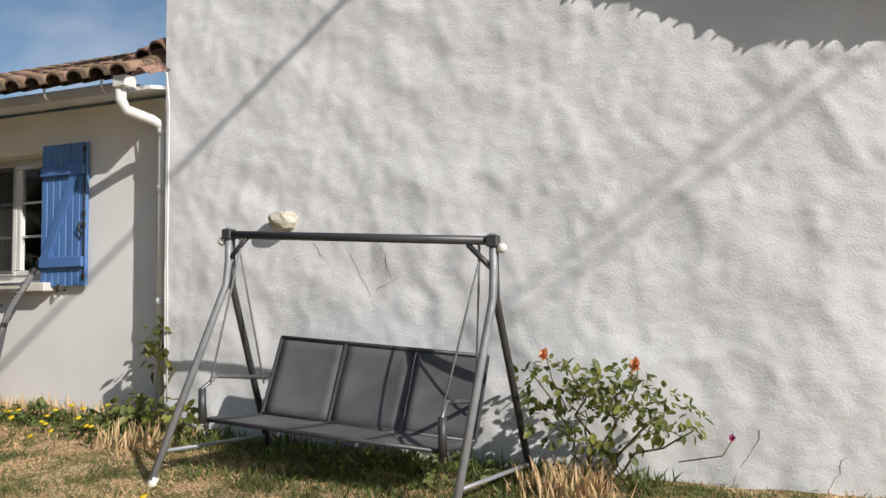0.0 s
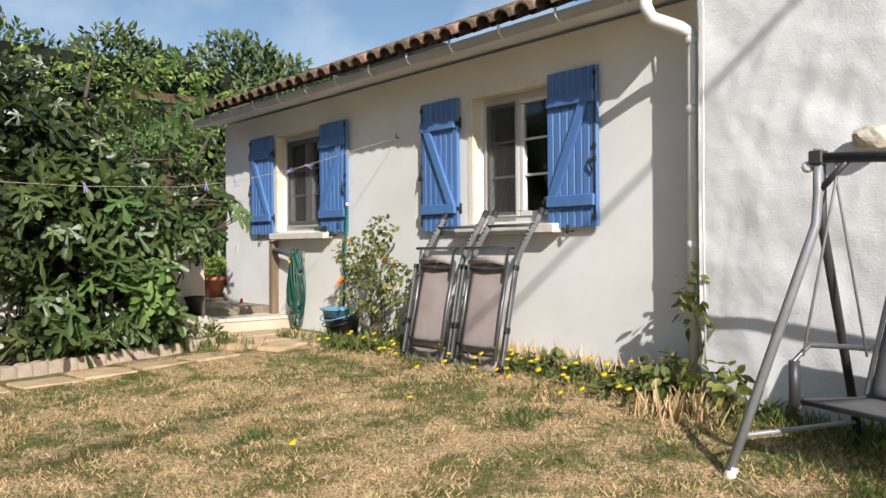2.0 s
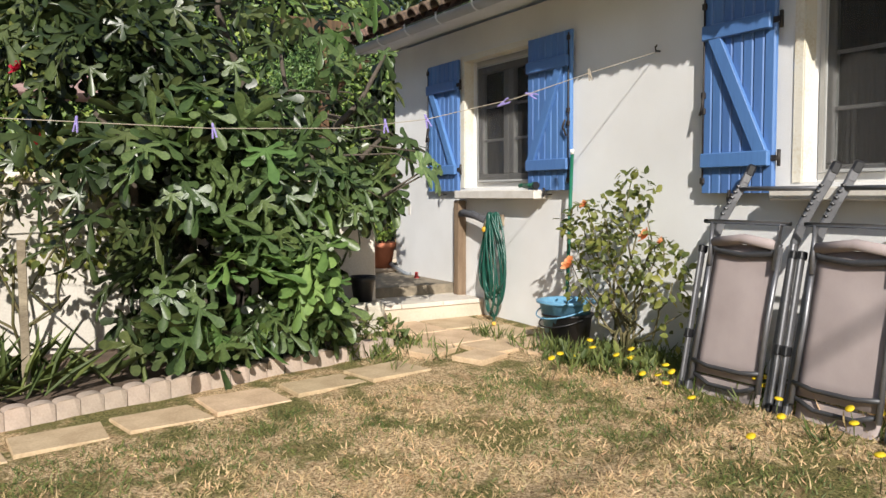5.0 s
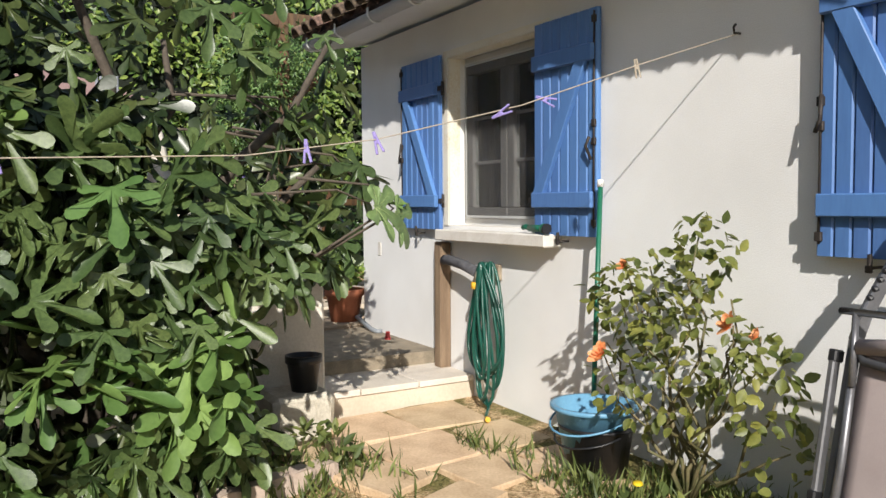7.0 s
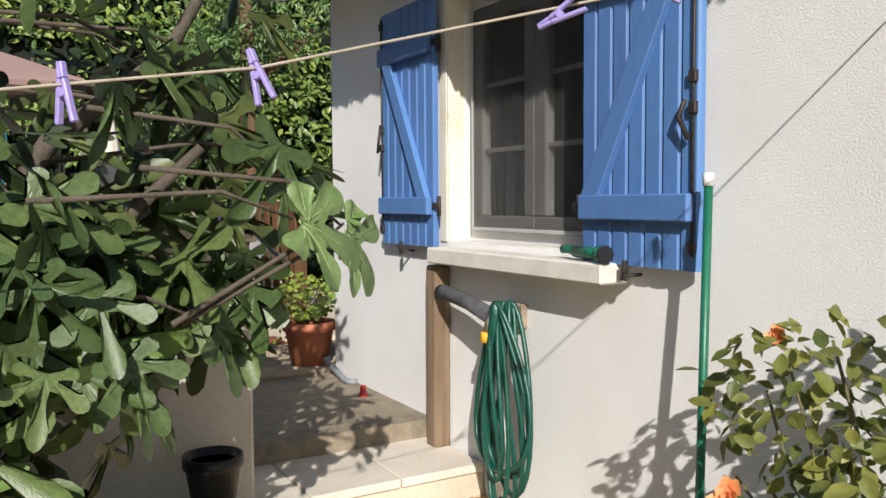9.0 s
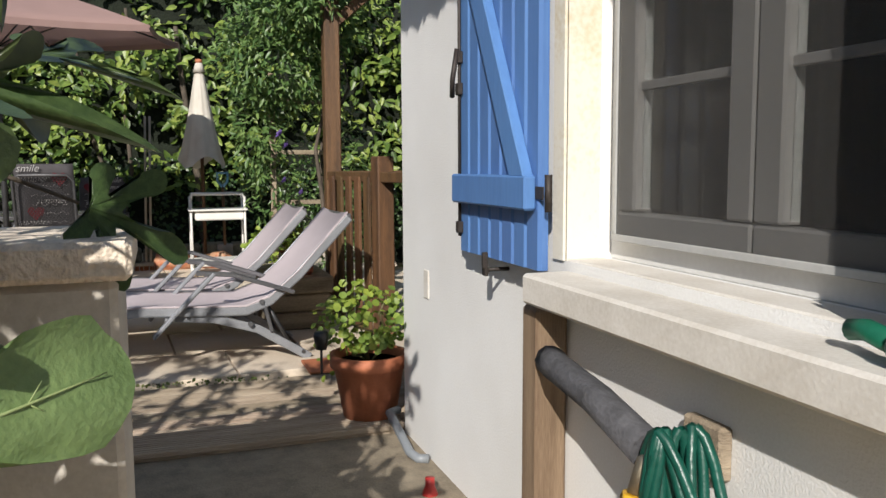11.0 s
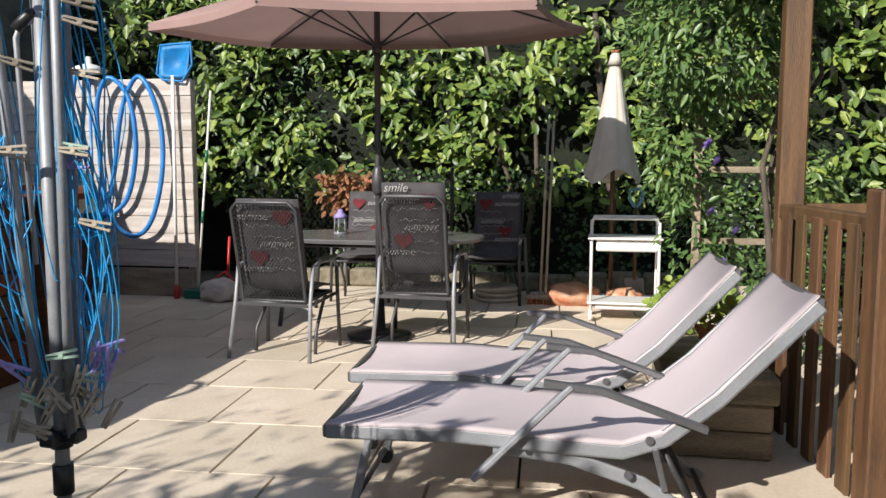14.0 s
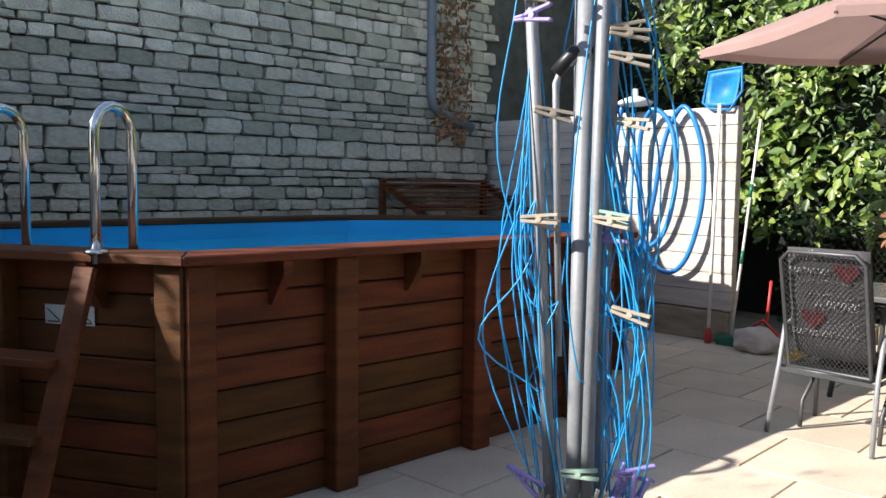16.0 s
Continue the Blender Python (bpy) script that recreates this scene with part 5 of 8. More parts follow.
tube(bm, [(0.05, 0, 0.06), (-0.1, 0.12, 2.05)], 0.012, 8)
h = part("handle", bm, M_WHITEPL, gb)
for z in (0.75, 1.35):
    bm = B()
    u = (z - 0.06) / 1.99
    tube(bm, [(0.05 - 0.15 * u, 0.12 * u, z), (0.05 - 0.15 * (u + 0.06), 0.12 * (u + 0.06), z + 0.12)], 0.015, 8)
    part("grip", bm, M_GREENPL, h, "green grip")
bm = B()
box(bm, 0.0, 0.10, -0.13, 0.13, 0.0, 0.09, bevel=0.01)
part("brush_head", bm, M_GREENPL, gb, "green brush head")
bm = B()
box(bm, -18.3, -18.12, 1.68, 1.95, TZ, TZ + 0.09, bevel=0.02)
tagged(part("yellow_tray", bm, M_YELLOW), "yellow plastic tray on the paving", "tray")

# ---------------------------------------------------------------- two reclined loungers


def sun_lounger(label):
    """A reclined lounger: foot end at y = 0, head towards +y, camera side at x = 0."""
    ob = thing("sun_lounger", (0, 0, 0), label, "sun lounger", "loungers on the terrace")
    w = 0.60
    side = [(0.0, 0.345), (0.5, 0.35), (0.95, 0.325), (1.08, 0.32), (1.22, 0.37), (1.40, 0.52), (1.72, 0.86)]
    for x in (0.0, -w):
        bm = B()
        ribbon(bm, [(x, y, z) for y, z in side], 0.026, 0.055)
        part("side_rail", bm, M_LIGHTSTEEL, ob)
        bm = B()
        pts = [(0.62, 0.31), (0.9, 0.28), (1.15, 0.2), (1.40, 0.04), (1.46, 0.0)]
        ribbon(bm, [(x - 0.02, y, z) for y, z in pts], 0.024, 0.05)
        part("rear_leg", bm, M_LIGHTSTEEL, ob)
        bm = B()
        bar(bm, (x - 0.02, 0.16, 0.33), (x - 0.02, 0.09, 0.03), 0.028, 0.045, 0.005, up=(1, 0, 0))
        leg = part("front_leg", bm, M_LIGHTSTEEL, ob)
        bm = B()
        tube(bm, [(x - 0.045, 0.09, 0.03), (x + 0.005, 0.09, 0.03)], 0.032, 14)
        part("foot_roller", bm, M_BLACKPL, leg, "black plastic foot")
        bm = B()
        bar(bm, (x + 0.03, 0.55, 0.20), (x + 0.03, 0.90, 0.56), 0.024, 0.05, 0.006, up=(1, 0, 0))
        arm = part("arm_post", bm, M_LIGHTSTEEL, ob)
        bm = B()
        ribbon(bm, [(x + 0.03, y, z) for y, z in ((0.80, 0.565), (1.0, 0.545), (1.22, 0.47), (1.36, 0.42))], 0.04, 0.026)
        part("armrest", bm, M_STEEL, arm)
        bm = B()
        bar(bm, (x + 0.0, 1.19, 0.34), (x - 0.01, 1.23, 0.18), 0.022, 0.035, 0.004, up=(1, 0, 0))
        for yz in ((1.17, 0.37), (1.1, 0.24)):
            tube(bm, [(x + 0.012, *yz), (x + 0.024, *yz)], 0.016, 8)
        part("hinge", bm, M_STEEL, ob)
    bm = B()
    prof = [(0.0, 0.365)] + [(y, z + 0.022) for y, z in side[1:-1]] + [(1.71, 0.885)]
    n = 10
    rows = []
    for y, z in prof:
        rows.append([bm.verts.new((0.016 - (w + 0.032) * i / n, y, z + 0.012 - 0.02 * math.sin(math.pi * i / n))) for i in range(n + 1)])
    under = []
    for y, z in prof:
        under.append([bm.verts.new((0.016 - (w + 0.032) * i / n, y, z + 0.004 - 0.02 * math.sin(math.pi * i / n))) for i in range(n + 1)])
    for rws in (rows, under):
        for r1, r2 in zip(rws, rws[1:]):
            for i in range(n):
                bm.faces.new((r1[i], r1[i + 1], r2[i + 1], r2[i])).smooth = True
    for k in range(len(prof) - 1):
        for i in (0, n):
            bm.faces.new((rows[k][i], rows[k + 1][i], under[k + 1][i], under[k][i]))
    for k in (0, len(prof) - 1):
        for i in range(n):
            bm.faces.new((rows[k][i], rows[k][i + 1], under[k][i + 1], under[k][i]))
    part("sling", bm, M_LILAC, ob, "pale mauve-grey mesh sling")
    for y, z in ((0.09, 0.06), (1.42, 0.04), (0.75, 0.30)):
        bm = B()
        tube(bm, [(0, y, z), (-w, y, z)], 0.012, 8)
        part("cross_bar", bm, M_DARKSTEEL, ob)
    for y, z, h in ((0.0, 0.345, 0.05), (1.72, 0.86, 0.045)):
        bm = B()
        bar(bm, (0.01, y, z), (-w - 0.01, y, z), 0.03, h, 0.006)
        part("end_bar", bm, M_STEEL, ob)
    bm = B()
    tube(bm, [(-0.05, 1.2, 0.36), (-0.05, 1.34, 0.1), (-w + 0.05, 1.34, 0.1), (-w + 0.05, 1.2, 0.36)], 0.012, 8)
    part("prop_bar", bm, M_DARKSTEEL, ob)
    return ob


lo = sun_lounger("reclined sun lounger with pale mauve sling beside the deck")
lo.matrix_basis = pose(-13.80, 3.98, TZ, 0, 0, 2.5)
l2 = copy_thing(lo, pose(-14.56, 3.84, TZ, 0, 0, 3.0))
tagged(l2, "reclined sun lounger with pale mauve sling before the table")

# ---------------------------------------------------------------- wooden pool
pool = thing("wooden_pool", (0, 0, TZ), "above-ground pool clad in red-brown boards, blue liner", "swimming pool")
PC = [(-15.95, 1.5), (-12.98, 1.5), (-12.30, 0.35), (-12.30, -0.3), (-12.98, -1.45), (-15.95, -1.45), (-17.46, -0.5), (-17.46, 0.42)]
PH = 1.10
pcx, pcy = -14.45, 0.03
ROWS_P = 8
for i in range(8):
    a, b = Vector((*PC[i], 0)), Vector((*PC[(i + 1) % 8], 0))
    d = (b - a).normalized()
    out = Vector((-d.y, d.x, 0))
    if out.dot(a - Vector((pcx, pcy, 0))) < 0:
        out = -out
    L = (b - a).length
    visible = i in (0, 1, 2, 7)
    for j in range(ROWS_P):
        bm = B()
        z0, z1 = j * PH / ROWS_P + 0.003, (j + 1) * PH / ROWS_P - 0.003
        m = Matrix.Translation(a) @ Matrix((d, -out, Vector((0, 0, 1)))).transposed().to_4x4()
        box(bm, 0.0, L, 0.0, 0.045, z0, z1, m, bevel=0.006 if visible else 0)
        part("plank", bm, M_POOLWOOD, pool)
    # coping board
    bm = B()
    oa, ob_ = [], []
    def off(k, dist):
        p0, p1, p2 = (Vector(PC[(k + q) % 8]) for q in (-1, 0, 1))
        c = Vector((pcx, pcy))
        n1 = Vector((-(p1 - p0).y, (p1 - p0).x)).normalized()
        n2 = Vector((-(p2 - p1).y, (p2 - p1).x)).normalized()
        if n1.dot(p1 - c) < 0:
            n1 = -n1
        if n2.dot(p1 - c) < 0:
            n2 = -n2
        h = (n1 + n2).normalized()
        return p1 + h * dist / h.dot(n1)
    q = [off(i, 0.14), off(i + 1, 0.14), off(i + 1, -0.12), off(i, -0.12)]
    lo_ = [bm.verts.new((p.x, p.y, PH + 0.002)) for p in q]
    hi_ = [bm.verts.new((p.x, p.y, PH + 0.042)) for p in q]
    bm.faces.new(lo_[::-1])
    bm.faces.new(hi_)
    for k in range(4):
        bm.faces.new((lo_[k], lo_[(k + 1) % 4], hi_[(k + 1) % 4], hi_[k]))
    bmesh.ops.bevel(bm, geom=list(bm.edges), offset=0.006, segments=1, affect="EDGES")
    part("coping_board", bm, M_POOLWOOD, pool)
    # posts and coping brackets
    posts = {1: [0.02, 0.9], 2: [0.05, 0.5], 7: [0.05, 0.8]}.get(i, [0.05])
    if i == 0:
        posts = [L - 0.02, L - 0.74, L - 1.64, 0.45]
    for s in posts:
        bm = B()
        m = Matrix.Translation(a) @ Matrix((d, -out, Vector((0, 0, 1)))).transposed().to_4x4()
        box(bm, s - 0.065, s + 0.065, -0.10, -0.002, 0.0, PH, m, bevel=0.008)
        part("post", bm, M_POOLWOOD, pool)
    br_ = {0: [L - 0.40, L - 1.18], 1: [0.4], 7: [0.4]}.get(i, [])
    for s in br_:
        bm = B()
        m = Matrix.Translation(a) @ Matrix((d, -out, Vector((0, 0, 1)))).transposed().to_4x4()
        pr = [(-0.002, PH - 0.001), (-0.13, PH - 0.001), (-0.13, PH - 0.06), (-0.03, PH - 0.2), (-0.002, PH - 0.2)]
        f0 = [bm.verts.new((s - 0.022, y, z)) for y, z in pr]
        f1 = [bm.verts.new((s + 0.022, y, z)) for y, z in pr]
        bm.faces.new(f0)
        bm.faces.new(f1[::-1])
        for k in range(5):
            bm.faces.new((f0[k], f0[(k + 1) % 5], f1[(k + 1) % 5], f1[k]))
        bmesh.ops.transform(bm, matrix=m, verts=bm.verts)
        part("bracket", bm, M_POOLWOOD, pool)
bm = B()
inner = [(pcx + (x - pcx) * 0.955, pcy + (y - pcy) * 0.93) for x, y in PC]
top = [bm.verts.new((x, y, PH + 0.0)) for x, y in inner]
bot = [bm.verts.new((x, y, 0.05)) for x, y in inner]
for i in range(8):
    bm.faces.new((top[i], top[(i + 1) % 8], bot[(i + 1) % 8], bot[i]))
bm.faces.new(bot)
part("liner", bm, M_LINER, pool, "bright blue liner")
M_WATER = mat("pool_water", (0.02, 0.48, 0.78), 0.06, amount=0.12, scale=2, fine=9, bump=0.05, bump_dist=0.02, spec=0.5)
bm = B()
bm.faces.new([bm.verts.new((x, y, PH - 0.12)) for x, y in inner])
part("water", bm, M_WATER, pool, "clear blue water surface")
bm = B()
box(bm, -16.4, -16.05, 1.32, 1.33, PH - 0.12, PH - 0.02)
part("skimmer_plate", bm, M_WHITEPL, pool, "white skimmer plate")

sgn = thing("warning_sign", (-12.69, 1.32, TZ + 0.87), "small white pool safety sign on the boards", "sign")
sgn.matrix_basis = Matrix.Translation((-12.685, 1.02, TZ + 0.86)) @ Matrix.Rotation(radians(-59.4), 4, "Z") @ Matrix.Diagonal((1.4, 1, 1.3, 1))
bm = B()
box(bm, -0.09, 0.09, 0.0, 0.003, -0.032, 0.032)
part("card", bm, M_LABEL, sgn)
bm = B()
for a, b in ((-0.08, -0.035), (-0.02, 0.02), (0.035, 0.08)):
    bar(bm, (a, 0.0045, -0.02), (b, 0.0045, 0.018), 0.004, 0.002, 0)
    box(bm, a, b, 0.003, 0.0045, -0.026, -0.022)
part("pictogram", bm, M_INK, sgn, "dark pictogram strokes")

# wooden pool steps and chrome rails, on the slanted face
ld = thing("pool_ladder", Matrix.Translation((-12.63, 0.975, TZ)) @ Matrix.Rotation(radians(-59.4), 4, "Z"), "brown wooden pool ladder with chrome hand rails", "pool ladder")
for x in (-0.31, 0.25):
    bm = B()
    bar(bm, (x, 0.55, 0.0), (x, 0.16, 1.09), 0.032, 0.095, 0.004, up=(1, 0, 0))
    part("stringer", bm, M_POOLWOOD, ld)
    bm = B()
    tube(bm, [(x - 0.0, 0.1, PH), (x, 0.1, PH + 0.52)] + [(x, 0.1 - 0.115 * (1 - math.cos(a)), PH + 0.52 + 0.115 * math.sin(a)) for a in [math.pi * k / 10 for k in range(1, 10)]] + [(x, -0.13, PH + 0.52), (x, -0.13, PH - 0.1)], 0.021, 12)
    part("hand_rail", bm, M_CHROME, ld, "polished steel hand rail")
    bm = B()
    lathe(bm, [(0.0, PH + 0.043), (0.05, PH + 0.043), (0.045, PH + 0.055), (0.022, PH + 0.06)], 14, (x, 0.1, 0))
    part("rail_flange", bm, M_CHROME, ld)
for z in (0.22, 0.47, 0.74):
    u = z / 1.09
    bm = B()
    y = 0.55 - 0.39 * u
    box(bm, -0.292, 0.232, y - 0.07, y + 0.07, z - 0.016, z + 0.016, bevel=0.004)
    part("tread", bm, M_POOLWOOD, ld)

# slatted lid of the pump box against the stone wall
pb_ = thing("slatted_box", (-17.55, -1.72, TZ), "brown slatted wooden pump cover against the stone wall", "pump cover")
for x in (-0.75, 0.75):
    for ya, yb_, zt in ((-0.3, -0.24, 1.42), (0.3, 0.36, 1.10)):
        bm = B()
        box(bm, x - 0.03, x + 0.03, ya, yb_, 0, zt, bevel=0.004)
        part("leg", bm, M_POOLWOOD, pb_)
    bm = B()
    bar(bm, (x, -0.3, 1.45), (x, 0.4, 1.12), 0.05, 0.06, 0.004)
    part("rafter", bm, M_POOLWOOD, pb_)
for k in range(8):
    bm = B()
    u = (k + 0.5) / 8
    y, z = -0.3 + 0.7 * u, 1.49 - 0.33 * u
    box(bm, -0.8, 0.8, y - 0.036, y + 0.036, z - 0.01, z + 0.012, bevel=0.003)
    part("slat", bm, M_POOLWOOD, pb_)

# ---------------------------------------------------------------- timber fence, net, hose, poles
FX = -18.52
fen = thing("timber_fence", (FX, 0, TZ), "fence panel of silvered horizontal pine boards", "fence")
for k in range(11):
    bm = B()
    z0 = 0.30 + k * 0.171
    box(bm, -0.012 - 0.003 * (k % 2), 0.018 - 0.003 * (k % 2), -2.45, 1.0, z0, z0 + 0.166, bevel=0.004)
    part("board", bm, M_FENCE, fen)
for y in (0.95, -0.7):
    bm = B()
    box(bm, -0.09, -0.02, y - 0.045, y + 0.045, 0.0, 2.17, bevel=0.006)
    part("post", bm, M_FENCE, fen)
bm = B()
box(bm, -0.03, 0.04, -2.45, 0.98, 0.0, 0.28, bevel=0.01)
part("gravel_board", bm, M_SLEEPER, fen, "dark concrete-grey base board")

hz = thing("pool_hose", (FX + 0.07, 0.28, TZ), "ribbed blue pool hose hung in loops on the fence", "hose")


def smooth_path(pts, n=5):
    """Points on a soft curve through the given ones."""
    pts = [Vector(p) for p in pts]
    out = []
    for k in range(len(pts) - 1):
        a, b, c, d = pts[max(k - 1, 0)], pts[k], pts[k + 1], pts[min(k + 2, len(pts) - 1)]
        for q in range(n):
            u = q / n
            out.append(0.5 * (2 * b + (c - a) * u + (2 * a - 5 * b + 4 * c - d) * u * u + (3 * b - a - 3 * c + d) * u ** 3))
    return out + [pts[-1]]


COIL = [(-0.42, 0.06), (-0.38, 0.30), (-0.27, 0.70), (-0.16, 0.98), (-0.07, 1.30), (0.0, 1.70), (0.06, 1.98), (0.21, 2.19), (0.35, 2.05), (0.44, 1.70), (0.455, 1.25), (0.34, 0.80), (0.15, 0.62), (-0.05, 0.70), (-0.17, 1.0), (-0.23, 1.5), (-0.22, 1.95), (-0.09, 2.18), (0.08, 2.05), (0.17, 1.75), (0.165, 1.38), (0.04, 0.98), (-0.18, 0.82), (-0.42, 0.80), (-0.56, 0.98), (-0.57, 1.35), (-0.52, 1.85), (-0.47, 2.25)]
bm = B()
tube(bm, smooth_path([(0.03 + 0.012 * (k % 3) + 0.02 * (9 < k < 20), y, z) for k, (y, z) in enumerate(COIL)]), 0.024, 8)
part("coil", bm, M_BLUEHOSE, hz)
vb = thing("pool_vacuum", (FX + 0.12, 0.0, TZ), "blue pool vacuum pole with a white head", "pool vacuum")
bm = B()
tube(bm, [(0.05, -0.02, 0.02), (-0.05, -0.06, 2.24)], 0.015, 8)
part("pole", bm, M_BLUEHOSE, vb)
bm = B()
lathe(bm, [(0.0, 2.22), (0.16, 2.24), (0.18, 2.27), (0.1, 2.31), (0.03, 2.33), (0.025, 2.40), (0.0, 2.40)], 18, (-0.05, -0.06, 0))
part("head", bm, M_WHITEPL, vb, "white triangular vacuum head")
bm = B()
lathe(bm, [(0.0, 0.0), (0.1, 0.0), (0.1, 0.02), (0.02, 0.03), (0.02, 0.16), (0.0, 0.16)], 14, (0.05, -0.03, 0))
part("foot", bm, M_WHITEPL, vb)
nt = thing("pool_net", (FX + 0.1, 0.86, TZ), "blue pool leaf net on a white pole", "pool net")
bm = B()
tube(bm, [(0.05, 0.0, 0.1), (-0.04, -0.02, 2.2)], 0.017, 10)
part("pole", bm, M_WHITEPL, nt)
bm = B()
lathe(bm, [(0.0, 0.0), (0.03, 0.0), (0.035, 0.06), (0.02, 0.14), (0.0, 0.14)], 10, (0.05, 0, 0))
part("foot", bm, M_RED, nt, "dark red foot")
bm = B()
fr = [(-0.04, -0.12, 2.16), (-0.06, -0.20, 2.22), (-0.08, -0.16, 2.5), (-0.08, 0.16, 2.52), (-0.06, 0.18, 2.3), (-0.04, 0.08, 2.14), (-0.04, -0.12, 2.16)]
tube(bm, fr, 0.012, 8, caps=False)
part("frame", bm, M_BLUENET, nt)
bm = B()
fabric(bm, (-0.04, -0.17, 2.18), (-0.04, 0.13, 2.18), (-0.08, 0.16, 2.51), (-0.08, -0.16, 2.49), 0.08)
part("bag", bm, M_BLUENET, nt, "translucent blue net bag")

bm = B()
tube(bm, [(-17.5, SY + 0.07, 5.9), (-17.5, SY + 0.07, 2.95), (-17.52, SY + 0.08, 2.8), (-17.62, SY + 0.09, 2.72), (-18.1, SY + 0.1, 2.58)], 0.055, 12)
tagged(part("drain_pipe", bm, M_PIPEGREY), "dark grey plastic drain pipe on the stone wall", "drain pipe")

# ---------------------------------------------------------------- folded rotary clothes dryer
DRYER = Matrix.Translation((-12.885, 3.55, TZ + 0.27)) @ Matrix.Diagonal((0.8, 0.8, 0.8, 1))
rd = thing("rotary_dryer", DRYER, "folded rotary clothes dryer with bright blue lines", "clothes dryer")
bm = B()
tube(bm, [(0, 0, -0.33), (0, 0, 2.35)], 0.024, 14)
part("mast", bm, M_LIGHTSTEEL, rd)
bm = B()
lathe(bm, [(0.0, -0.335), (0.07, -0.335), (0.07, -0.30), (0.04, -0.28), (0.04, 0.04), (0.055, 0.04), (0.055, 0.07), (0.028, 0.07)], 14)
part("ground_socket", bm, M_BLACKPL, rd, "black plastic ground socket")
bm = B()
tube(bm, [(0, 0, 0.22), (0, 0, 0.32)], 0.034, 14)
part("lower_collar", bm, M_BLACKPL, rd, "black clamping collar")
bm = B()
tube(bm, [(0, 0, 0.38), (0, 0, 0.44)], 0.036, 14)
box(bm, -0.08, 0.08, -0.03, 0.03, 0.40, 0.44, bevel=0.008)
box(bm, -0.03, 0.03, -0.08, 0.08, 0.40, 0.44, bevel=0.008)
part("collar", bm, M_BLACKPL, rd, "black sliding collar")
dr = random.Random(5)
# arms: folded up beside the mast, leaning outward
SIDE = Vector((-0.59, 0.807, 0))
FRONT = Vector((0.8, 0.6, 0))
# SIDE points to the right as seen from the end of the walk
ARMS = [(-SIDE * 0.055, -SIDE * 0.17), (SIDE * 0.03 + FRONT * 0.04, SIDE * 0.045 + FRONT * 0.06), (SIDE * 0.06 - FRONT * 0.02, SIDE * 0.075 - FRONT * 0.03), (-FRONT * 0.06, -FRONT * 0.09 - SIDE * 0.02)]
for lo_p, hi_p in ARMS:
    bm = B()
    tube(bm, [lo_p + Vector((0, 0, 0.42)), lo_p.lerp(hi_p, 0.5) + Vector((0, 0, 1.45)), hi_p + Vector((0, 0, 2.35))], 0.0165, 10)
    arm = part("arm", bm, M_LIGHTSTEEL, rd)
bm = B()
tube(bm, [-SIDE * 0.05 + Vector((0, 0, 1.0)), -SIDE * 0.075 + Vector((0, 0, 1.72)), -SIDE * 0.06 + Vector((0, 0, 1.76)), Vector((0, 0, 1.79))], 0.009, 8)
part("strut", bm, M_LIGHTSTEEL, rd)
bm = B()
tube(bm, [-SIDE * 0.075 + Vector((0, 0, 1.745)), -SIDE * 0.03 + Vector((0, 0, 1.80)), SIDE * 0.02 + Vector((0, 0, 1.80))], 0.019, 8)
part("strut_joint", bm, M_BLACKPL, rd)
# slack line loops hanging between the arm holes
for k in range(38):
    ai = dr.choice((0, 0, 1, 2, 2, 2, 3))
    a = ARMS[ai]
    z1 = dr.uniform(1.3, 2.3)
    z2 = min(max(z1 + dr.uniform(-0.9, 0.3), 0.95), 2.3)
    zl = dr.uniform(0.46, 0.8) if k % 3 else dr.uniform(0.85, 1.2)

    def on_arm(z):
        return a[0].lerp(a[1], (z - 0.62) / 1.73) + Vector((0, 0, z))
    p0, p1 = on_arm(z1), on_arm(z2)
    lean = (-1 if ai == 0 else 1) * (1 if dr.random() < 0.72 else -0.6)
    sway = SIDE * lean * dr.uniform(0.02, 0.14) + FRONT * dr.uniform(-0.06, 0.07)
    bottom = on_arm(zl) + sway * 0.45
    wob = dr.uniform(0, 6)
    pts = []
    for j in range(13):
        u = j / 12
        q = p0.lerp(bottom, u) + sway * (0.9 * math.sin(math.pi * u ** 1.35) + 0.10 * math.sin(9 * u + wob))
        pts.append(q)
    w2 = dr.uniform(0.012, 0.035)
    pts.append(bottom + (SIDE * w2 + Vector((0, 0, -0.018))))
    e = bottom + SIDE * w2 * 2
    for j in range(11):
        u = j / 10
        pts.append(e.lerp(p1, u) + sway * (0.45 * math.sin(math.pi * u) + 0.10 * math.sin(8 * u + wob)))
    bm = B()
    tube(bm, pts, 0.0026, 5, caps=False)
    part("line", bm, M_BLUELINE, rd)


def peg_mesh(name, material, wing):
    bm = B()
    if wing:
        for s in (-1, 1):
            bar(bm, (-0.02, 0, s * 0.004), (0.045, 0, s * 0.016), 0.012, 0.008, 0.002)
            bar(bm, (-0.02, 0, s * 0.004), (-0.045, 0, s * 0.002), 0.012, 0.007, 0.002)
    else:
        for s in (-1, 1):
            bar(bm, (-0.04, 0, s * 0.004), (0.042, 0, s * 0.009), 0.011, 0.007, 0.001)
    tube(bm, [(0.0, -0.007, 0), (0.0, 0.007, 0)], 0.007, 6)
    return mesh_of(name, bm, material)


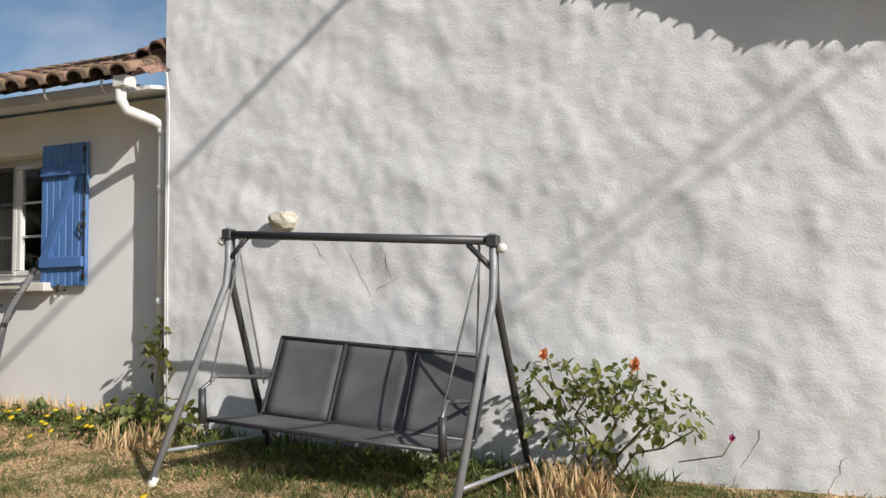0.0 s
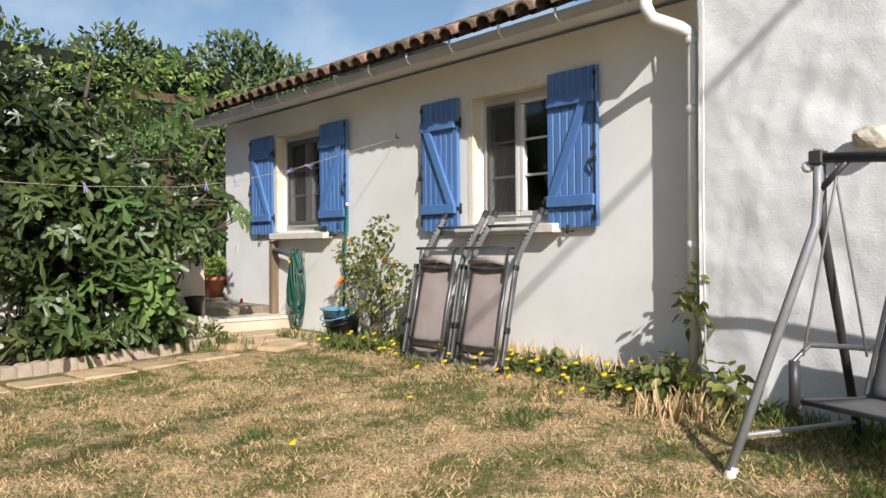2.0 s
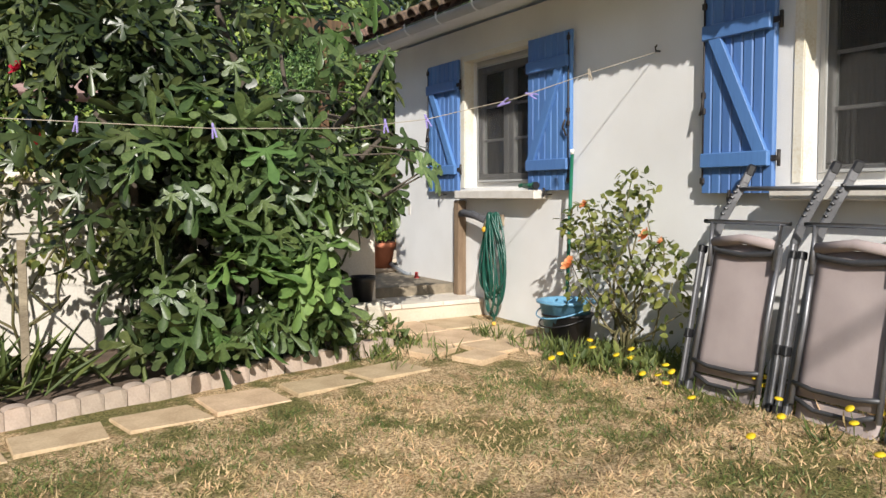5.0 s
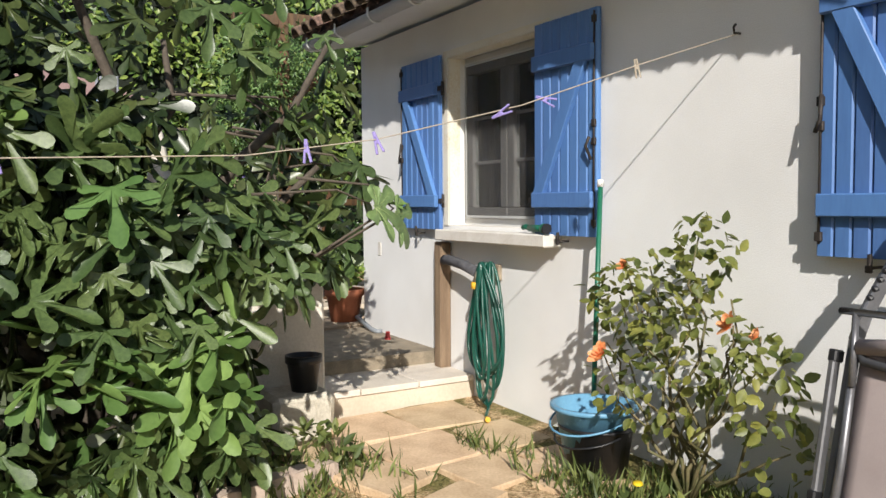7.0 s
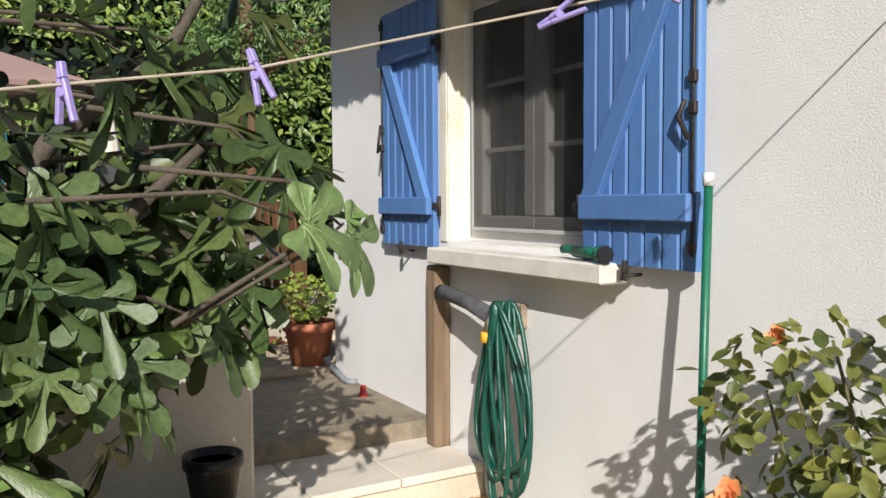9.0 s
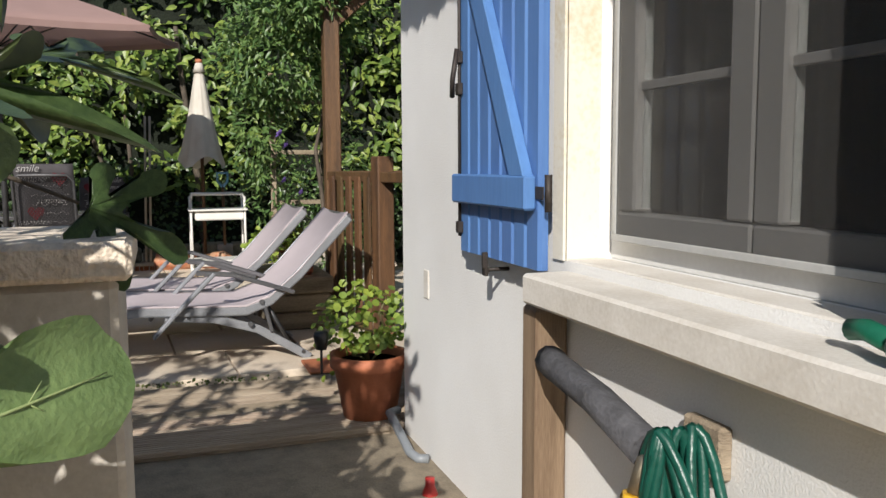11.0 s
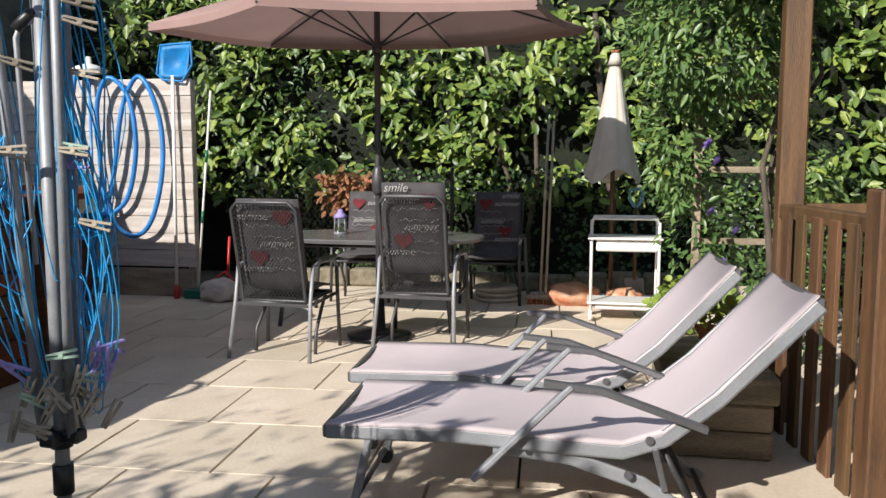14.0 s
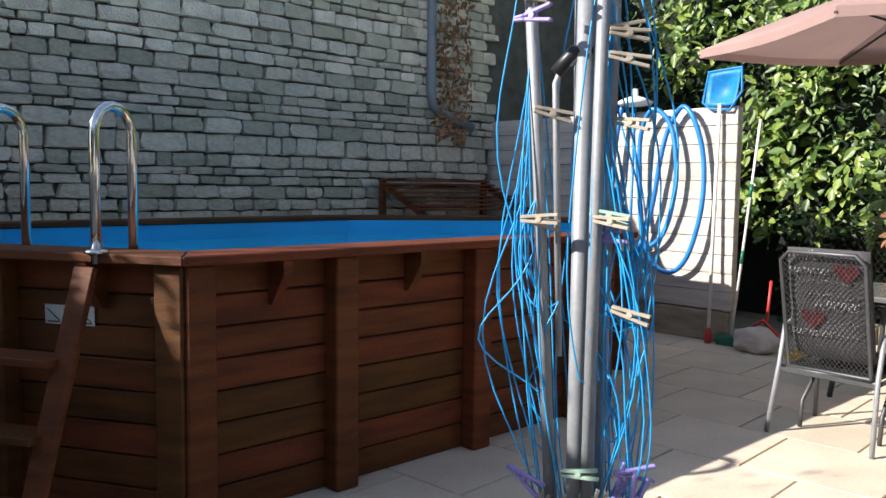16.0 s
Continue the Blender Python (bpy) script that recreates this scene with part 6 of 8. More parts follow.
PEGS = [peg_mesh("peg", M_PEGWOOD, False), peg_mesh("peg", M_PEGLILAC, True), peg_mesh("peg", M_PEGGREEN, False)]
pegs = []
for k in range(34):
    z = dr.uniform(0.46, 0.75) if k < 20 else dr.uniform(0.85, 1.95)
    s = dr.uniform(-0.15, 0.16) if z < 0.9 else dr.choice((-0.14, -0.09, 0.09, 0.13)) + dr.uniform(-0.02, 0.02)
    p = SIDE * s + FRONT * dr.uniform(0.02, 0.11)
    ob = new("clothes_peg", PEGS[dr.choice((0, 0, 0, 1, 2))])
    tilt = dr.uniform(-15, 15) if z > 0.7 else dr.uniform(-80, 80)
    ob.matrix_basis = Matrix.Translation(DRYER @ (p + Vector((0, 0, z)))) @ Matrix.Rotation(math.atan2(SIDE.y, SIDE.x) + dr.uniform(-0.6, 0.6), 4, "Z") @ Matrix.Rotation(radians(tilt), 4, "Y")
    lab = {0: "grey weathered wooden clothes peg on the dryer", 1: "lilac plastic clothes peg on the dryer", 2: "pale green plastic clothes peg on the dryer"}[PEGS.index(ob.data)]
    tagged(ob, lab, "clothes peg", "pegs on the dryer")

# ---------------------------------------------------------------- washing line across the garden
cl = thing("washing_line", (0, 0, 0), "pale washing line from the house wall to the fig", "washing line")
LINE = [(-8.26, 5.61, 2.36), (-8.28, 5.0, 2.17), (-8.42, 4.5, 1.99), (-8.55, 3.9, 1.84), (-8.62, 3.4, 1.77), (-8.75, 2.6, 1.75), (-8.9, 1.4, 1.78), (-9.1, 0.0, 1.86), (-9.3, -1.6, 2.0)]
bm = B()
tube(bm, LINE, 0.0028, 6)
part("cord", bm, M_PEGWOOD, cl)
bm = B()
tube(bm, [(-8.26, 5.62, 2.36), (-8.26, 5.58, 2.36), (-8.26, 5.575, 2.385), (-8.26, 5.59, 2.4)], 0.006, 6)
part("wall_hook", bm, M_IRON, cl)
bm = B()
tube(bm, [(-9.3, -1.6, 0.0), (-9.3, -1.6, 2.1)], 0.03, 10)
part("line_post", bm, M_LIGHTSTEEL, cl)
for i, (u, which, tilt) in enumerate(((1.0, 0, 80), (1.8, 1, 20), (2.15, 1, -25), (3.0, 1, 70), (3.55, 1, 85), (5.0, 1, 80), (5.6, 1, 100))):
    a, b = Vector(LINE[int(u)]), Vector(LINE[int(u) + 1])
    ob = new("clothes_peg", PEGS[which])
    ob.matrix_basis = Matrix.Translation(a.lerp(b, u - int(u)) + Vector((0, 0, -0.012))) @ Matrix.Rotation(radians(35), 4, "Z") @ Matrix.Rotation(radians(tilt), 4, "Y")
    tagged(ob, "clothes peg hanging on the washing line", "clothes peg", "pegs on the washing line")

# ---------------------------------------------------------------- balustrade, pergola post, planters
bl = thing("balustrade", (0, 0, TZ), "brown-stained timber balustrade beside the steps", "balustrade")
PA, PB = Vector((-14.29, 6.03, 0)), Vector((-15.32, 5.90, 0))
bm = B()
box(bm, -0.06, 0.06, -0.06, 0.06, 0, 1.24, Matrix.Translation(PA) @ Matrix.Rotation(radians(10), 4, "Z"), bevel=0.008)
part("newel_post", bm, M_BROWNWOOD, bl)
bm = B()
bar(bm, PA + Vector((-0.05, -0.01, 1.10)), PB + Vector((0, 0, 1.10)), 0.09, 0.07, 0.006)
bar(bm, PA + Vector((0.05, 0.01, 1.10)), PA + Vector((1.4, 0.25, 1.10)), 0.09, 0.07, 0.006)
part("top_rail", bm, M_BROWNWOOD, bl)
for k in range(5):
    p = PA.lerp(PB, (k + 0.85) / 5.6)
    bm = B()
    box(bm, -0.05, 0.05, -0.011, 0.011, 0.0, 1.10, Matrix.Translation(p + Vector((0, -0.05, 0))) @ Matrix.Rotation(math.atan2(PB.y - PA.y, PB.x - PA.x), 4, "Z"), bevel=0.003)
    part("baluster", bm, M_BROWNWOOD, bl)
pg = thing("pergola", (0, 0, TZ), "brown-stained timber pergola overgrown by climbers", "pergola")
bm = B()
box(bm, -0.062, 0.062, -0.062, 0.062, 0, 3.4, Matrix.Translation(PB + Vector((-0.08, 0.02, 0))), bevel=0.008)
part("post", bm, M_BROWNWOOD, pg)
bm = B()
bar(bm, PB + Vector((-0.08, 0.0, 2.25)), PB + Vector((-0.08, 0.75, 2.9)), 0.08, 0.08, 0.006)
part("brace", bm, M_BROWNWOOD, pg)
bm = B()
bar(bm, PB + Vector((-0.1, 0.0, 1.10)), PB + Vector((-0.15, 2.6, 1.10)), 0.09, 0.07, 0.006)
part("rail", bm, M_BROWNWOOD, pg)
bm = B()
bar(bm, PB + Vector((-0.08, -0.6, 3.35)), PB + Vector((-0.08, 3.4, 3.35)), 0.09, 0.16, 0.006)
part("beam", bm, M_BROWNWOOD, pg)
bm = B()
box(bm, -0.05, 0.05, -0.05, 0.05, 0, 3.3, Matrix.Translation((-14.9, 8.4, 0)), bevel=0.006)
part("post", bm, M_BROWNWOOD, pg)
tl = thing("trellis", (-16.37, 5.80, TZ), "pale wooden trellis hidden in the climbers", "trellis")
for y in (-0.22, 0.3):
    bm = B()
    box(bm, -0.015, 0.015, y - 0.025, y + 0.025, 0, 2.0, bevel=0.003)
    part("stile", bm, M_SLEEPER, tl)
for z in (0.4, 0.85, 1.3, 1.75):
    bm = B()
    box(bm, 0.016, 0.034, -0.24, 0.32, z - 0.02, z + 0.02, bevel=0.003)
    part("slat", bm, M_SLEEPER, tl)
wp = thing("sleeper_planter", (-15.15, 5.53, TZ), "low planter of stacked weathered sleepers", "planter")
for k in range(3):
    bm = B()
    ov = 0.02 if k == 2 else 0.0
    box(bm, -0.42 - ov, 0.42 + ov, -0.24 - ov, 0.22 + ov, k * 0.13 + 0.002, (k + 1) * 0.13 - 0.004, bevel=0.012)
    part("sleeper", bm, M_SLEEPER, wp)
bm = B()
box(bm, -0.16, 0.16, -0.09, 0.09, 0.0, 0.13, bevel=0.02)
box(bm, -0.18, 0.18, -0.11, 0.11, 0.13, 0.16, bevel=0.01)
tp = part("plant_trough", bm, M_TERRA)
tp.location = (-14.95, 5.55, TZ + 0.387)
tagged(tp, "small terracotta plant trough on the sleepers", "plant pot")
bm = B()
for k in range(2):
    box(bm, -0.3, 0.3, -0.22, 0.22, k * 0.16, k * 0.16 + 0.155, bevel=0.02)
sp = part("stone_planter", bm, M_SLEEPER)
sp.location = (-15.92, 5.54, TZ)
tagged(sp, "weathered square planter beside the lounger", "planter")


def flower_pot(place, r, h, mat_, label):
    ob = thing("flower_pot", place, label, "plant pot")
    bm = B()
    lathe(bm, [(0.0, 0.0), (r * 0.68, 0.0), (r * 0.9, h * 0.78), (r, h * 0.8), (r, h), (r * 0.9, h), (r * 0.85, h * 0.85), (0.0, h * 0.84)], 28)
    part("pot", bm, mat_, ob)
    bm = B()
    lathe(bm, [(0.0, h * 0.86), (r * 0.86, h * 0.86)], 20)
    part("soil", bm, M_SOIL, ob)
    return ob


bm = B()
box(bm, -13.74, -13.44, 5.36, 5.62, TZ + 0.002, TZ + 0.02, bevel=0.004)
tagged(part("floor_tile", bm, M_TERRA), "loose orange terracotta tile lying on the paving", "tile")
flower_pot((-12.62, 5.50, TZ), 0.185, 0.30, M_TERRA, "terracotta pot with yellow-green geranium on the deck")
flower_pot((-10.40, 4.27, 0.44), 0.115, 0.22, M_BLACKPL, "empty black plastic pot on the wall foot")
bm = B()
box(bm, -10.60, -10.25, 4.02, 4.42, 0.05, 0.44, bevel=0.03)
for v in bm.verts:
    v.co += Vector((0.02, 0.02, 0.0)) * noise.noise(v.co * 8)
tagged(part("stone_block", bm, M_ROUGHSTONE), "rough stone block at the foot of the wall", "stone")
sol = thing("solar_light", (-12.50, 5.25, TZ), "small black solar light in the flower pot", "solar light")
bm = B()
tube(bm, [(0, 0, 0.25), (0, 0, 0.36)], 0.006, 6)
lathe(bm, [(0.0, 0.36), (0.025, 0.36), (0.035, 0.42), (0.03, 0.44), (0.0, 0.44)], 14)
part("lamp_head", bm, M_BLACKPL, sol)

# ---------------------------------------------------------------- steps, deck and kerb
stp = thing("entry_step", (0, 0, 0), "low step of pale slabs between wall and house", "step", kind="structure")
bm = B()
box(bm, -12.42, -10.56, 4.28, 5.61, 0.0, 0.315)
part("step_base", bm, M_SLAB, stp)
yy = [4.26, 4.72, 5.16, 5.61]
xx = [-10.54, -11.16, -11.79, -12.42]
for a, b in zip(xx, xx[1:]):
    for c, d in zip(yy, yy[1:]):
        bm = B()
        box(bm, b + 0.004, a - 0.004, c + 0.004, d - 0.004, 0.316, 0.358, bevel=0.005)
        part("slab", bm, M_SLABGREY, stp)
deck = thing("deck_step", (0, 0, 0), "weathered grooved deck boards leading to the terrace", "deck", kind="structure")
bm = B()
box(bm, -12.475, -12.44, 4.2, 5.6, 0.36, 0.468)
box(bm, -13.44, -12.48, 4.2, 5.9, 0.46, 0.468)
part("riser", bm, M_DECK, deck)
for k in range(7):
    bm = B()
    x0 = -12.42 - 0.146 * (k + 1)
    y1 = 5.612 if x0 + 0.14 > -12.44 else 5.92
    box(bm, x0 + 0.003, x0 + 0.142, 3.2, y1, 0.47, 0.498, bevel=0.004)
    for g in range(5):
        gx = x0 + 0.02 + g * 0.025
        box(bm, gx, gx + 0.012, 3.2, y1, 0.498, 0.5015)
    part("deck_board", bm, M_DECK, deck)

# scalloped kerb of the flower bed
kb = thing("bed_kerb", (0, 0, 0), "scalloped pinkish concrete edging of the flower bed", "kerb", kind="structure")
bm = B()
n = 8
prof = [(-0.065, 0.0)] + [(0.065 * math.cos(math.pi - math.pi * i / n), 0.125 + 0.022 * math.sin(math.pi * i / n)) for i in range(n + 1)] + [(0.065, 0.0)]
fa = [bm.verts.new((-0.045, y, z)) for y, z in prof]
fb = [bm.verts.new((0.045 + 0.015 * (1 - (y / 0.065) ** 2), y, z)) for y, z in prof]
bm.faces.new(fa[::-1])
bm.faces.new(fb)
for i in range(len(prof)):
    j = (i + 1) % len(prof)
    bm.faces.new((fa[i], fa[j], fb[j], fb[i]))
KERB = mesh_of("kerb_piece", bm, M_KERB)
for k in range(40):
    y = -1.1 + 0.1318 * k
    x = -8.70 - (y + 0.3) * 0.19
    z = ground_z(x, y)
    piece("kerb_piece", KERB, kb, Matrix.Translation((x, y, max(z, 0.02) - 0.03 + rng.uniform(-0.006, 0.006))) @ Matrix.Rotation(radians(10.5 + rng.uniform(-2, 2)), 4, "Z"))
bv, bf = [], []
for i in range(31):
    y = -2.0 + 6.3 * i / 30
    xk = -8.72 - (y + 0.3) * 0.19
    for j in range(9):
        x = xk + (-10.63 - xk) * j / 8
        bv.append((x, y, 0.10 + 0.10 * j / 8 + 0.03 * noise.noise((x * 4, y * 4, 2))))
for i in range(30):
    for j in range(8):
        bf.append((i * 9 + j, i * 9 + j + 1, (i + 1) * 9 + j + 1, (i + 1) * 9 + j))
tagged(sheet("flower_bed", bv, bf, M_SOIL, smooth=True), "dry soil of the flower bed under the fig", "soil", kind="structure")

# stepping path along the kerb and irregular slabs by the step
pth = thing("garden_path", (0, 0, 0), "line of flat sandstone slabs set in the lawn", "path", kind="structure")
r = random.Random(21)


def slab_piece(cx, cy, w, d, rot, z, mat_=None, thick=0.05, cut=0.06):
    bm = B()
    cs = []
    for sx, sy in ((-1, -1), (1, -1), (1, 1), (-1, 1)):
        cs.append((sx * w / 2 + r.uniform(-cut, cut) * 0.5, sy * d / 2 + r.uniform(-cut, cut) * 0.5))
    top = [bm.verts.new((x * 0.985, y * 0.985, 0)) for x, y in cs]
    mid = [bm.verts.new((x, y, -0.008)) for x, y in cs]
    low = [bm.verts.new((x, y, -thick)) for x, y in cs]
    bm.faces.new(top)
    for a, b in ((top, mid), (mid, low)):
        for i in range(4):
            bm.faces.new((a[i], b[i], b[(i + 1) % 4], a[(i + 1) % 4]))
    ob = part("slab", bm, mat_ or M_PATHSLAB, pth)
    ob.matrix_basis = pose(cx, cy, z, r.uniform(-0.6, 0.6), r.uniform(-0.6, 0.6), rot)


for k in range(11):
    y = -1.4 + 0.52 * k
    x = -8.35 - (y + 0.3) * 0.155
    slab_piece(x, y, 0.36 + r.uniform(-0.03, 0.03), 0.49, 9 + r.uniform(-3, 3), ground_z(x, y) + 0.012)
for cx, cy, w, d, rot in ((-10.22, 4.62, 0.56, 0.5, 4), (-10.24, 5.14, 0.58, 0.48, -3), (-9.64, 4.72, 0.54, 0.56, 8), (-9.66, 5.24, 0.5, 0.42, 2), (-9.16, 4.86, 0.42, 0.46, 12), (-9.1, 5.28, 0.44, 0.34, -5), (-9.36, 4.3, 0.4, 0.36, 20), (-9.95, 4.2, 0.4, 0.34, -8), (-8.72, 5.1, 0.34, 0.36, 10), (-8.9, 4.5, 0.3, 0.3, 25)):
    slab_piece(cx, cy, w, d, rot, 0.202, cut=0.05)

# ---------------------------------------------------------------- terrace slabs
PAV = 0.665
bm = B()
h = PAV / 2 - 0.005
vs0 = [(-h, -h), (h, -h), (h, h), (-h, h)]
top = [bm.verts.new((x * 0.994, y * 0.994, 0.0)) for x, y in vs0]
mid = [bm.verts.new((x, y, -0.006)) for x, y in vs0]
low = [bm.verts.new((x, y, -0.045)) for x, y in vs0]
bm.faces.new(top)
for a, b in ((top, mid), (mid, low)):
    for i in range(4):
        bm.faces.new((a[i], b[i], b[(i + 1) % 4], a[(i + 1) % 4]))
SLABM = mesh_of("paving_slab", bm, M_SLAB)
terr = thing("terrace_paving", (0, 0, 0), "terrace paved with pale sandstone slabs", "paving", kind="structure")
for i in range(11):
    for j in range(-4, 12):
        u, v = -13.83 - PAV * i, 2.64 + PAV * (j - 2) + (PAV / 2 if i % 2 else 0)
        x, y = u - (v - 3.5) * 0.06, v
        if -20.6 < x < -13.7 and 1.2 < y < 7.2 or (-19.2 < x < -12.9 and -1 < y <= 1.6 and not (-16.8 < x < -12.3 and y < 1.2)):
            piece("slab", SLABM, terr, Matrix.Translation((x, y, TZ + rng.uniform(-0.0015, 0.0015))) @ Matrix.Rotation(radians(3.4), 4, "Z"))
for i in range(4):
    for j in range(7):
        x, y = -11.3 - PAV * i, 3.9 - PAV * j
        if x > -13.2 and not (x < -12.3 and y < 1.2) and y > 0.6:
            piece("slab", SLABM, terr, Matrix.Translation((x, min(y, 3.85), TZ - 0.004)))

# ---------------------------------------------------------------- stones of the old wall
STONES = []
sr = random.Random(17)
for k in range(10):
    bm = B()
    box(bm, -0.5, 0.5, -0.5, 0.5, -0.5, 0.5)
    bmesh.ops.subdivide_edges(bm, edges=list(bm.edges), cuts=1, use_grid_fill=True)
    for v in bm.verts:
        d = noise.noise(v.co * 2.3 + Vector((k * 7.1, 0, 0)))
        n_out = sum(abs(c) > 0.49 for c in v.co)
        v.co *= {1: 1.04, 2: 0.97, 3: 0.90}.get(n_out, 1)
        v.co += Vector((sr.uniform(-0.05, 0.05), 0.08 * d, sr.uniform(-0.06, 0.06)))
    bm.faces.ensure_lookup_table()
    for f in [f for f in bm.faces if f.normal.y < -0.9]:
        bm.faces.remove(f)
    STONES.append(mesh_of("stone", bm, M_STONE))
swl = bpy.data.objects["wall_stone"]
count = 0
rest = []
z = 0.9
while z < 6.7:
    hrow = sr.choice((0.075, 0.095, 0.11, 0.13, 0.17)) + sr.uniform(-0.01, 0.01)
    x = -13.0 + sr.uniform(-0.2, 0.2) + 1.0
    while x > -18.4:
        w = sr.uniform(0.12, 0.34) * (1.2 if hrow > 0.12 else 1)
        m = Matrix.Translation((x - w / 2, SY - 0.01 + sr.uniform(-0.012, 0.02), z + hrow / 2 + 0.012 * noise.noise((x, z * 2, 0)))) @ Matrix.Rotation(radians(sr.uniform(-3, 3)), 4, "Y") @ Matrix.Diagonal((w - 0.012, 0.10, hrow - 0.010 + sr.uniform(-0.01, 0.006), 1))
        if z + hrow > stone_top(x):
            pass
        elif z > 1.45 and x < -13.0 and z < 3.4 and count < 300:
            o = piece("stone", sr.choice(STONES), swl, m)
            count += 1
        else:
            rest.append((sr.choice(STONES), m))
        x -= w
    z += hrow
vv, ff = [], []
for me, m in rest:
    o = len(vv)
    vv += [tuple(m @ v.co) for v in me.vertices]
    ff += [tuple(o + i for i in p.vertices) for p in me.polygons]
M_STONE2 = mat("grey_rubble_stone_far", (0.80, 0.72, 0.57), 0.9, dark=(0.52, 0.46, 0.36), scale=7, fine=60, bump=0.8, bump_dist=0.02, random_tint=0.28, island=True)
st2 = sheet("stone_courses", vv, ff, M_STONE2, swl)
tagged(st2, "grey rubble stone courses", kind="stuff")
# canal tiles of the roof
cnt = 0
for i in range(35):
    for j in range(8):
        x = XL - 0.1 + (XR + 0.0 - XL + 0.05) * (i + 0.5) / 35
        y = 5.0 + 0.36 * j + rng.uniform(-0.012, 0.012)
        piece("roof_tile", TILE_MESH, ROOF, Matrix.Translation((x + rng.uniform(-0.008, 0.008), y, 3.035 + SL * (y - 5.06) + 0.012)) @ Matrix.Rotation(math.atan(SL) + rng.uniform(-0.01, 0.01), 4, "X") @ Matrix.Rotation(rng.uniform(-0.03, 0.03), 4, "Z"))
for i in range(4):
    x = -4.62 - 0.17 * i
    piece("roof_tile", TILE_MESH, ROOF, Matrix.Translation((x, 5.36 + 0.03 * i, 3.30 - 0.035 * i)) @ Matrix.Rotation(0.5, 4, "X") @ Matrix.Rotation(rng.uniform(-0.08, 0.08), 4, "Z"))
for i in range(50):
    x = -4.7 + 0.215 * i
    sv = math.atan2(verge_z(x + 0.1) - verge_z(x - 0.1), 0.2)
    piece("verge_tile", TILE_MESH, ROOF2, Matrix.Translation((x, 4.935 - rng.uniform(0, 0.03), verge_z(x) + rng.uniform(-0.02, 0.01))) @ Matrix.Rotation(-sv + rng.uniform(-0.1, 0.1), 4, "Y"))

# ---------------------------------------------------------------- plants


def leaf_mat(name, color, dark, rough=0.45, trans=0.25, tint=0.35, spec=0.5):
    return mat(name, color, rough, dark=dark, scale=6, fine=40, bump=0.15, bump_dist=0.004, random_tint=tint, island=True, trans=trans, spec=spec)


# Inner fig leaves: green darkened so the crown's shade is in the colour.
M_FIGSHADE = leaf_mat("fig_leaf_shade", (0.062, 0.088, 0.028), (0.022, 0.036, 0.012), 0.36, 0.05, 0.5)
M_FIGYOUNG = leaf_mat("young_fig_leaf", (0.175, 0.285, 0.08), (0.10, 0.18, 0.045), 0.5, 0.25, 0.25)
M_LAUREL = leaf_mat("laurel_leaf", (0.20, 0.29, 0.06), (0.085, 0.14, 0.03), 0.42, 0.22, 0.5)
M_JASMINE = leaf_mat("jasmine_leaf", (0.16, 0.27, 0.08), (0.075, 0.135, 0.04), 0.4, 0.25, 0.35)
M_IVY = leaf_mat("ivy_leaf", (0.06, 0.12, 0.03), (0.03, 0.06, 0.02), 0.4, 0.2, 0.4)
M_ROSELEAF = leaf_mat("rose_leaf", (0.25, 0.27, 0.065), (0.10, 0.125, 0.032), 0.45, 0.4, 0.45)
M_GERAN = leaf_mat("geranium_leaf", (0.28, 0.36, 0.06), (0.16, 0.25, 0.04), 0.5, 0.3, 0.3)
M_GRASS = leaf_mat("green_grass", (0.16, 0.20, 0.055), (0.09, 0.12, 0.03), 0.6, 0.3, 0.4)
M_STRAW = leaf_mat("dry_grass", (0.78, 0.59, 0.33), (0.46, 0.32, 0.16), 0.8, 0.25, 0.35)
M_BARK = mat("grey_brown_bark", (0.115, 0.092, 0.068), 0.85, amount=0.5, scale=14, fine=70, bump=0.5)
M_STEM = mat("woody_rose_stem", (0.16, 0.12, 0.06), 0.7, dark=(0.08, 0.09, 0.03), scale=12, bump=0.2)
# Near-black slab colour that paints the shade deep inside the hedges.
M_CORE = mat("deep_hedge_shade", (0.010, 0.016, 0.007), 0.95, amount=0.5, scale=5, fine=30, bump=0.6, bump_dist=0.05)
M_ORANGEFL = mat("orange_rose_petal", (0.90, 0.34, 0.11), 0.55, dark=(0.85, 0.48, 0.26), scale=20, trans=0.3, bump=0.05)
M_REDFL = mat("red_rose_petal", (0.62, 0.02, 0.06), 0.55, amount=0.4, scale=20, trans=0.25, bump=0.05)
M_PINKFL = mat("pink_rose_petal", (0.62, 0.12, 0.3), 0.55, amount=0.4, scale=20, trans=0.25)
M_YELLOWFL = mat("yellow_dandelion", (0.85, 0.62, 0.02), 0.6, amount=0.2, scale=30, trans=0.2)
M_PURPLEFL = mat("purple_clematis_petal", (0.22, 0.14, 0.45), 0.55, amount=0.3, scale=20, trans=0.25)
M_DEADLEAF = leaf_mat("dead_brown_leaf", (0.40, 0.19, 0.08), (0.22, 0.10, 0.045), 0.7, 0.25, 0.35)
NR = np.random.RandomState(4)


def fan_leaf(outline, fold=0.12, curl=0.1):
    """A leaf as a fan round its stalk end: x along the leaf, y across; folded up along the midrib, drooping at the tip."""
    pts = [(0.0, 0.0)] + list(outline)
    v = np.array([(x, y, fold * abs(y) - curl * x * x) for x, y in pts])
    f = [(0, i, i + 1) for i in range(1, len(outline))]
    return v, np.array(f)


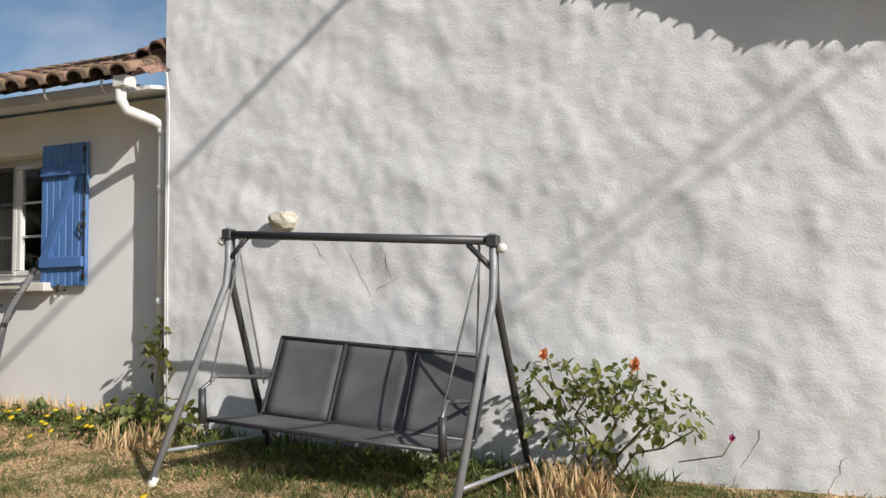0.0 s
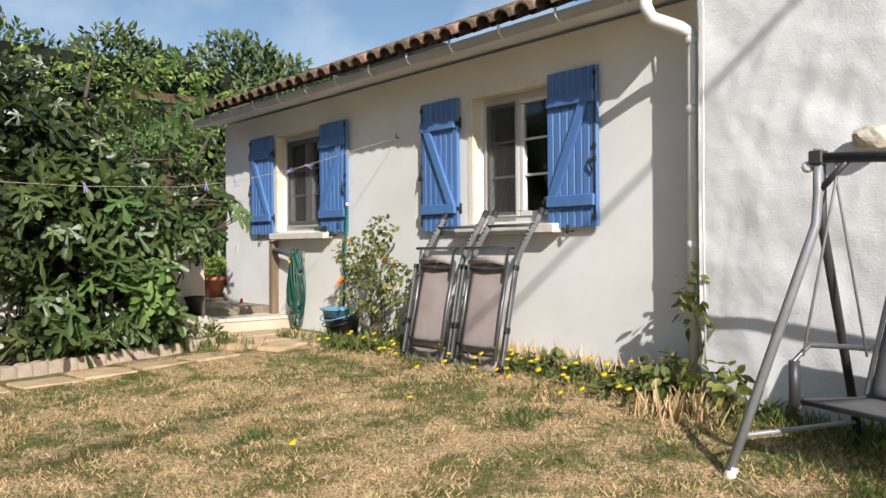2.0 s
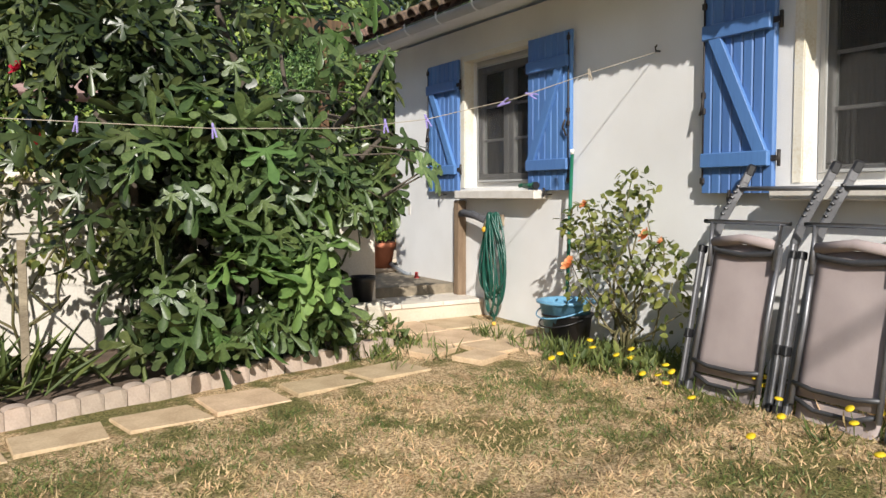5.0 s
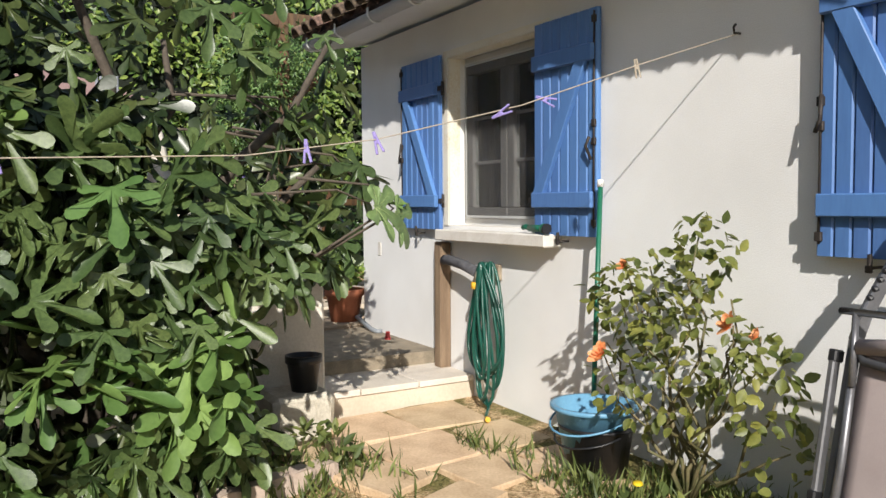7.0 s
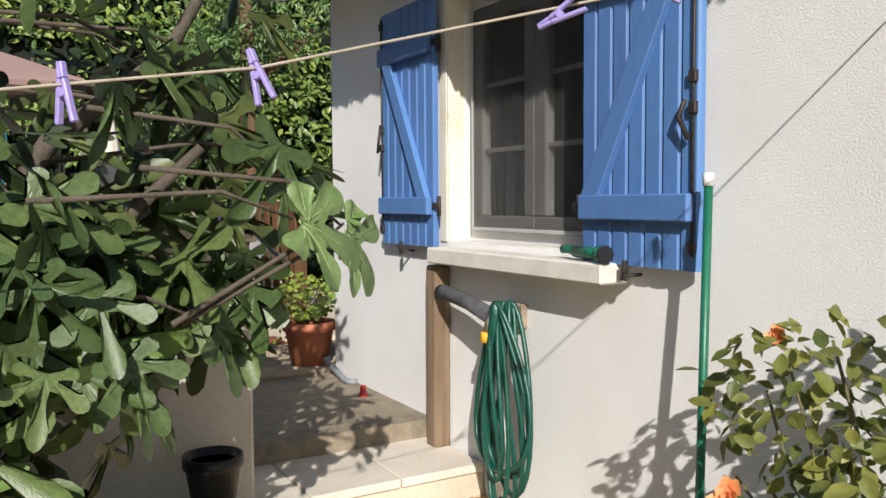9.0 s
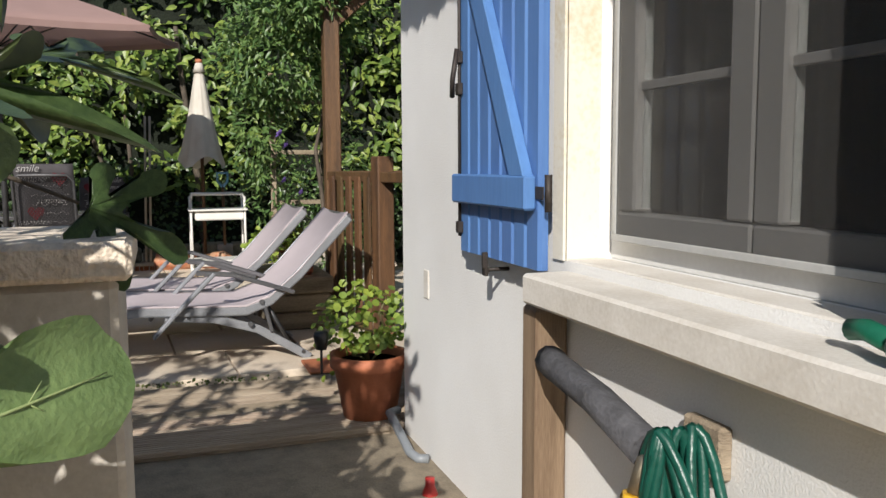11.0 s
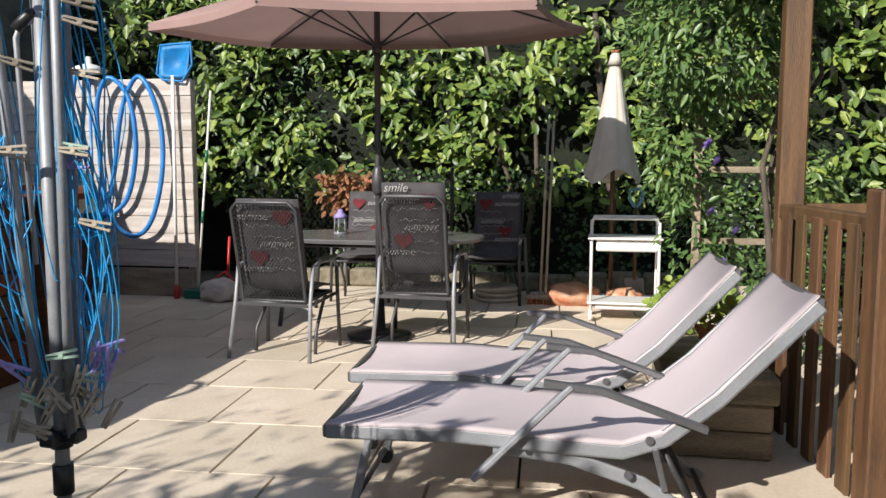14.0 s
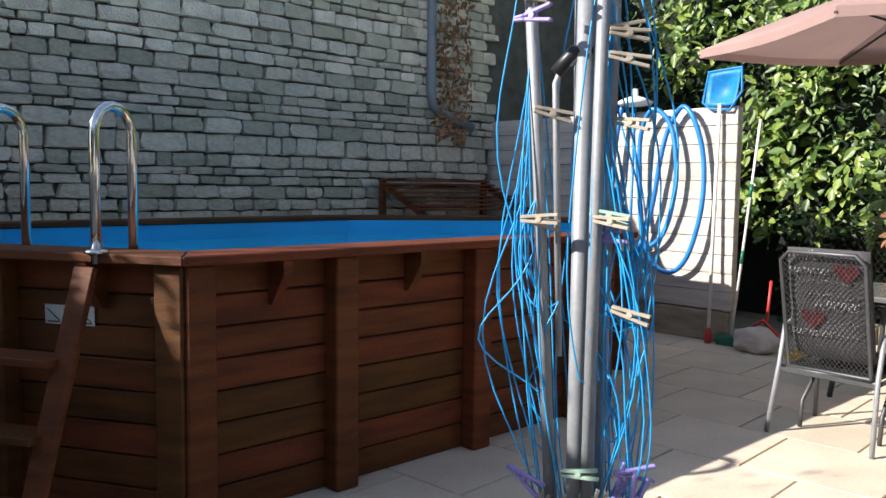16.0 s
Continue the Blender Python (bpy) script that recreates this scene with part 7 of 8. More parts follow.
def fig_outline():
    """Five blunt fingers with deep bays between them."""
    pts = [(0.02, -0.03)]
    fingers = [(-1.95, 0.42), (-0.98, 0.66), (0.0, 0.86), (0.98, 0.66), (1.95, 0.42)]
    for k, (c, length) in enumerate(fingers):
        if k:
            mid_a = (c + fingers[k - 1][0]) / 2
            pts.append((0.12 + 0.15 * math.cos(mid_a), 0.15 * math.sin(mid_a)))
        for u, w in ((0.36, -0.042), (0.56, -0.068), (0.74, -0.11), (0.86, -0.115), (0.96, -0.065), (1.0, 0.0), (0.96, 0.055), (0.85, 0.10), (0.72, 0.115), (0.56, 0.065), (0.36, 0.042)):
            q, t = length * u, w * (0.75 + 0.4 * length)
            pts.append((0.12 + q * math.cos(c) - t * math.sin(c), q * math.sin(c) + t * math.cos(c)))
    pts.append((0.02, 0.03))
    return pts


def ellipse_outline(w=0.38, tip=0.12):
    return [(0.02, -0.02), (0.25, -w * 0.42), (0.55, -w * 0.5), (0.85, -w * 0.25), (1.0, 0.0), (0.85, w * 0.25), (0.55, w * 0.5), (0.25, w * 0.42), (0.02, 0.02)]


def frames(dirs, ups):
    """Rotation matrices whose x axis lies along dirs and whose z axis is near ups."""
    x = dirs / np.linalg.norm(dirs, axis=1)[:, None]
    y = np.cross(ups, x)
    y /= np.linalg.norm(y, axis=1)[:, None] + 1e-9
    z = np.cross(x, y)
    return np.stack([x, y, z], axis=2)


def scatter(name, tmpl, pos, rot, size, material, parent=None):
    """Many leaves in one mesh."""
    v, f = tmpl
    n, k = len(pos), len(v)
    sz = size[:, None, None] if np.ndim(size) else size
    allv = np.einsum("nij,kj->nki", rot, v) * sz + pos[:, None, :]
    allf = (f[None] + (np.arange(n) * k)[:, None, None]).reshape(-1, 3)
    me = bpy.data.meshes.new(name)
    me.vertices.add(n * k)
    me.vertices.foreach_set("co", allv.reshape(-1).astype(np.float32))
    me.loops.add(len(allf) * 3)
    me.loops.foreach_set("vertex_index", allf.reshape(-1).astype(np.int32))
    me.polygons.add(len(allf))
    me.polygons.foreach_set("loop_start", (np.arange(len(allf)) * 3).astype(np.int32))
    me.update(calc_edges=True)
    me.materials.append(material)
    ob = new(name, me)
    ob.parent = parent
    return ob


def blob_points(n, c, r, shell=0.55, low=-1.0):
    """Points in an uneven ellipsoid, thicker near its skin, with the outward direction."""
    d = NR.normal(size=(n * 2, 3))
    d /= np.linalg.norm(d, axis=1)[:, None]
    d = d[d[:, 2] > low][:n]
    rad = (shell + (1 - shell) * NR.rand(len(d)) ** 0.6)
    bump = np.array([1 + 0.22 * noise.noise(Vector(q) * 2.2 + Vector(c)) for q in d])
    p = np.array(c) + d * np.array(r) * (rad * bump)[:, None]
    return p, d


def clear_of_walk(p, keep=0.42):
    """Leaves stay clear of the way between the wall and the house."""
    a = np.array([(-7.6, 3.6), (-8.5, 4.3), (-9.3, 4.75), (-10.1, 4.97), (-11.2, 5.0)])
    best = np.full(len(p), 9.0)
    for s, e in zip(a, a[1:]):
        d = e - s
        u = np.clip(((p[:, :2] - s) @ d) / (d @ d), 0, 1)
        q = s + u[:, None] * d
        best = np.minimum(best, np.linalg.norm(p[:, :2] - q, axis=1))
    return (best > keep) | (p[:, 2] > 2.6)


def thinned(p):
    """The upper crowns are thin towards the terrace: most of the leaves that would shade the loungers are left out."""
    d = np.array(SUN_DIR)
    q = p + d * ((0.7 - p[:, 2]) / d[2])[:, None]
    r_ = NR.rand(len(p))
    lo_zone = (q[:, 0] > -16.2) & (q[:, 0] < -13.2) & (q[:, 1] > 4.1) & (q[:, 1] < 6.2)
    mid_zone = (q[:, 0] > -18.0) & (q[:, 0] < -12.6) & (q[:, 1] > 1.5) & (q[:, 1] <= 4.1)
    way = (q[:, 0] > -13.2) & (q[:, 0] < -10.9) & (q[:, 1] > 4.1) & (q[:, 1] < 6.0)
    return ~((lo_zone & (r_ > 0.10)) | (mid_zone & (r_ > 0.7)) | (way & (r_ > 0.09)))


def crown(parent, blobs, tmpl, material, size, spread=0.7, droop=0.25, name="crown", keep_clear=False, low=-1.0, label=""):
    P, D = [], []
    for n, c, r in blobs:
        p, d = blob_points(n, c, r, low=low)
        P.append(p)
        D.append(d)
    P, D = np.concatenate(P), np.concatenate(D)
    if keep_clear:
        k = thinned(P + np.array(parent.location))
        P, D = P[k], D[k]
    dirs = D + NR.normal(size=D.shape) * spread
    dirs[:, 2] -= droop
    ups = D * 0.8 + np.array([0.35, -0.15, 0.9]) + NR.normal(size=D.shape) * 0.35
    ob = scatter(name, tmpl, P, frames(dirs, ups), NR.uniform(size[0], size[1], len(P)), material, parent)
    tagged(ob, label, kind="stuff")
    return ob


def limbs(parent, base, tips, r0, r1, material, name="limb", seed=0, sag=0.1):
    q = random.Random(seed)
    for tip in tips:
        bm = B()
        a, b = Vector(base), Vector(tip)
        pts = [a.lerp(b, u) + Vector((q.uniform(-1, 1), q.uniform(-1, 1), q.uniform(-0.3, 1))) * sag * math.sin(math.pi * u) for u in [i / 6 for i in range(7)]]
        tube(bm, pts, r0, 7, r2=r1)
        part(name, bm, material, parent)


FIGLEAF = fan_leaf(fig_outline(), 0.10, 0.28)
ELL = fan_leaf(ellipse_outline(0.48), 0.18, 0.25)
ROSEL = fan_leaf(ellipse_outline(0.62), 0.16, 0.25)
NARROW = fan_leaf(ellipse_outline(0.34), 0.2, 0.15)
ROUND = fan_leaf([(0.3 + 0.34 * math.cos(a) * (1 + 0.08 * math.cos(6 * a)), 0.34 * math.sin(a) * (1 + 0.08 * math.cos(6 * a))) for a in [math.radians(-165 + 330 * i / 14) for i in range(15)]], 0.15, 0.1)

fig = thing("fig_tree", (-9.95, 2.95, 0.18), "broad leafy fig tree in the bed by the garden wall", "tree")
limbs(fig, (0, 0, 0), [(0.2, 0.4, 2.2), (-0.2, -0.6, 2.6), (0.4, 1.1, 1.6), (0.5, -0.9, 1.7), (0.0, 0.1, 3.0), (0.6, 0.5, 1.0), (0.1, 1.3, 2.3), (-0.6, 1.2, 1.5)], 0.06, 0.014, M_BARK, seed=2, sag=0.2)
limbs(fig, (0.05, 0.1, 0), [(0.55, 0.55, 1.15), (0.6, -0.1, 1.2), (0.3, 0.75, 1.0)], 0.04, 0.016, M_BARK, seed=12, sag=0.12)
FB = [(230, (-0.05, -0.75, 2.1), (0.8, 0.75, 0.75)), (250, (0.05, 0.35, 2.0), (0.85, 0.85, 0.85)), (240, (0.15, 1.0, 2.0), (0.62, 0.62, 0.72)), (240, (0.35, -0.6, 1.35), (0.65, 0.8, 0.75)),
      (250, (0.40, 0.30, 1.25), (0.62, 0.75, 0.75)), (120, (0.15, 1.1, 1.5), (0.5, 0.5, 0.4)), (170, (0.48, -0.2, 0.55), (0.5, 0.7, 0.5)), (100, (0.45, 0.45, 0.5), (0.4, 0.42, 0.42)), (90, (-0.1, 0.1, 2.75), (0.7, 0.9, 0.35)), (110, (-0.4, -0.5, 2.5), (0.6, 0.8, 0.5))]
FO = np.array(fig.location)


def fig_crown(blobs, size, low_branches=False):
    P, D = [], []
    for n, c, r in blobs:
        p, d = blob_points(n, c, r, shell=0.4)
        P.append(p)
        D.append(d)
    P, D = np.concatenate(P), np.concatenate(D)
    k = clear_of_walk(P + FO, 0.5) & ((P + FO)[:, 2] > 0.22)
    # an open gap on the sunny side of the outermost twig
    g = (P + FO) - np.array((-9.30, 4.15, 1.55))
    s_ = g @ np.array(-SUN_DIR)
    k &= ~((np.linalg.norm(g - s_[:, None] * np.array(-SUN_DIR), axis=1) < 0.40) & (s_ > -0.1))
    k &= thinned(P + FO)
    # the end of the garden wall stays bare below the crown
    W = P + FO
    k &= ~((W[:, 1] > 3.62) & (W[:, 2] < 1.22) & (NR.rand(len(W)) > 0.16))
    k &= ~((W[:, 2] < 1.05) & (W[:, 2] > 0.62) & (NR.rand(len(W)) > np.where(W[:, 1] > 2.7, 0.18, 0.45)) & (not low_branches))
    k &= ~((W[:, 1] < 2.15) & (W[:, 2] < 2.2) & (NR.rand(len(W)) > 0.2))
    # hollows between the boughs
    hollow = np.array([noise.noise(Vector(q) * 2.1 + Vector((3, 1, 7))) for q in W])
    k &= (hollow > -0.26) | (NR.rand(len(W)) < 0.2)
    P, D = P[k], D[k]
    dirs = D * 0.6 + NR.normal(size=D.shape) * 0.6
    dirs[:, 2] -= 0.7
    ups = D * 0.9 + np.array([0.35, -0.1, 0.7]) + NR.normal(size=D.shape) * 0.75
    return P, frames(dirs, ups), NR.uniform(size[0], size[1], len(P))


FB = [(int(n * 2.2), c, r) for n, c, r in FB]
P, Rm, S = fig_crown(FB, (0.15, 0.30))
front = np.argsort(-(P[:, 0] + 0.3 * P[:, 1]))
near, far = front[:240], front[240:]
tagged(scatter("crown", FIGLEAF, P[far], Rm[far], S[far], M_FIGSHADE, fig), "mass of lobed leaves, green darkened for inner shade", kind="stuff")


def leaf_object_mesh(tmpl, material):
    v, f = tmpl
    me = bpy.data.meshes.new("leaf")
    me.from_pydata([tuple(p) for p in v], [], [tuple(int(i) for i in q) for q in f])
    me.shade_smooth()
    me.materials.append(material)
    return me


# Lighter copy of the crown's darkened green, for the leaves in front.
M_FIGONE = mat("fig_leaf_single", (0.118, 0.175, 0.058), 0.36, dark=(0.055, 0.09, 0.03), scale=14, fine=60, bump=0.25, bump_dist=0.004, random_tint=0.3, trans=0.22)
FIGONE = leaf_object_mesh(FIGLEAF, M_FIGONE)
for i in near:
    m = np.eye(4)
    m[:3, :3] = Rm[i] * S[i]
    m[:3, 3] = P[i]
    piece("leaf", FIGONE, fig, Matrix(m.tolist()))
yp, yr, ys_ = fig_crown([(46, (0.72, -0.2, 0.62), (0.25, 0.4, 0.4)), (22, (0.75, 0.45, 0.68), (0.2, 0.25, 0.22)), (40, (0.5, 0.7, 2.5), (0.5, 0.6, 0.5)), (26, (0.7, 0.2, 1.5), (0.3, 0.7, 0.6))], (0.20, 0.36), True)
tagged(scatter("young_leaves", FIGLEAF, yp, yr, ys_, M_FIGYOUNG, fig), "bright young lobed leaves", kind="stuff")
# twigs with leaves that reach over the way


def broad_leaf():
    """A large leaf with wavy, wide fingers, in rings from the stalk end outward."""
    lq = random.Random(6)
    pts = [(0.0, -0.05)]
    fingers = [(-2.05, 0.44), (-1.02, 0.70), (0.0, 0.90), (0.98, 0.72), (1.95, 0.46)]
    for k, (c, length) in enumerate(fingers):
        if k:
            mid_a = (c + fingers[k - 1][0]) / 2
            pts.append((0.12 + 0.27 * math.cos(mid_a), 0.27 * math.sin(mid_a)))
        side = [(0.42, 0.085), (0.52, 0.115), (0.62, 0.15), (0.72, 0.162), (0.8, 0.165), (0.87, 0.14), (0.93, 0.10), (0.98, 0.05)]
        prof = [(u, -w) for u, w in side] + [(1.0, 0.0)] + [(u, w) for u, w in reversed(side)]
        for u, w in prof:
            q, t = length * u, (w + lq.uniform(-0.008, 0.008)) * (0.75 + 0.4 * length)
            pts.append((0.12 + q * math.cos(c) - t * math.sin(c), q * math.sin(c) + t * math.cos(c)))
    pts.append((0.0, 0.05))

    def lift(x, y, u):
        a = math.atan2(y, x - 0.12)
        return 0.10 * abs(y) - 0.28 * x * x + u * u * 0.03 * math.sin(9 * a + 1.0) + 0.012 * math.sin(16 * x) * math.sin(18 * y)
    rings = (0.25, 0.45, 0.62, 0.78, 0.9, 1.0)
    n = len(pts)
    v, f = [(0.12, 0.0, lift(0.12, 0, 0))], []
    for u in rings:
        for x, y in pts:
            px, py = 0.12 + (x - 0.12) * u, y * u
            v.append((px, py, lift(px, py, u)))
    for j in range(n):
        k = (j + 1) % n
        f.append((0, 1 + j, 1 + k))
        for i in range(len(rings) - 1):
            a, b = 1 + i * n, 1 + (i + 1) * n
            f.append((a + j, b + j, b + k, a + k))
    return v, f


# Lightest fig green: the sun on the large leaves is in the colour.
M_FIGBROAD = mat("large_fig_leaf_lit", (0.20, 0.29, 0.11), 0.42, dark=(0.13, 0.20, 0.07), scale=9, fine=45, bump=0.35, bump_dist=0.004, trans=0.15)
BROAD = leaf_object_mesh(broad_leaf(), M_FIGBROAD)
YOUNGONE = leaf_object_mesh(FIGLEAF, M_FIGYOUNG)
HERO = [((-9.275, 4.225, 1.58), (-0.05, 0.21, -0.08), (0.85, -0.05, 0.5), 0.27, 1), ((-9.39, 4.40, 1.55), (-0.05, 0.15, -0.16), (0.8, 0.1, 0.6), 0.25, 1), ((-9.40, 4.34, 1.60), (-0.1, 0.05, 0.1), (0.8, -0.1, 0.5), 0.10, 2), ((-9.41, 4.41, 1.58), (-0.1, 0.08, 0.1), (0.8, -0.1, 0.5), 0.11, 2),
        ((-9.62, 4.30, 1.70), (-0.2, 0.5, -0.6), (0.8, 0.0, 0.5), 0.27, 0),
        ((-9.70, 4.28, 1.78), (-0.2, 0.6, 0.0), (0.3, 0.1, 0.9), 0.34, 0), ((-9.45, 4.05, 1.30), (-0.2, 0.5, -0.3), (0.9, 0.1, 0.4), 0.28, 0), ((-10.72, 4.45, 1.60), (-0.1, 0.4, -0.2), (0.9, -0.1, 0.45), 0.25, 0),
        ((-10.80, 4.36, 1.91), (-0.2, 0.6, 0.0), (0.3, 0.1, 0.9), 0.32, 0), ((-10.1, 4.2, 2.1), (-0.3, 0.7, -0.3), (0.7, 0.2, 0.6), 0.32, 0), ((-9.75, 3.95, 2.05), (-0.2, 0.6, -0.25), (0.7, -0.2, 0.6), 0.30, 0)]
M_VEIN = mat("pale_leaf_vein", (0.32, 0.40, 0.17), 0.5, amount=0.2)
bm = B()
for c, length in ((-1.95, 0.40), (-0.98, 0.63), (0.0, 0.83), (0.98, 0.63), (1.95, 0.40)):
    vp = []
    for k in range(7):
        u = length * k / 6
        x, y = 0.12 * min(1, k / 1.5) + u * math.cos(c), u * math.sin(c)
        vp.append((x, y, 0.10 * abs(y) - 0.28 * x * x + 0.004))
    tube(bm, vp, 0.008, 5, r2=0.002)
    for k in (2, 3, 4):
        for sg in (-1, 1):
            u = length * k / 6
            pa = Vector((0.12 + u * math.cos(c), u * math.sin(c), 0))
            pb = pa + Vector((math.cos(c + sg * 0.75), math.sin(c + sg * 0.75), 0)) * 0.06
            tube(bm, [(p.x, p.y, 0.10 * abs(p.y) - 0.28 * p.x * p.x + 0.003) for p in (pa, pb)], 0.0025, 4, r2=0.001)
VEINS = mesh_of("vein", bm, M_VEIN)
hq = random.Random(9)
for k in range(6):
    HERO.append(((-10.30 + hq.uniform(-0.35, 0.35), 4.10 + hq.uniform(-0.2, 0.14), 1.55 + hq.uniform(-0.25, 0.75)), (hq.uniform(-0.3, 0.5), 0.6, hq.uniform(-0.6, -0.1)), (0.7, hq.uniform(-0.2, 0.3), 0.6), hq.uniform(0.18, 0.29), 0))
for k in range(4):
    HERO.append(((-10.05 + hq.uniform(-0.2, 0.15), 4.34 + hq.uniform(-0.12, 0.06), 1.76 + hq.uniform(-0.12, 0.15)), (hq.uniform(-0.3, 0.4), 0.35, hq.uniform(-0.7, -0.2)), (0.6, hq.uniform(-0.3, 0.3), 0.6), hq.uniform(0.15, 0.2), 0))
for (tip, aim, up, s, young) in HERO:
    q = Vector(tip) - fig.location
    a = Vector(aim).normalized()
    y = Vector(up).cross(a).normalized()
    zax = a.cross(y)
    m = Matrix((a, y, zax)).transposed().to_4x4()
    lf = piece("leaf", (FIGONE, BROAD, YOUNGONE)[young], fig, Matrix.Translation(q) @ m @ Matrix.Diagonal((s, s, s, 1)))
    if young == 1:
        piece("vein", VEINS, lf, Matrix())
    bm = B()
    tube(bm, [q - a * 0.02, q - a * 0.16 + Vector((0, -0.06, 0.02)), q - a * 0.3 + Vector((0.0, -0.35, -0.05))], 0.004, 6, r2=0.008)
    part("twig", bm, M_BARK, fig)

# a second shrub and a red climbing rose further along the wall
sh = thing("shrub", (-10.1, 0.4, 0.15), "tall loose shrub growing by the garden wall", "shrub")
limbs(sh, (0, 0, 0), [(0.2, 0.5, 2.3), (-0.2, -0.5, 2.8), (0.1, 0.1, 3.6), (0.3, -0.9, 2.0), (-0.3, 0.8, 3.0)], 0.04, 0.01, M_BARK, seed=5, sag=0.2)
crown(sh, [(420, (0, 0.3, 2.4), (0.7, 0.8, 0.8)), (420, (-0.1, -0.8, 2.4), (0.8, 0.9, 0.9)), (160, (0.1, 0.0, 3.3), (0.6, 1.0, 0.6)), (350, (0.2, -0.3, 1.3), (0.6, 1.0, 0.8))], NARROW, M_JASMINE, (0.06, 0.11), keep_clear=True, label="loose crown of small leaves")
rr_ = thing("climbing_rose", (-10.35, 1.65, 0.2), "climbing rose with dark red blooms and bare stems", "rose bush")
limbs(rr_, (0, 0, 0), [(0.2, 0.2, 1.7), (0.3, -0.3, 1.9), (0.1, 0.5, 2.1), (0.5, 0.0, 1.2), (0.25, -0.5, 1.4), (0.6, 0.3, 0.9)], 0.012, 0.004, M_STEM, seed=8, sag=0.25)
crown(rr_, [(420, (0.2, 0.0, 1.8), (0.5, 0.75, 0.5)), (330, (0.2, 0.1, 1.05), (0.35, 0.75, 0.45)), (200, (0.2, 0.2, 2.5), (0.5, 0.8, 0.5))], ROSEL, M_ROSELEAF, (0.05, 0.09), label="rose leaves")
stake = thing("garden_stake", (-9.55, 1.62, 0.15), "weathered wooden stake in the flower bed", "stake")
bm = B()
box(bm, -0.025, 0.025, -0.025, 0.025, 0, 0.95, bevel=0.005)
part("stake", bm, M_SLEEPER, stake)


def rose_bloom(name, material, place, r, parent, seed):
    q = random.Random(seed)
    bm = B()
    for k in range(16):
        ring = k // 5
        a = k * 2.4 + q.uniform(-0.3, 0.3)
        tilt = (0.25, 0.6, 0.95, 1.2)[min(ring, 3)]
        s = r * (0.6 + 0.22 * ring)
        vs = []
        for i in range(4):
            for j in range(4):
                u, v = i / 3, j / 3 - 0.5
                w = s * 0.9 * math.sin(math.pi * (0.25 + 0.6 * u))
                rad = s * u * math.sin(tilt) + s * 0.15
                h = s * u * math.cos(tilt) * 1.1 - 0.1 * s * v * v
                x, y = rad - 0.5 * s * v * v, v * w
                vs.append(bm.verts.new((x * math.cos(a) - y * math.sin(a), x * math.sin(a) + y * math.cos(a), h)))
        for i in range(3):
            for j in range(3):
                bm.faces.new((vs[i * 4 + j], vs[i * 4 + j + 1], vs[(i + 1) * 4 + j + 1], vs[(i + 1) * 4 + j])).smooth = True
    ob = part(name, bm, material, parent, "")
    ob.matrix_basis = Matrix.Translation(place) @ Matrix.Rotation(radians(50), 4, "X") @ Matrix.Rotation(radians(q.uniform(-30, 30)), 4, "Y")
    return ob


for i, p in enumerate(((0.75, -0.30, 1.50), (0.75, 0.10, 1.50), (0.7, 0.0, 1.95))):
    tagged(rose_bloom("bloom", M_REDFL, p, 0.05, rr_, i), "dark red rose bloom")


def rose_bush(name, base, stems, blobs, blooms, label, seed, leafsize=(0.042, 0.078)):
    ob = thing(name, base, label, "rose bush", "rose bushes")
    limbs(ob, (0, 0, 0), stems, 0.011, 0.004, M_STEM, "stem", seed, 0.1)
    crown(ob, [(int(n * 1.5), c, r) for n, c, r in blobs], ROSEL, M_ROSELEAF, leafsize, spread=0.9, droop=0.35, label="rose leaves")
    for i, (p, r, m_) in enumerate(blooms):
        tagged(rose_bloom("bloom", m_, p, r, ob, seed + i), "open rose bloom")
        bm = B()
        tube(bm, [Vector(p) + Vector((0, 0.02, -0.005)), Vector(p) * 0.92 + Vector((0, 0.05, -0.08)), Vector(p) * 0.6], 0.004, 5)
        part("stem", bm, M_STEM, ob)
    return ob


rose_bush("rose_bush", (-0.93, 5.0, -0.02), [(-0.42, 0.0, 0.72), (-0.2, -0.1, 0.82), (0.0, -0.05, 0.75), (0.22, -0.12, 0.75), (0.4, -0.05, 0.6), (0.55, -0.1, 0.42), (-0.1, 0.05, 0.5), (0.3, 0.1, 0.45), (-0.3, -0.1, 0.45)],
          [(80, (-0.3, 0.0, 0.66), (0.24, 0.2, 0.17)), (100, (0.12, -0.08, 0.66), (0.25, 0.2, 0.14)), (70, (0.42, -0.05, 0.5), (0.2, 0.2, 0.16)), (60, (0.1, 0.0, 0.40), (0.35, 0.2, 0.15)), (25, (-0.3, 0.0, 0.42), (0.2, 0.15, 0.12))],
          [((-0.32, -0.05, 0.84), 0.042, M_ORANGEFL), ((0.25, -0.12, 0.79), 0.045, M_ORANGEFL), ((0.76, -0.05, 0.38), 0.022, M_PINKFL)], "rose bush with orange blooms against the lumpy wall", 31)
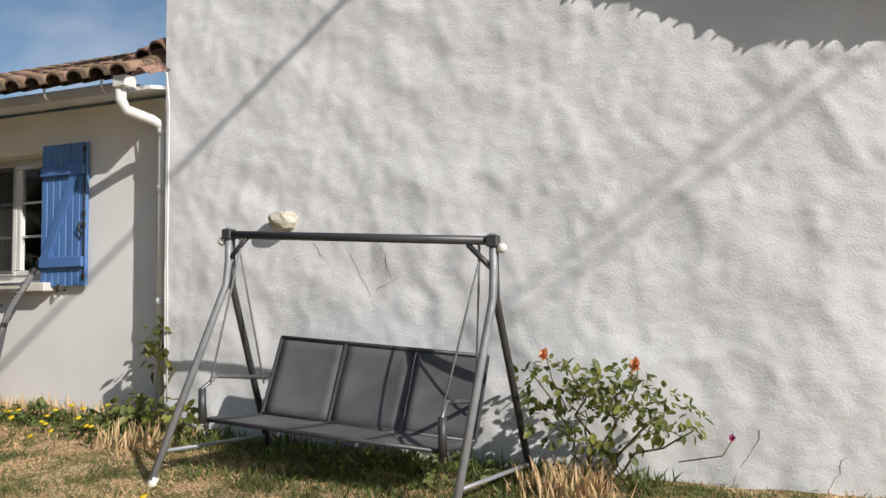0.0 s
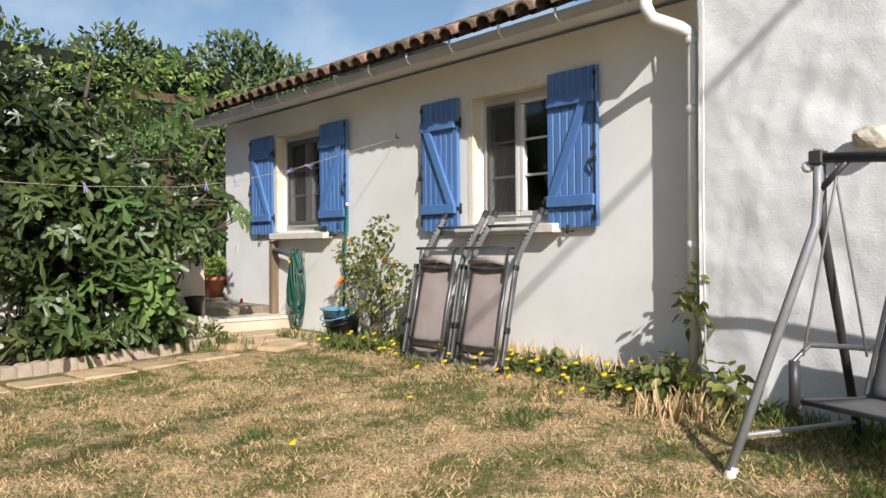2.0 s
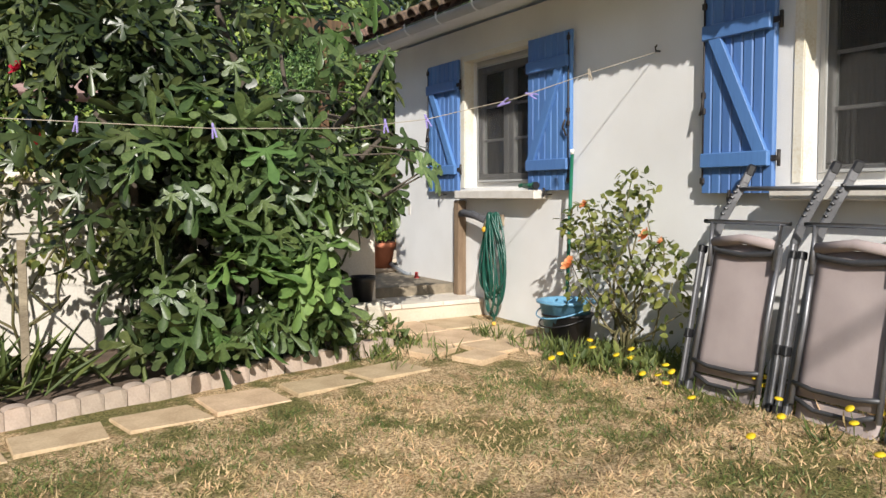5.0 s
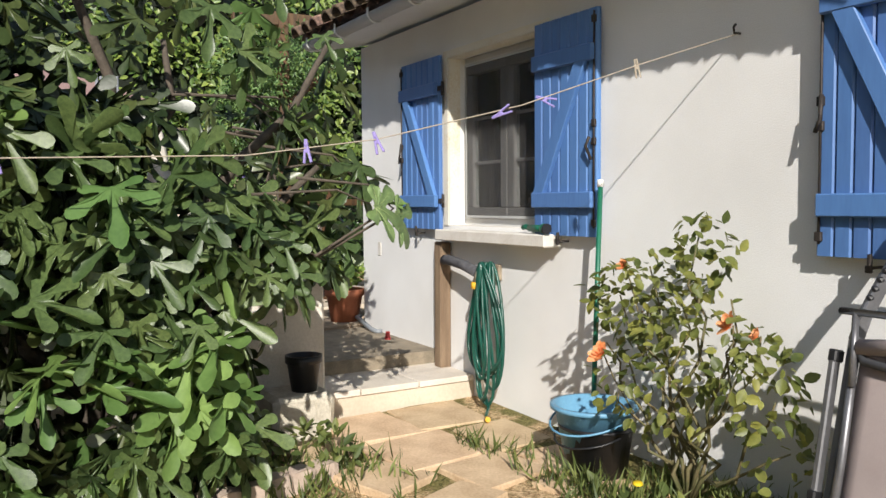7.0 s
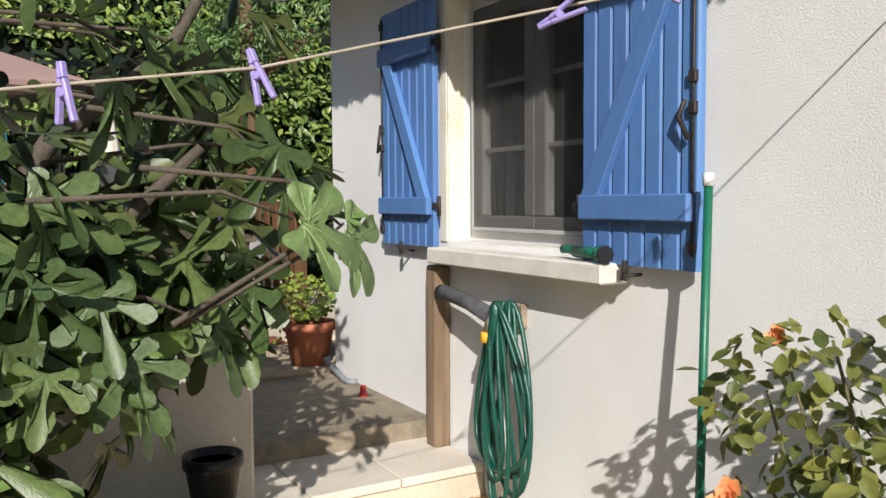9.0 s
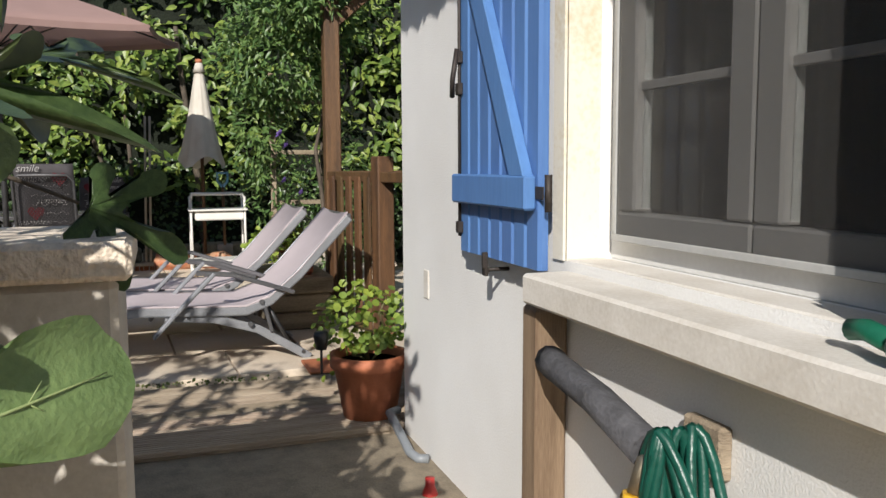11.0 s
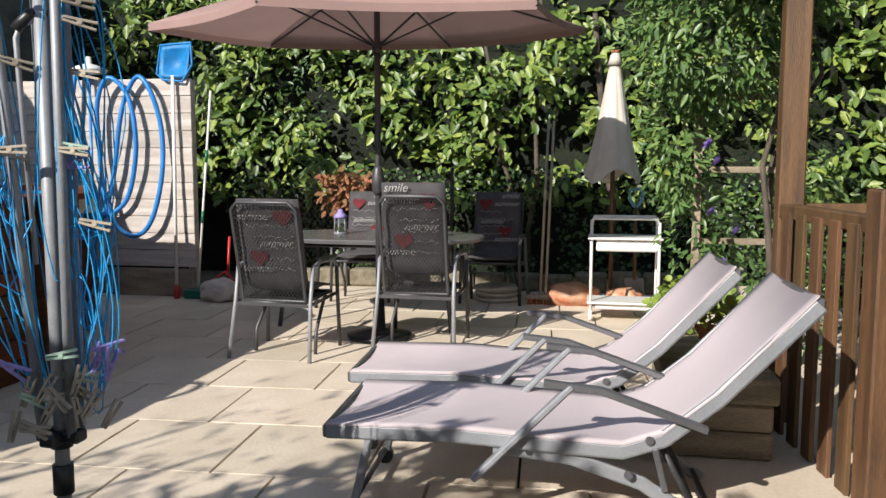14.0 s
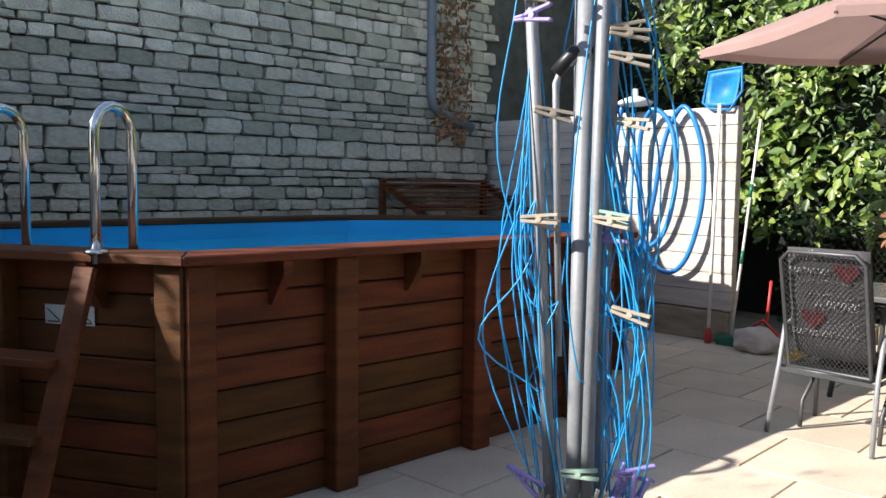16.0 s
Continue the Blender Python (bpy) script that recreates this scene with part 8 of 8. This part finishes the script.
rose_bush("rose_bush", (-8.28, 5.33, 0.18), [(-0.4, -0.05, 0.95), (-0.25, 0.0, 1.1), (0.05, 0.0, 1.25), (0.15, -0.1, 1.0), (0.4, -0.1, 0.75), (0.5, -0.05, 0.6), (-0.1, -0.15, 0.7), (-0.5, -0.05, 0.7), (0.25, 0.05, 0.85), (-0.3, -0.15, 0.5), (0.1, -0.2, 0.5), (0.3, -0.08, 1.0), (0.2, -0.1, 0.7), (-0.2, -0.1, 0.9), (-0.35, -0.12, 0.75), (0.0, -0.05, 0.95), (0.55, -0.02, 0.4)],
          [(130, (-0.28, -0.05, 0.95), (0.28, 0.2, 0.2)), (60, (0.08, 0.0, 1.18), (0.15, 0.14, 0.18)), (120, (0.1, -0.08, 0.8), (0.4, 0.2, 0.24)), (70, (0.45, -0.08, 0.66), (0.2, 0.18, 0.2)), (60, (-0.1, -0.12, 0.55), (0.42, 0.2, 0.2)), (26, (0.55, -0.05, 0.35), (0.14, 0.15, 0.16))],
          [((-0.44, -0.14, 0.66), 0.055, M_ORANGEFL), ((0.33, -0.12, 0.9), 0.05, M_ORANGEFL), ((-0.35, -0.08, 1.1), 0.03, M_ORANGEFL), ((0.45, -0.1, 0.87), 0.03, M_ORANGEFL)], "leggy rose bush with orange blooms by the facade", 41)
rose_bush("climber", (-4.50, 5.25, 0.12), [(-0.03, 0.05, 0.85), (0.06, 0.0, 0.7), (-0.25, -0.05, 0.35), (0.25, -0.05, 0.3)],
          [(26, (-0.02, 0.03, 0.72), (0.1, 0.07, 0.28)), (40, (-0.2, -0.08, 0.22), (0.2, 0.12, 0.12)), (40, (0.25, -0.1, 0.2), (0.18, 0.12, 0.12))], [], "small vine climbing the white downpipe", 51, (0.06, 0.11))
for (bx, by, c, n) in ((-12.62, 5.50, "yellow-green geranium growing in the terracotta pot", 270),):
    g = thing("geranium", (bx, by, TZ + 0.25), c, "plant")
    limbs(g, (0, 0, 0), [(-0.15, -0.12, 0.25), (0.1, 0.05, 0.3), (0.15, -0.1, 0.25), (-0.05, 0.1, 0.3), (-0.22, -0.1, 0.1)], 0.007, 0.004, M_STEM, "stem", 3, 0.05)
    crown(g, [(int(n * 1.5), (0, -0.02, 0.22), (0.25, 0.22, 0.15)), (30, (-0.22, -0.12, 0.02), (0.1, 0.1, 0.14))], ROUND, M_GERAN, (0.03, 0.062), label="round yellow-green leaves")
for bx, by, bz, s, n in ((-15.92, 5.54, TZ + 0.3, 0.32, 300), (-14.95, 5.55, TZ + 0.53, 0.14, 60)):
    g = thing("potted_plant", (bx, by, bz), "yellow-green bedding plant growing in a planter", "plant", "plants in planters")
    crown(g, [(n, (0, 0, s * 0.5), (s, s * 0.8, s * 0.7))], ROUND, M_GERAN, (0.04, 0.08), low=-0.4, label="yellow-green leaves")
lily = thing("strap_leaf_clump", (-9.7, 1.45, 0.16), "clump of long strap leaves in the bed", "plant")
BLADE = fan_leaf([(0.02, -0.02), (0.5, -0.035), (1.0, 0.0), (0.5, 0.035), (0.02, 0.02)], 0.2, 0.35)
n = 110
d = NR.normal(size=(n, 3))
d[:, 2] = np.abs(d[:, 2]) + 0.9
tagged(scatter("leaves", BLADE, NR.normal(size=(n, 3)) * np.array([0.14, 0.28, 0.0]), frames(d, np.array([0.3, 0, 1.0]) + NR.normal(size=(n, 3)) * 0.3), NR.uniform(0.3, 0.5, n), M_GRASS, lily), "long green strap leaves", kind="stuff")

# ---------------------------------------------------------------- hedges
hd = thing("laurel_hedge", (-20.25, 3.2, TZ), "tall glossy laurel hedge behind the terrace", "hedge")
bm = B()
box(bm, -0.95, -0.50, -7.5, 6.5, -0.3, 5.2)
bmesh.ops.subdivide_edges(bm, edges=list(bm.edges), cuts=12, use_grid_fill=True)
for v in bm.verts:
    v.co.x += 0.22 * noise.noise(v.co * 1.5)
part("core", bm, M_CORE, hd, "near-black core painted as the shade between leaves")


def wall_leaves(n, y0, y1, z0, z1, depth, seed, amp=0.3, gap=-0.45):
    q = np.random.RandomState(seed)
    y, z = q.uniform(y0, y1, n), q.uniform(z0, z1, n)
    b = np.array([noise.noise((a * 1.1, c * 1.1, seed)) + 0.5 * noise.noise((a * 2.9, c * 2.9, seed)) for a, c in zip(y, z)])
    x = b * amp - q.rand(n) * depth
    keep = b > gap + 0.4 * (q.rand(n) - 0.5)
    p = np.stack([x, y, z], 1)[keep]
    d = np.stack([0.5 + 0 * p[:, 0], q.normal(size=len(p)) * 0.7, q.normal(size=len(p)) * 0.5 - 0.3], 1)
    u = np.array([0.9, -0.25, 0.75]) + q.normal(size=p.shape) * 0.45
    return p, frames(d, u), q


p, rm, q = wall_leaves(14500, -4.2, 6.4, 0.9, 5.2, 0.55, 3, 0.7, -0.16)
tagged(scatter("foliage", ELL, p, rm, q.uniform(0.10, 0.19, len(p)), M_LAUREL, hd), "glossy pointed laurel leaves", kind="stuff")
p, rm, q = wall_leaves(5200, -2.6, 6.2, -0.05, 1.3, 0.3, 6, 0.25)
tagged(scatter("ivy", ROUND, p, rm, q.uniform(0.05, 0.09, len(p)), M_IVY, hd), "ivy covering the foot of the hedge", kind="stuff")
p, rm, q = wall_leaves(2600, -6.0, -1.4, 1.6, 4.7, 0.4, 9, 0.5)
tagged(scatter("foliage", NARROW, p, rm, q.uniform(0.06, 0.1, len(p)), M_IVY, hd), "small dark leaves in shade", kind="stuff")
p, rm, q = wall_leaves(260, -1.35, -0.75, 0.78, 1.25, 0.1, 12, 0.1)
p[:, 0] += 0.28
tagged(scatter("dead_leaves", ELL, p, rm, q.uniform(0.08, 0.15, len(p)), M_DEADLEAF, hd), "patch of dead brown leaves", kind="stuff")
limbs(hd, (-0.2, 1.0, 0.0), [(-0.1, 1.1, 3.2), (-0.15, 0.4, 3.0)], 0.035, 0.02, M_BARK, "trunk", 4, 0.1)
limbs(hd, (-0.1, 2.0, 0.0), [(-0.1, 1.7, 3.0)], 0.06, 0.03, M_BARK, "trunk", 6, 0.05)

wf = thing("wire_fence", (-19.75, 1.0, TZ), "rusty chain-link fence before the hedge", "wire fence")
bm = B()
wire_panel(bm, 2.4, 0.0, 1.25, gap=0.05, r=0.0016)
bmesh.ops.rotate(bm, cent=(0, 0, 0), matrix=Matrix.Rotation(radians(90), 3, "Z"), verts=bm.verts)
bmesh.ops.translate(bm, vec=(0, 1.2, 0.0), verts=bm.verts)
part("mesh", bm, M_IRON, wf)
bm = B()
tube(bm, [(0, 2.4, 0), (0, 2.4, 1.3)], 0.02, 8)
part("post", bm, M_IRON, wf)
# Border stone coloured dark to stand in for the shade below the hedge.
M_SHADESTONE = mat("shade_darkened_stone", (0.26, 0.22, 0.16), 0.95, dark=(0.10, 0.09, 0.055), scale=10, fine=60, bump=0.5)
lw = thing("low_wall", (-19.45, 3.0, TZ), "low rough stone border before the hedge", "wall", kind="structure")
for k in range(14):
    bm = B()
    box(bm, -0.1, 0.1, 0, 0.33, 0, 0.17 + 0.05 * rng.random(), bevel=0.025)
    ob = part("stone", bm, M_SHADESTONE, lw)
    ob.location = (rng.uniform(-0.02, 0.02) - 0.12, -1.75 + 0.35 * k, 0)

jm = thing("jasmine_mass", (-16.35, 5.95, TZ), "dense climber hanging over the trellis and pergola", "climber")
limbs(jm, (0.1, 0.15, 0), [(0.1, 0.1, 2.6), (0.3, 0.2, 3.2), (-0.2, 0.3, 2.8)], 0.025, 0.01, M_BARK, "stem", 9, 0.15)
JB = [(2600, (0.25, -0.32, 2.15), (0.45, 0.55, 0.5)), (700, (0.0, -0.5, 1.5), (0.3, 0.22, 0.45)), (1500, (0.5, -0.1, 2.5), (0.5, 0.65, 0.45)), (300, (-0.1, -0.35, 0.95), (0.25, 0.25, 0.4)), (800, (0.85, -0.18, 2.55), (0.36, 0.32, 0.32)), (900, (0.75, -0.1, 2.7), (0.6, 0.5, 0.4)), (900, (-0.35, 0.1, 1.2), (0.4, 0.5, 0.9)), (900, (1.2, 0.25, 2.95), (0.9, 0.5, 0.35)), (600, (-0.4, 0.2, 0.5), (0.4, 0.5, 0.5)), (900, (0.0, 0.0, 3.0), (0.8, 0.7, 0.5))]
crown(jm, JB, NARROW, M_JASMINE, (0.05, 0.09), spread=0.8, droop=0.3, label="small pointed leaves")
for i, pz in enumerate(((0.35, -0.32, 1.05), (0.38, -0.3, 1.35), (0.40, -0.25, 0.75), (0.36, -0.35, 1.45), (0.5, -0.2, 0.95))):
    tagged(rose_bloom("bloom", M_PURPLEFL, pz, 0.035, jm, 70 + i), "violet clematis bloom")
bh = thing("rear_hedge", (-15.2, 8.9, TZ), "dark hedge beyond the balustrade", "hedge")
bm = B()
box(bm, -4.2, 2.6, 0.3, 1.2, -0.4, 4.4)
part("core", bm, M_CORE, bh, "near-black core painted as inner shade")
crown(bh, [(1600, (-1.6, 0.1, 1.6), (1.8, 0.5, 1.9)), (1500, (0.6, 0.1, 1.6), (1.6, 0.5, 1.8)), (1200, (-0.6, 0.0, 3.3), (2.6, 0.5, 0.9))], ELL, M_LAUREL, (0.07, 0.12), label="laurel leaves")
# reddish garden chair edge and creeper on the stone wall corner
cr = thing("wall_creeper", (-17.75, -2.0, 2.2), "brown withered creeper on the stone wall", "climber")
p = np.stack([NR.uniform(-0.25, 0.25, 700), NR.uniform(0.0, 0.1, 700), NR.uniform(0.2, 3.4, 700)], 1)
d = NR.normal(size=p.shape) * 0.6 + np.array([0, 0.2, -0.8])
tagged(scatter("leaves", ELL, p, frames(d, np.array([0.1, 1, 0.3]) + NR.normal(size=p.shape) * 0.3), NR.uniform(0.05, 0.1, 700), M_DEADLEAF, cr), "withered brown leaves", kind="stuff")

# ---------------------------------------------------------------- trees beyond
M_TREELEAF = leaf_mat("evergreen_leaf", (0.10, 0.145, 0.045), (0.045, 0.075, 0.022), 0.45, 0.15, 0.45)


def far_tree(place, h, r, label, seed, n=2600, mat_=None, leaf=(0.16, 0.27)):
    ob = thing("tree", place, label, "tree", "trees beyond the garden")
    limbs(ob, (0, 0, 0), [(0, 0, h * 0.75), (r * 0.3, 0.2, h * 0.6), (-r * 0.3, -0.2, h * 0.65)], 0.16, 0.04, M_BARK, "trunk", seed, 0.2)
    crown(ob, [(n, (0, 0, h * 0.62), (r, r, h * 0.42)), (n // 2, (r * 0.3, -r * 0.3, h * 0.5), (r * 0.75, r * 0.75, h * 0.35)), (n // 2, (-r * 0.3, r * 0.2, h * 0.5), (r * 0.8, r * 0.7, h * 0.35))], ELL, mat_ or M_TREELEAF, leaf, spread=0.75, droop=-0.5, label="dense crown of small dark leaves")
    return ob


far_tree((-22.6, 11.2, 0.0), 6.9, 2.4, "dense rounded evergreen beyond the low roof", 3, 9000)
far_tree((-23.5, 8.2, 0.0), 6.8, 2.3, "dense evergreen behind the hedge", 6, 8000)
far_tree((-26.0, 5.2, 0.0), 7.4, 2.4, "leafy tree standing further behind the hedge", 5, 5000)
far_tree((-23.5, 2.0, 0.0), 7.0, 2.6, "leafy tree beyond the laurel hedge", 8, 5000)

# ---------------------------------------------------------------- weeds, flowers and grass
def tufts(name, spots, blades, hgt, material, label, spread=0.05, lean=0.6):
    n = len(spots) * blades
    c = np.repeat(np.array(spots), blades, axis=0)
    off = NR.normal(size=(n, 2)) * spread
    p = np.stack([c[:, 0] + off[:, 0], c[:, 1] + off[:, 1], np.zeros(n)], 1)
    p[:, 2] = [ground_z(a, b) - 0.004 for a, b in p[:, :2]]
    d = np.stack([NR.normal(size=n) * lean, NR.normal(size=n) * lean, np.ones(n)], 1)
    v = np.array([(0, -0.0032, 0), (0, 0.0032, 0), (0.55, 0.0022, 0.03), (1.0, 0, -0.08)])
    f = np.array([(0, 1, 2), (0, 2, 3)])
    size = NR.uniform(hgt[0], hgt[1], n)
    vv = v[None] * np.stack([size, np.ones(n), size], 1)[:, None, :]
    rot = frames(d, NR.normal(size=(n, 3)))
    allv = np.einsum("nij,nkj->nki", rot, vv) + p[:, None, :]
    allf = (f[None] + (np.arange(n) * 4)[:, None, None]).reshape(-1, 3)
    me = bpy.data.meshes.new(name)
    me.from_pydata([], [], [])
    me.vertices.add(n * 4)
    me.vertices.foreach_set("co", allv.reshape(-1).astype(np.float32))
    me.loops.add(len(allf) * 3)
    me.loops.foreach_set("vertex_index", allf.reshape(-1).astype(np.int32))
    me.polygons.add(len(allf))
    me.polygons.foreach_set("loop_start", (np.arange(len(allf)) * 3).astype(np.int32))
    me.update(calc_edges=True)
    me.materials.append(material)
    ob = new(name, me)
    return tagged(ob, label, "grass", kind="stuff")


def lawn_spots(n, green):
    out = []
    while len(out) < n:
        x, y = NR.uniform(-8.5, 1.0), NR.uniform(0.2, 5.5)
        if x < -8.3 - (y + 0.3) * 0.155 + 0.25:
            continue
        b = noise.noise((x * 1.3, y * 1.3, 6)) + 0.5 * noise.noise((x * 4, y * 4, 2))
        if (b > 0.15) == green or NR.rand() < 0.25:
            out.append((x, y))
    return out


tufts("grass", lawn_spots(6500, False), 9, (0.02, 0.055), M_STRAW, "short sun-dried straw grass", 0.05, 1.1)
tufts("grass", lawn_spots(4200, True), 9, (0.02, 0.06), M_GRASS, "short green grass patches", 0.04, 0.9)
edge_spots = [(x, 5.55 - abs(NR.normal()) * 0.22) for x in NR.uniform(-8.6, -4.8, 300)] + [(x, 5.3 - abs(NR.normal()) * 0.2) for x in NR.uniform(-4.4, -0.6, 240)]
tufts("grass", edge_spots, 8, (0.05, 0.17), M_GRASS, "taller weeds along the foot of the walls", 0.04, 0.6)
tufts("grass", [(x, 5.55 - abs(NR.normal()) * 0.12) for x in NR.uniform(-7.0, -4.7, 70)] + [(-4.35 + NR.normal() * 0.15, 5.0 + NR.normal() * 0.15) for _ in range(22)] + [(-1.1 + NR.normal() * 0.12, 4.85 + NR.normal() * 0.1) for _ in range(40)], 7, (0.08, 0.25), M_STRAW, "dry seeding grass stems by the wall", 0.05, 0.3)
tufts("grass", [(x, y) for x, y in zip(NR.uniform(-3.6, -1.2, 420), NR.uniform(4.3, 5.3, 420))], 8, (0.03, 0.11), M_GRASS, "green grass under the swing seat", 0.05, 0.8)
tufts("grass", [(-9.6 + NR.normal() * 0.25, 4.05 + NR.normal() * 0.18) for _ in range(60)] + [(-8.45 + NR.normal() * 0.25, 5.05 + NR.normal() * 0.15) for _ in range(60)] + [(-9.5 + NR.normal() * 0.1, 4.98 + NR.normal() * 0.05) for _ in range(8)], 9, (0.05, 0.2), M_GRASS, "grass tufts between the path slabs", 0.04, 0.5)
tufts("grass", [(-5.0 + NR.normal() * 0.12, 4.2 + NR.normal() * 0.1) for _ in range(20)] + [(-5.95 + NR.normal() * 0.07, 2.75 + NR.normal() * 0.05) for _ in range(12)], 10, (0.05, 0.12), M_GRASS, "bright weed clump in the dry lawn", 0.04, 0.9)
wall_weeds = thing("weeds", (-2.6, 4.95, 0.0), "low leafy weeds under the garden swing", "weeds", "weeds along the walls")
crown(wall_weeds, [(260, (0.0, 0.0, 0.03), (1.3, 0.3, 0.14)), (120, (-1.5, 0.15, 0.05), (0.4, 0.22, 0.2)), (90, (1.3, 0.1, 0.0), (0.35, 0.2, 0.12))], ELL, M_GRASS, (0.04, 0.09), low=-0.2, label="low green weed leaves")
front_weeds = thing("weeds", (-5.6, 5.25, 0.08), "leafy weeds growing along the facade", "weeds", "weeds along the walls")
crown(front_weeds, [(160, (0.0, 0.0, 0.04), (0.8, 0.22, 0.16)), (130, (0.75, 0.0, 0.05), (0.3, 0.25, 0.24)), (110, (-1.3, 0.05, 0.04), (0.6, 0.2, 0.14))], ELL, M_GRASS, (0.04, 0.085), low=-0.2, label="low green weed leaves")
weed = thing("weeds", (-9.75, 4.05, 0.2), "low leafy weeds by the stone block", "weeds")
crown(weed, [(120, (0, 0, 0.06), (0.35, 0.25, 0.12)), (80, (3.9, 1.25, 0.0), (0.5, 0.16, 0.14)), (90, (5.0, 1.0, 0.02), (0.35, 0.25, 0.14)), (60, (1.6, 1.0, 0.0), (0.5, 0.2, 0.1))], ELL, M_GRASS, (0.05, 0.1), low=-0.2, label="low green weed leaves")
moss = thing("moss_strip", (-13.45, 4.4, TZ), "strip of moss between deck and paving", "moss")
crown(moss, [(260, (0.0, 0.0, 0.0), (0.035, 0.85, 0.025))], ROUND, M_GRASS, (0.015, 0.03), low=-0.1, label="tiny moss leaves")
litter = thing("leaf_litter", (-11.9, 5.4, 0.36), "brown leaf litter on the step by the wall", "leaves")
crown(litter, [(160, (-0.15, 0.0, 0.0), (0.35, 0.16, 0.02))], ELL, M_DEADLEAF, (0.02, 0.05), low=0.0, label="dry brown leaves")

bm = B()
lathe(bm, [(0.0, 0.0), (0.012, 0.001), (0.02, 0.006), (0.017, 0.011), (0.0, 0.013)], 10)
DAND = mesh_of("flower_head", bm, M_YELLOWFL)
bm = B()
tube(bm, [(0, 0, 0), (0.005, 0.003, 0.5), (0, 0, 1.0)], 0.0022, 5)
STEMM = mesh_of("stem", bm, M_GRASS)
fr_ = random.Random(77)
for k in range(67):
    u = fr_.random()
    if k < 48:
        x, y = fr_.uniform(-7.2, -4.6), 5.3 - abs(fr_.gauss(0, 0.38))
    elif k < 62:
        x, y = fr_.uniform(-8.4, -7.2), 5.1 - abs(fr_.gauss(0, 0.3))
    else:
        x, y = fr_.uniform(-7, -0.5), fr_.uniform(2.3, 4.6)
    h = fr_.uniform(0.06, 0.2)
    ob = thing("dandelion", pose(x, y, ground_z(x, y), fr_.uniform(-12, 12), fr_.uniform(-12, 12), 0), "yellow dandelion in bloom in the dry grass", "flower", "dandelions in the lawn")
    piece("stem", STEMM, ob, Matrix.Diagonal((1, 1, h, 1)))
    piece("flower_head", DAND, ob, Matrix.Translation((0, 0, h)) @ Matrix.Rotation(radians(fr_.uniform(0, 35)), 4, "X") @ Matrix.Diagonal((1.2, 1.2, 1.2, 1)))

# ---------------------------------------------------------------- overhead service wires, seen by their shadows
up_sun = -SUN_DIR


def wire(a, sa, b, sb, r):
    p, q = Vector(a) + up_sun * sa, Vector(b) + up_sun * sb
    d = (q - p).normalized()
    bm = B()
    tube(bm, [p - d * 1.2, p, q, q + d * 28], r, 6)
    end = q + d * 28
    tagged(part("service_wire", bm, M_BLACKPL), "black overhead service cable leading to the house", "cable", "overhead cables")
    pole_ = thing("utility_pole", (end.x, end.y, -0.28), "round wooden utility pole carrying the service cable", "utility pole", "utility poles")
    bm = B()
    tube(bm, [(0, 0, 0), (0, 0, end.z + 0.5)], 0.12, 12, r2=0.09)
    part("pole", bm, M_POST, pole_)


wire((-2.95, 5.35, 3.386), 7.0, (-6.64, 5.62, 0.62), 12.6, 0.022)
wire((0.49, 5.35, 2.64), 9.0, (-1.6, 5.35, 1.17), 11.9, 0.011)
wire((0.72, 5.35, 2.62), 9.2, (-1.45, 5.35, 1.12), 12.1, 0.011)
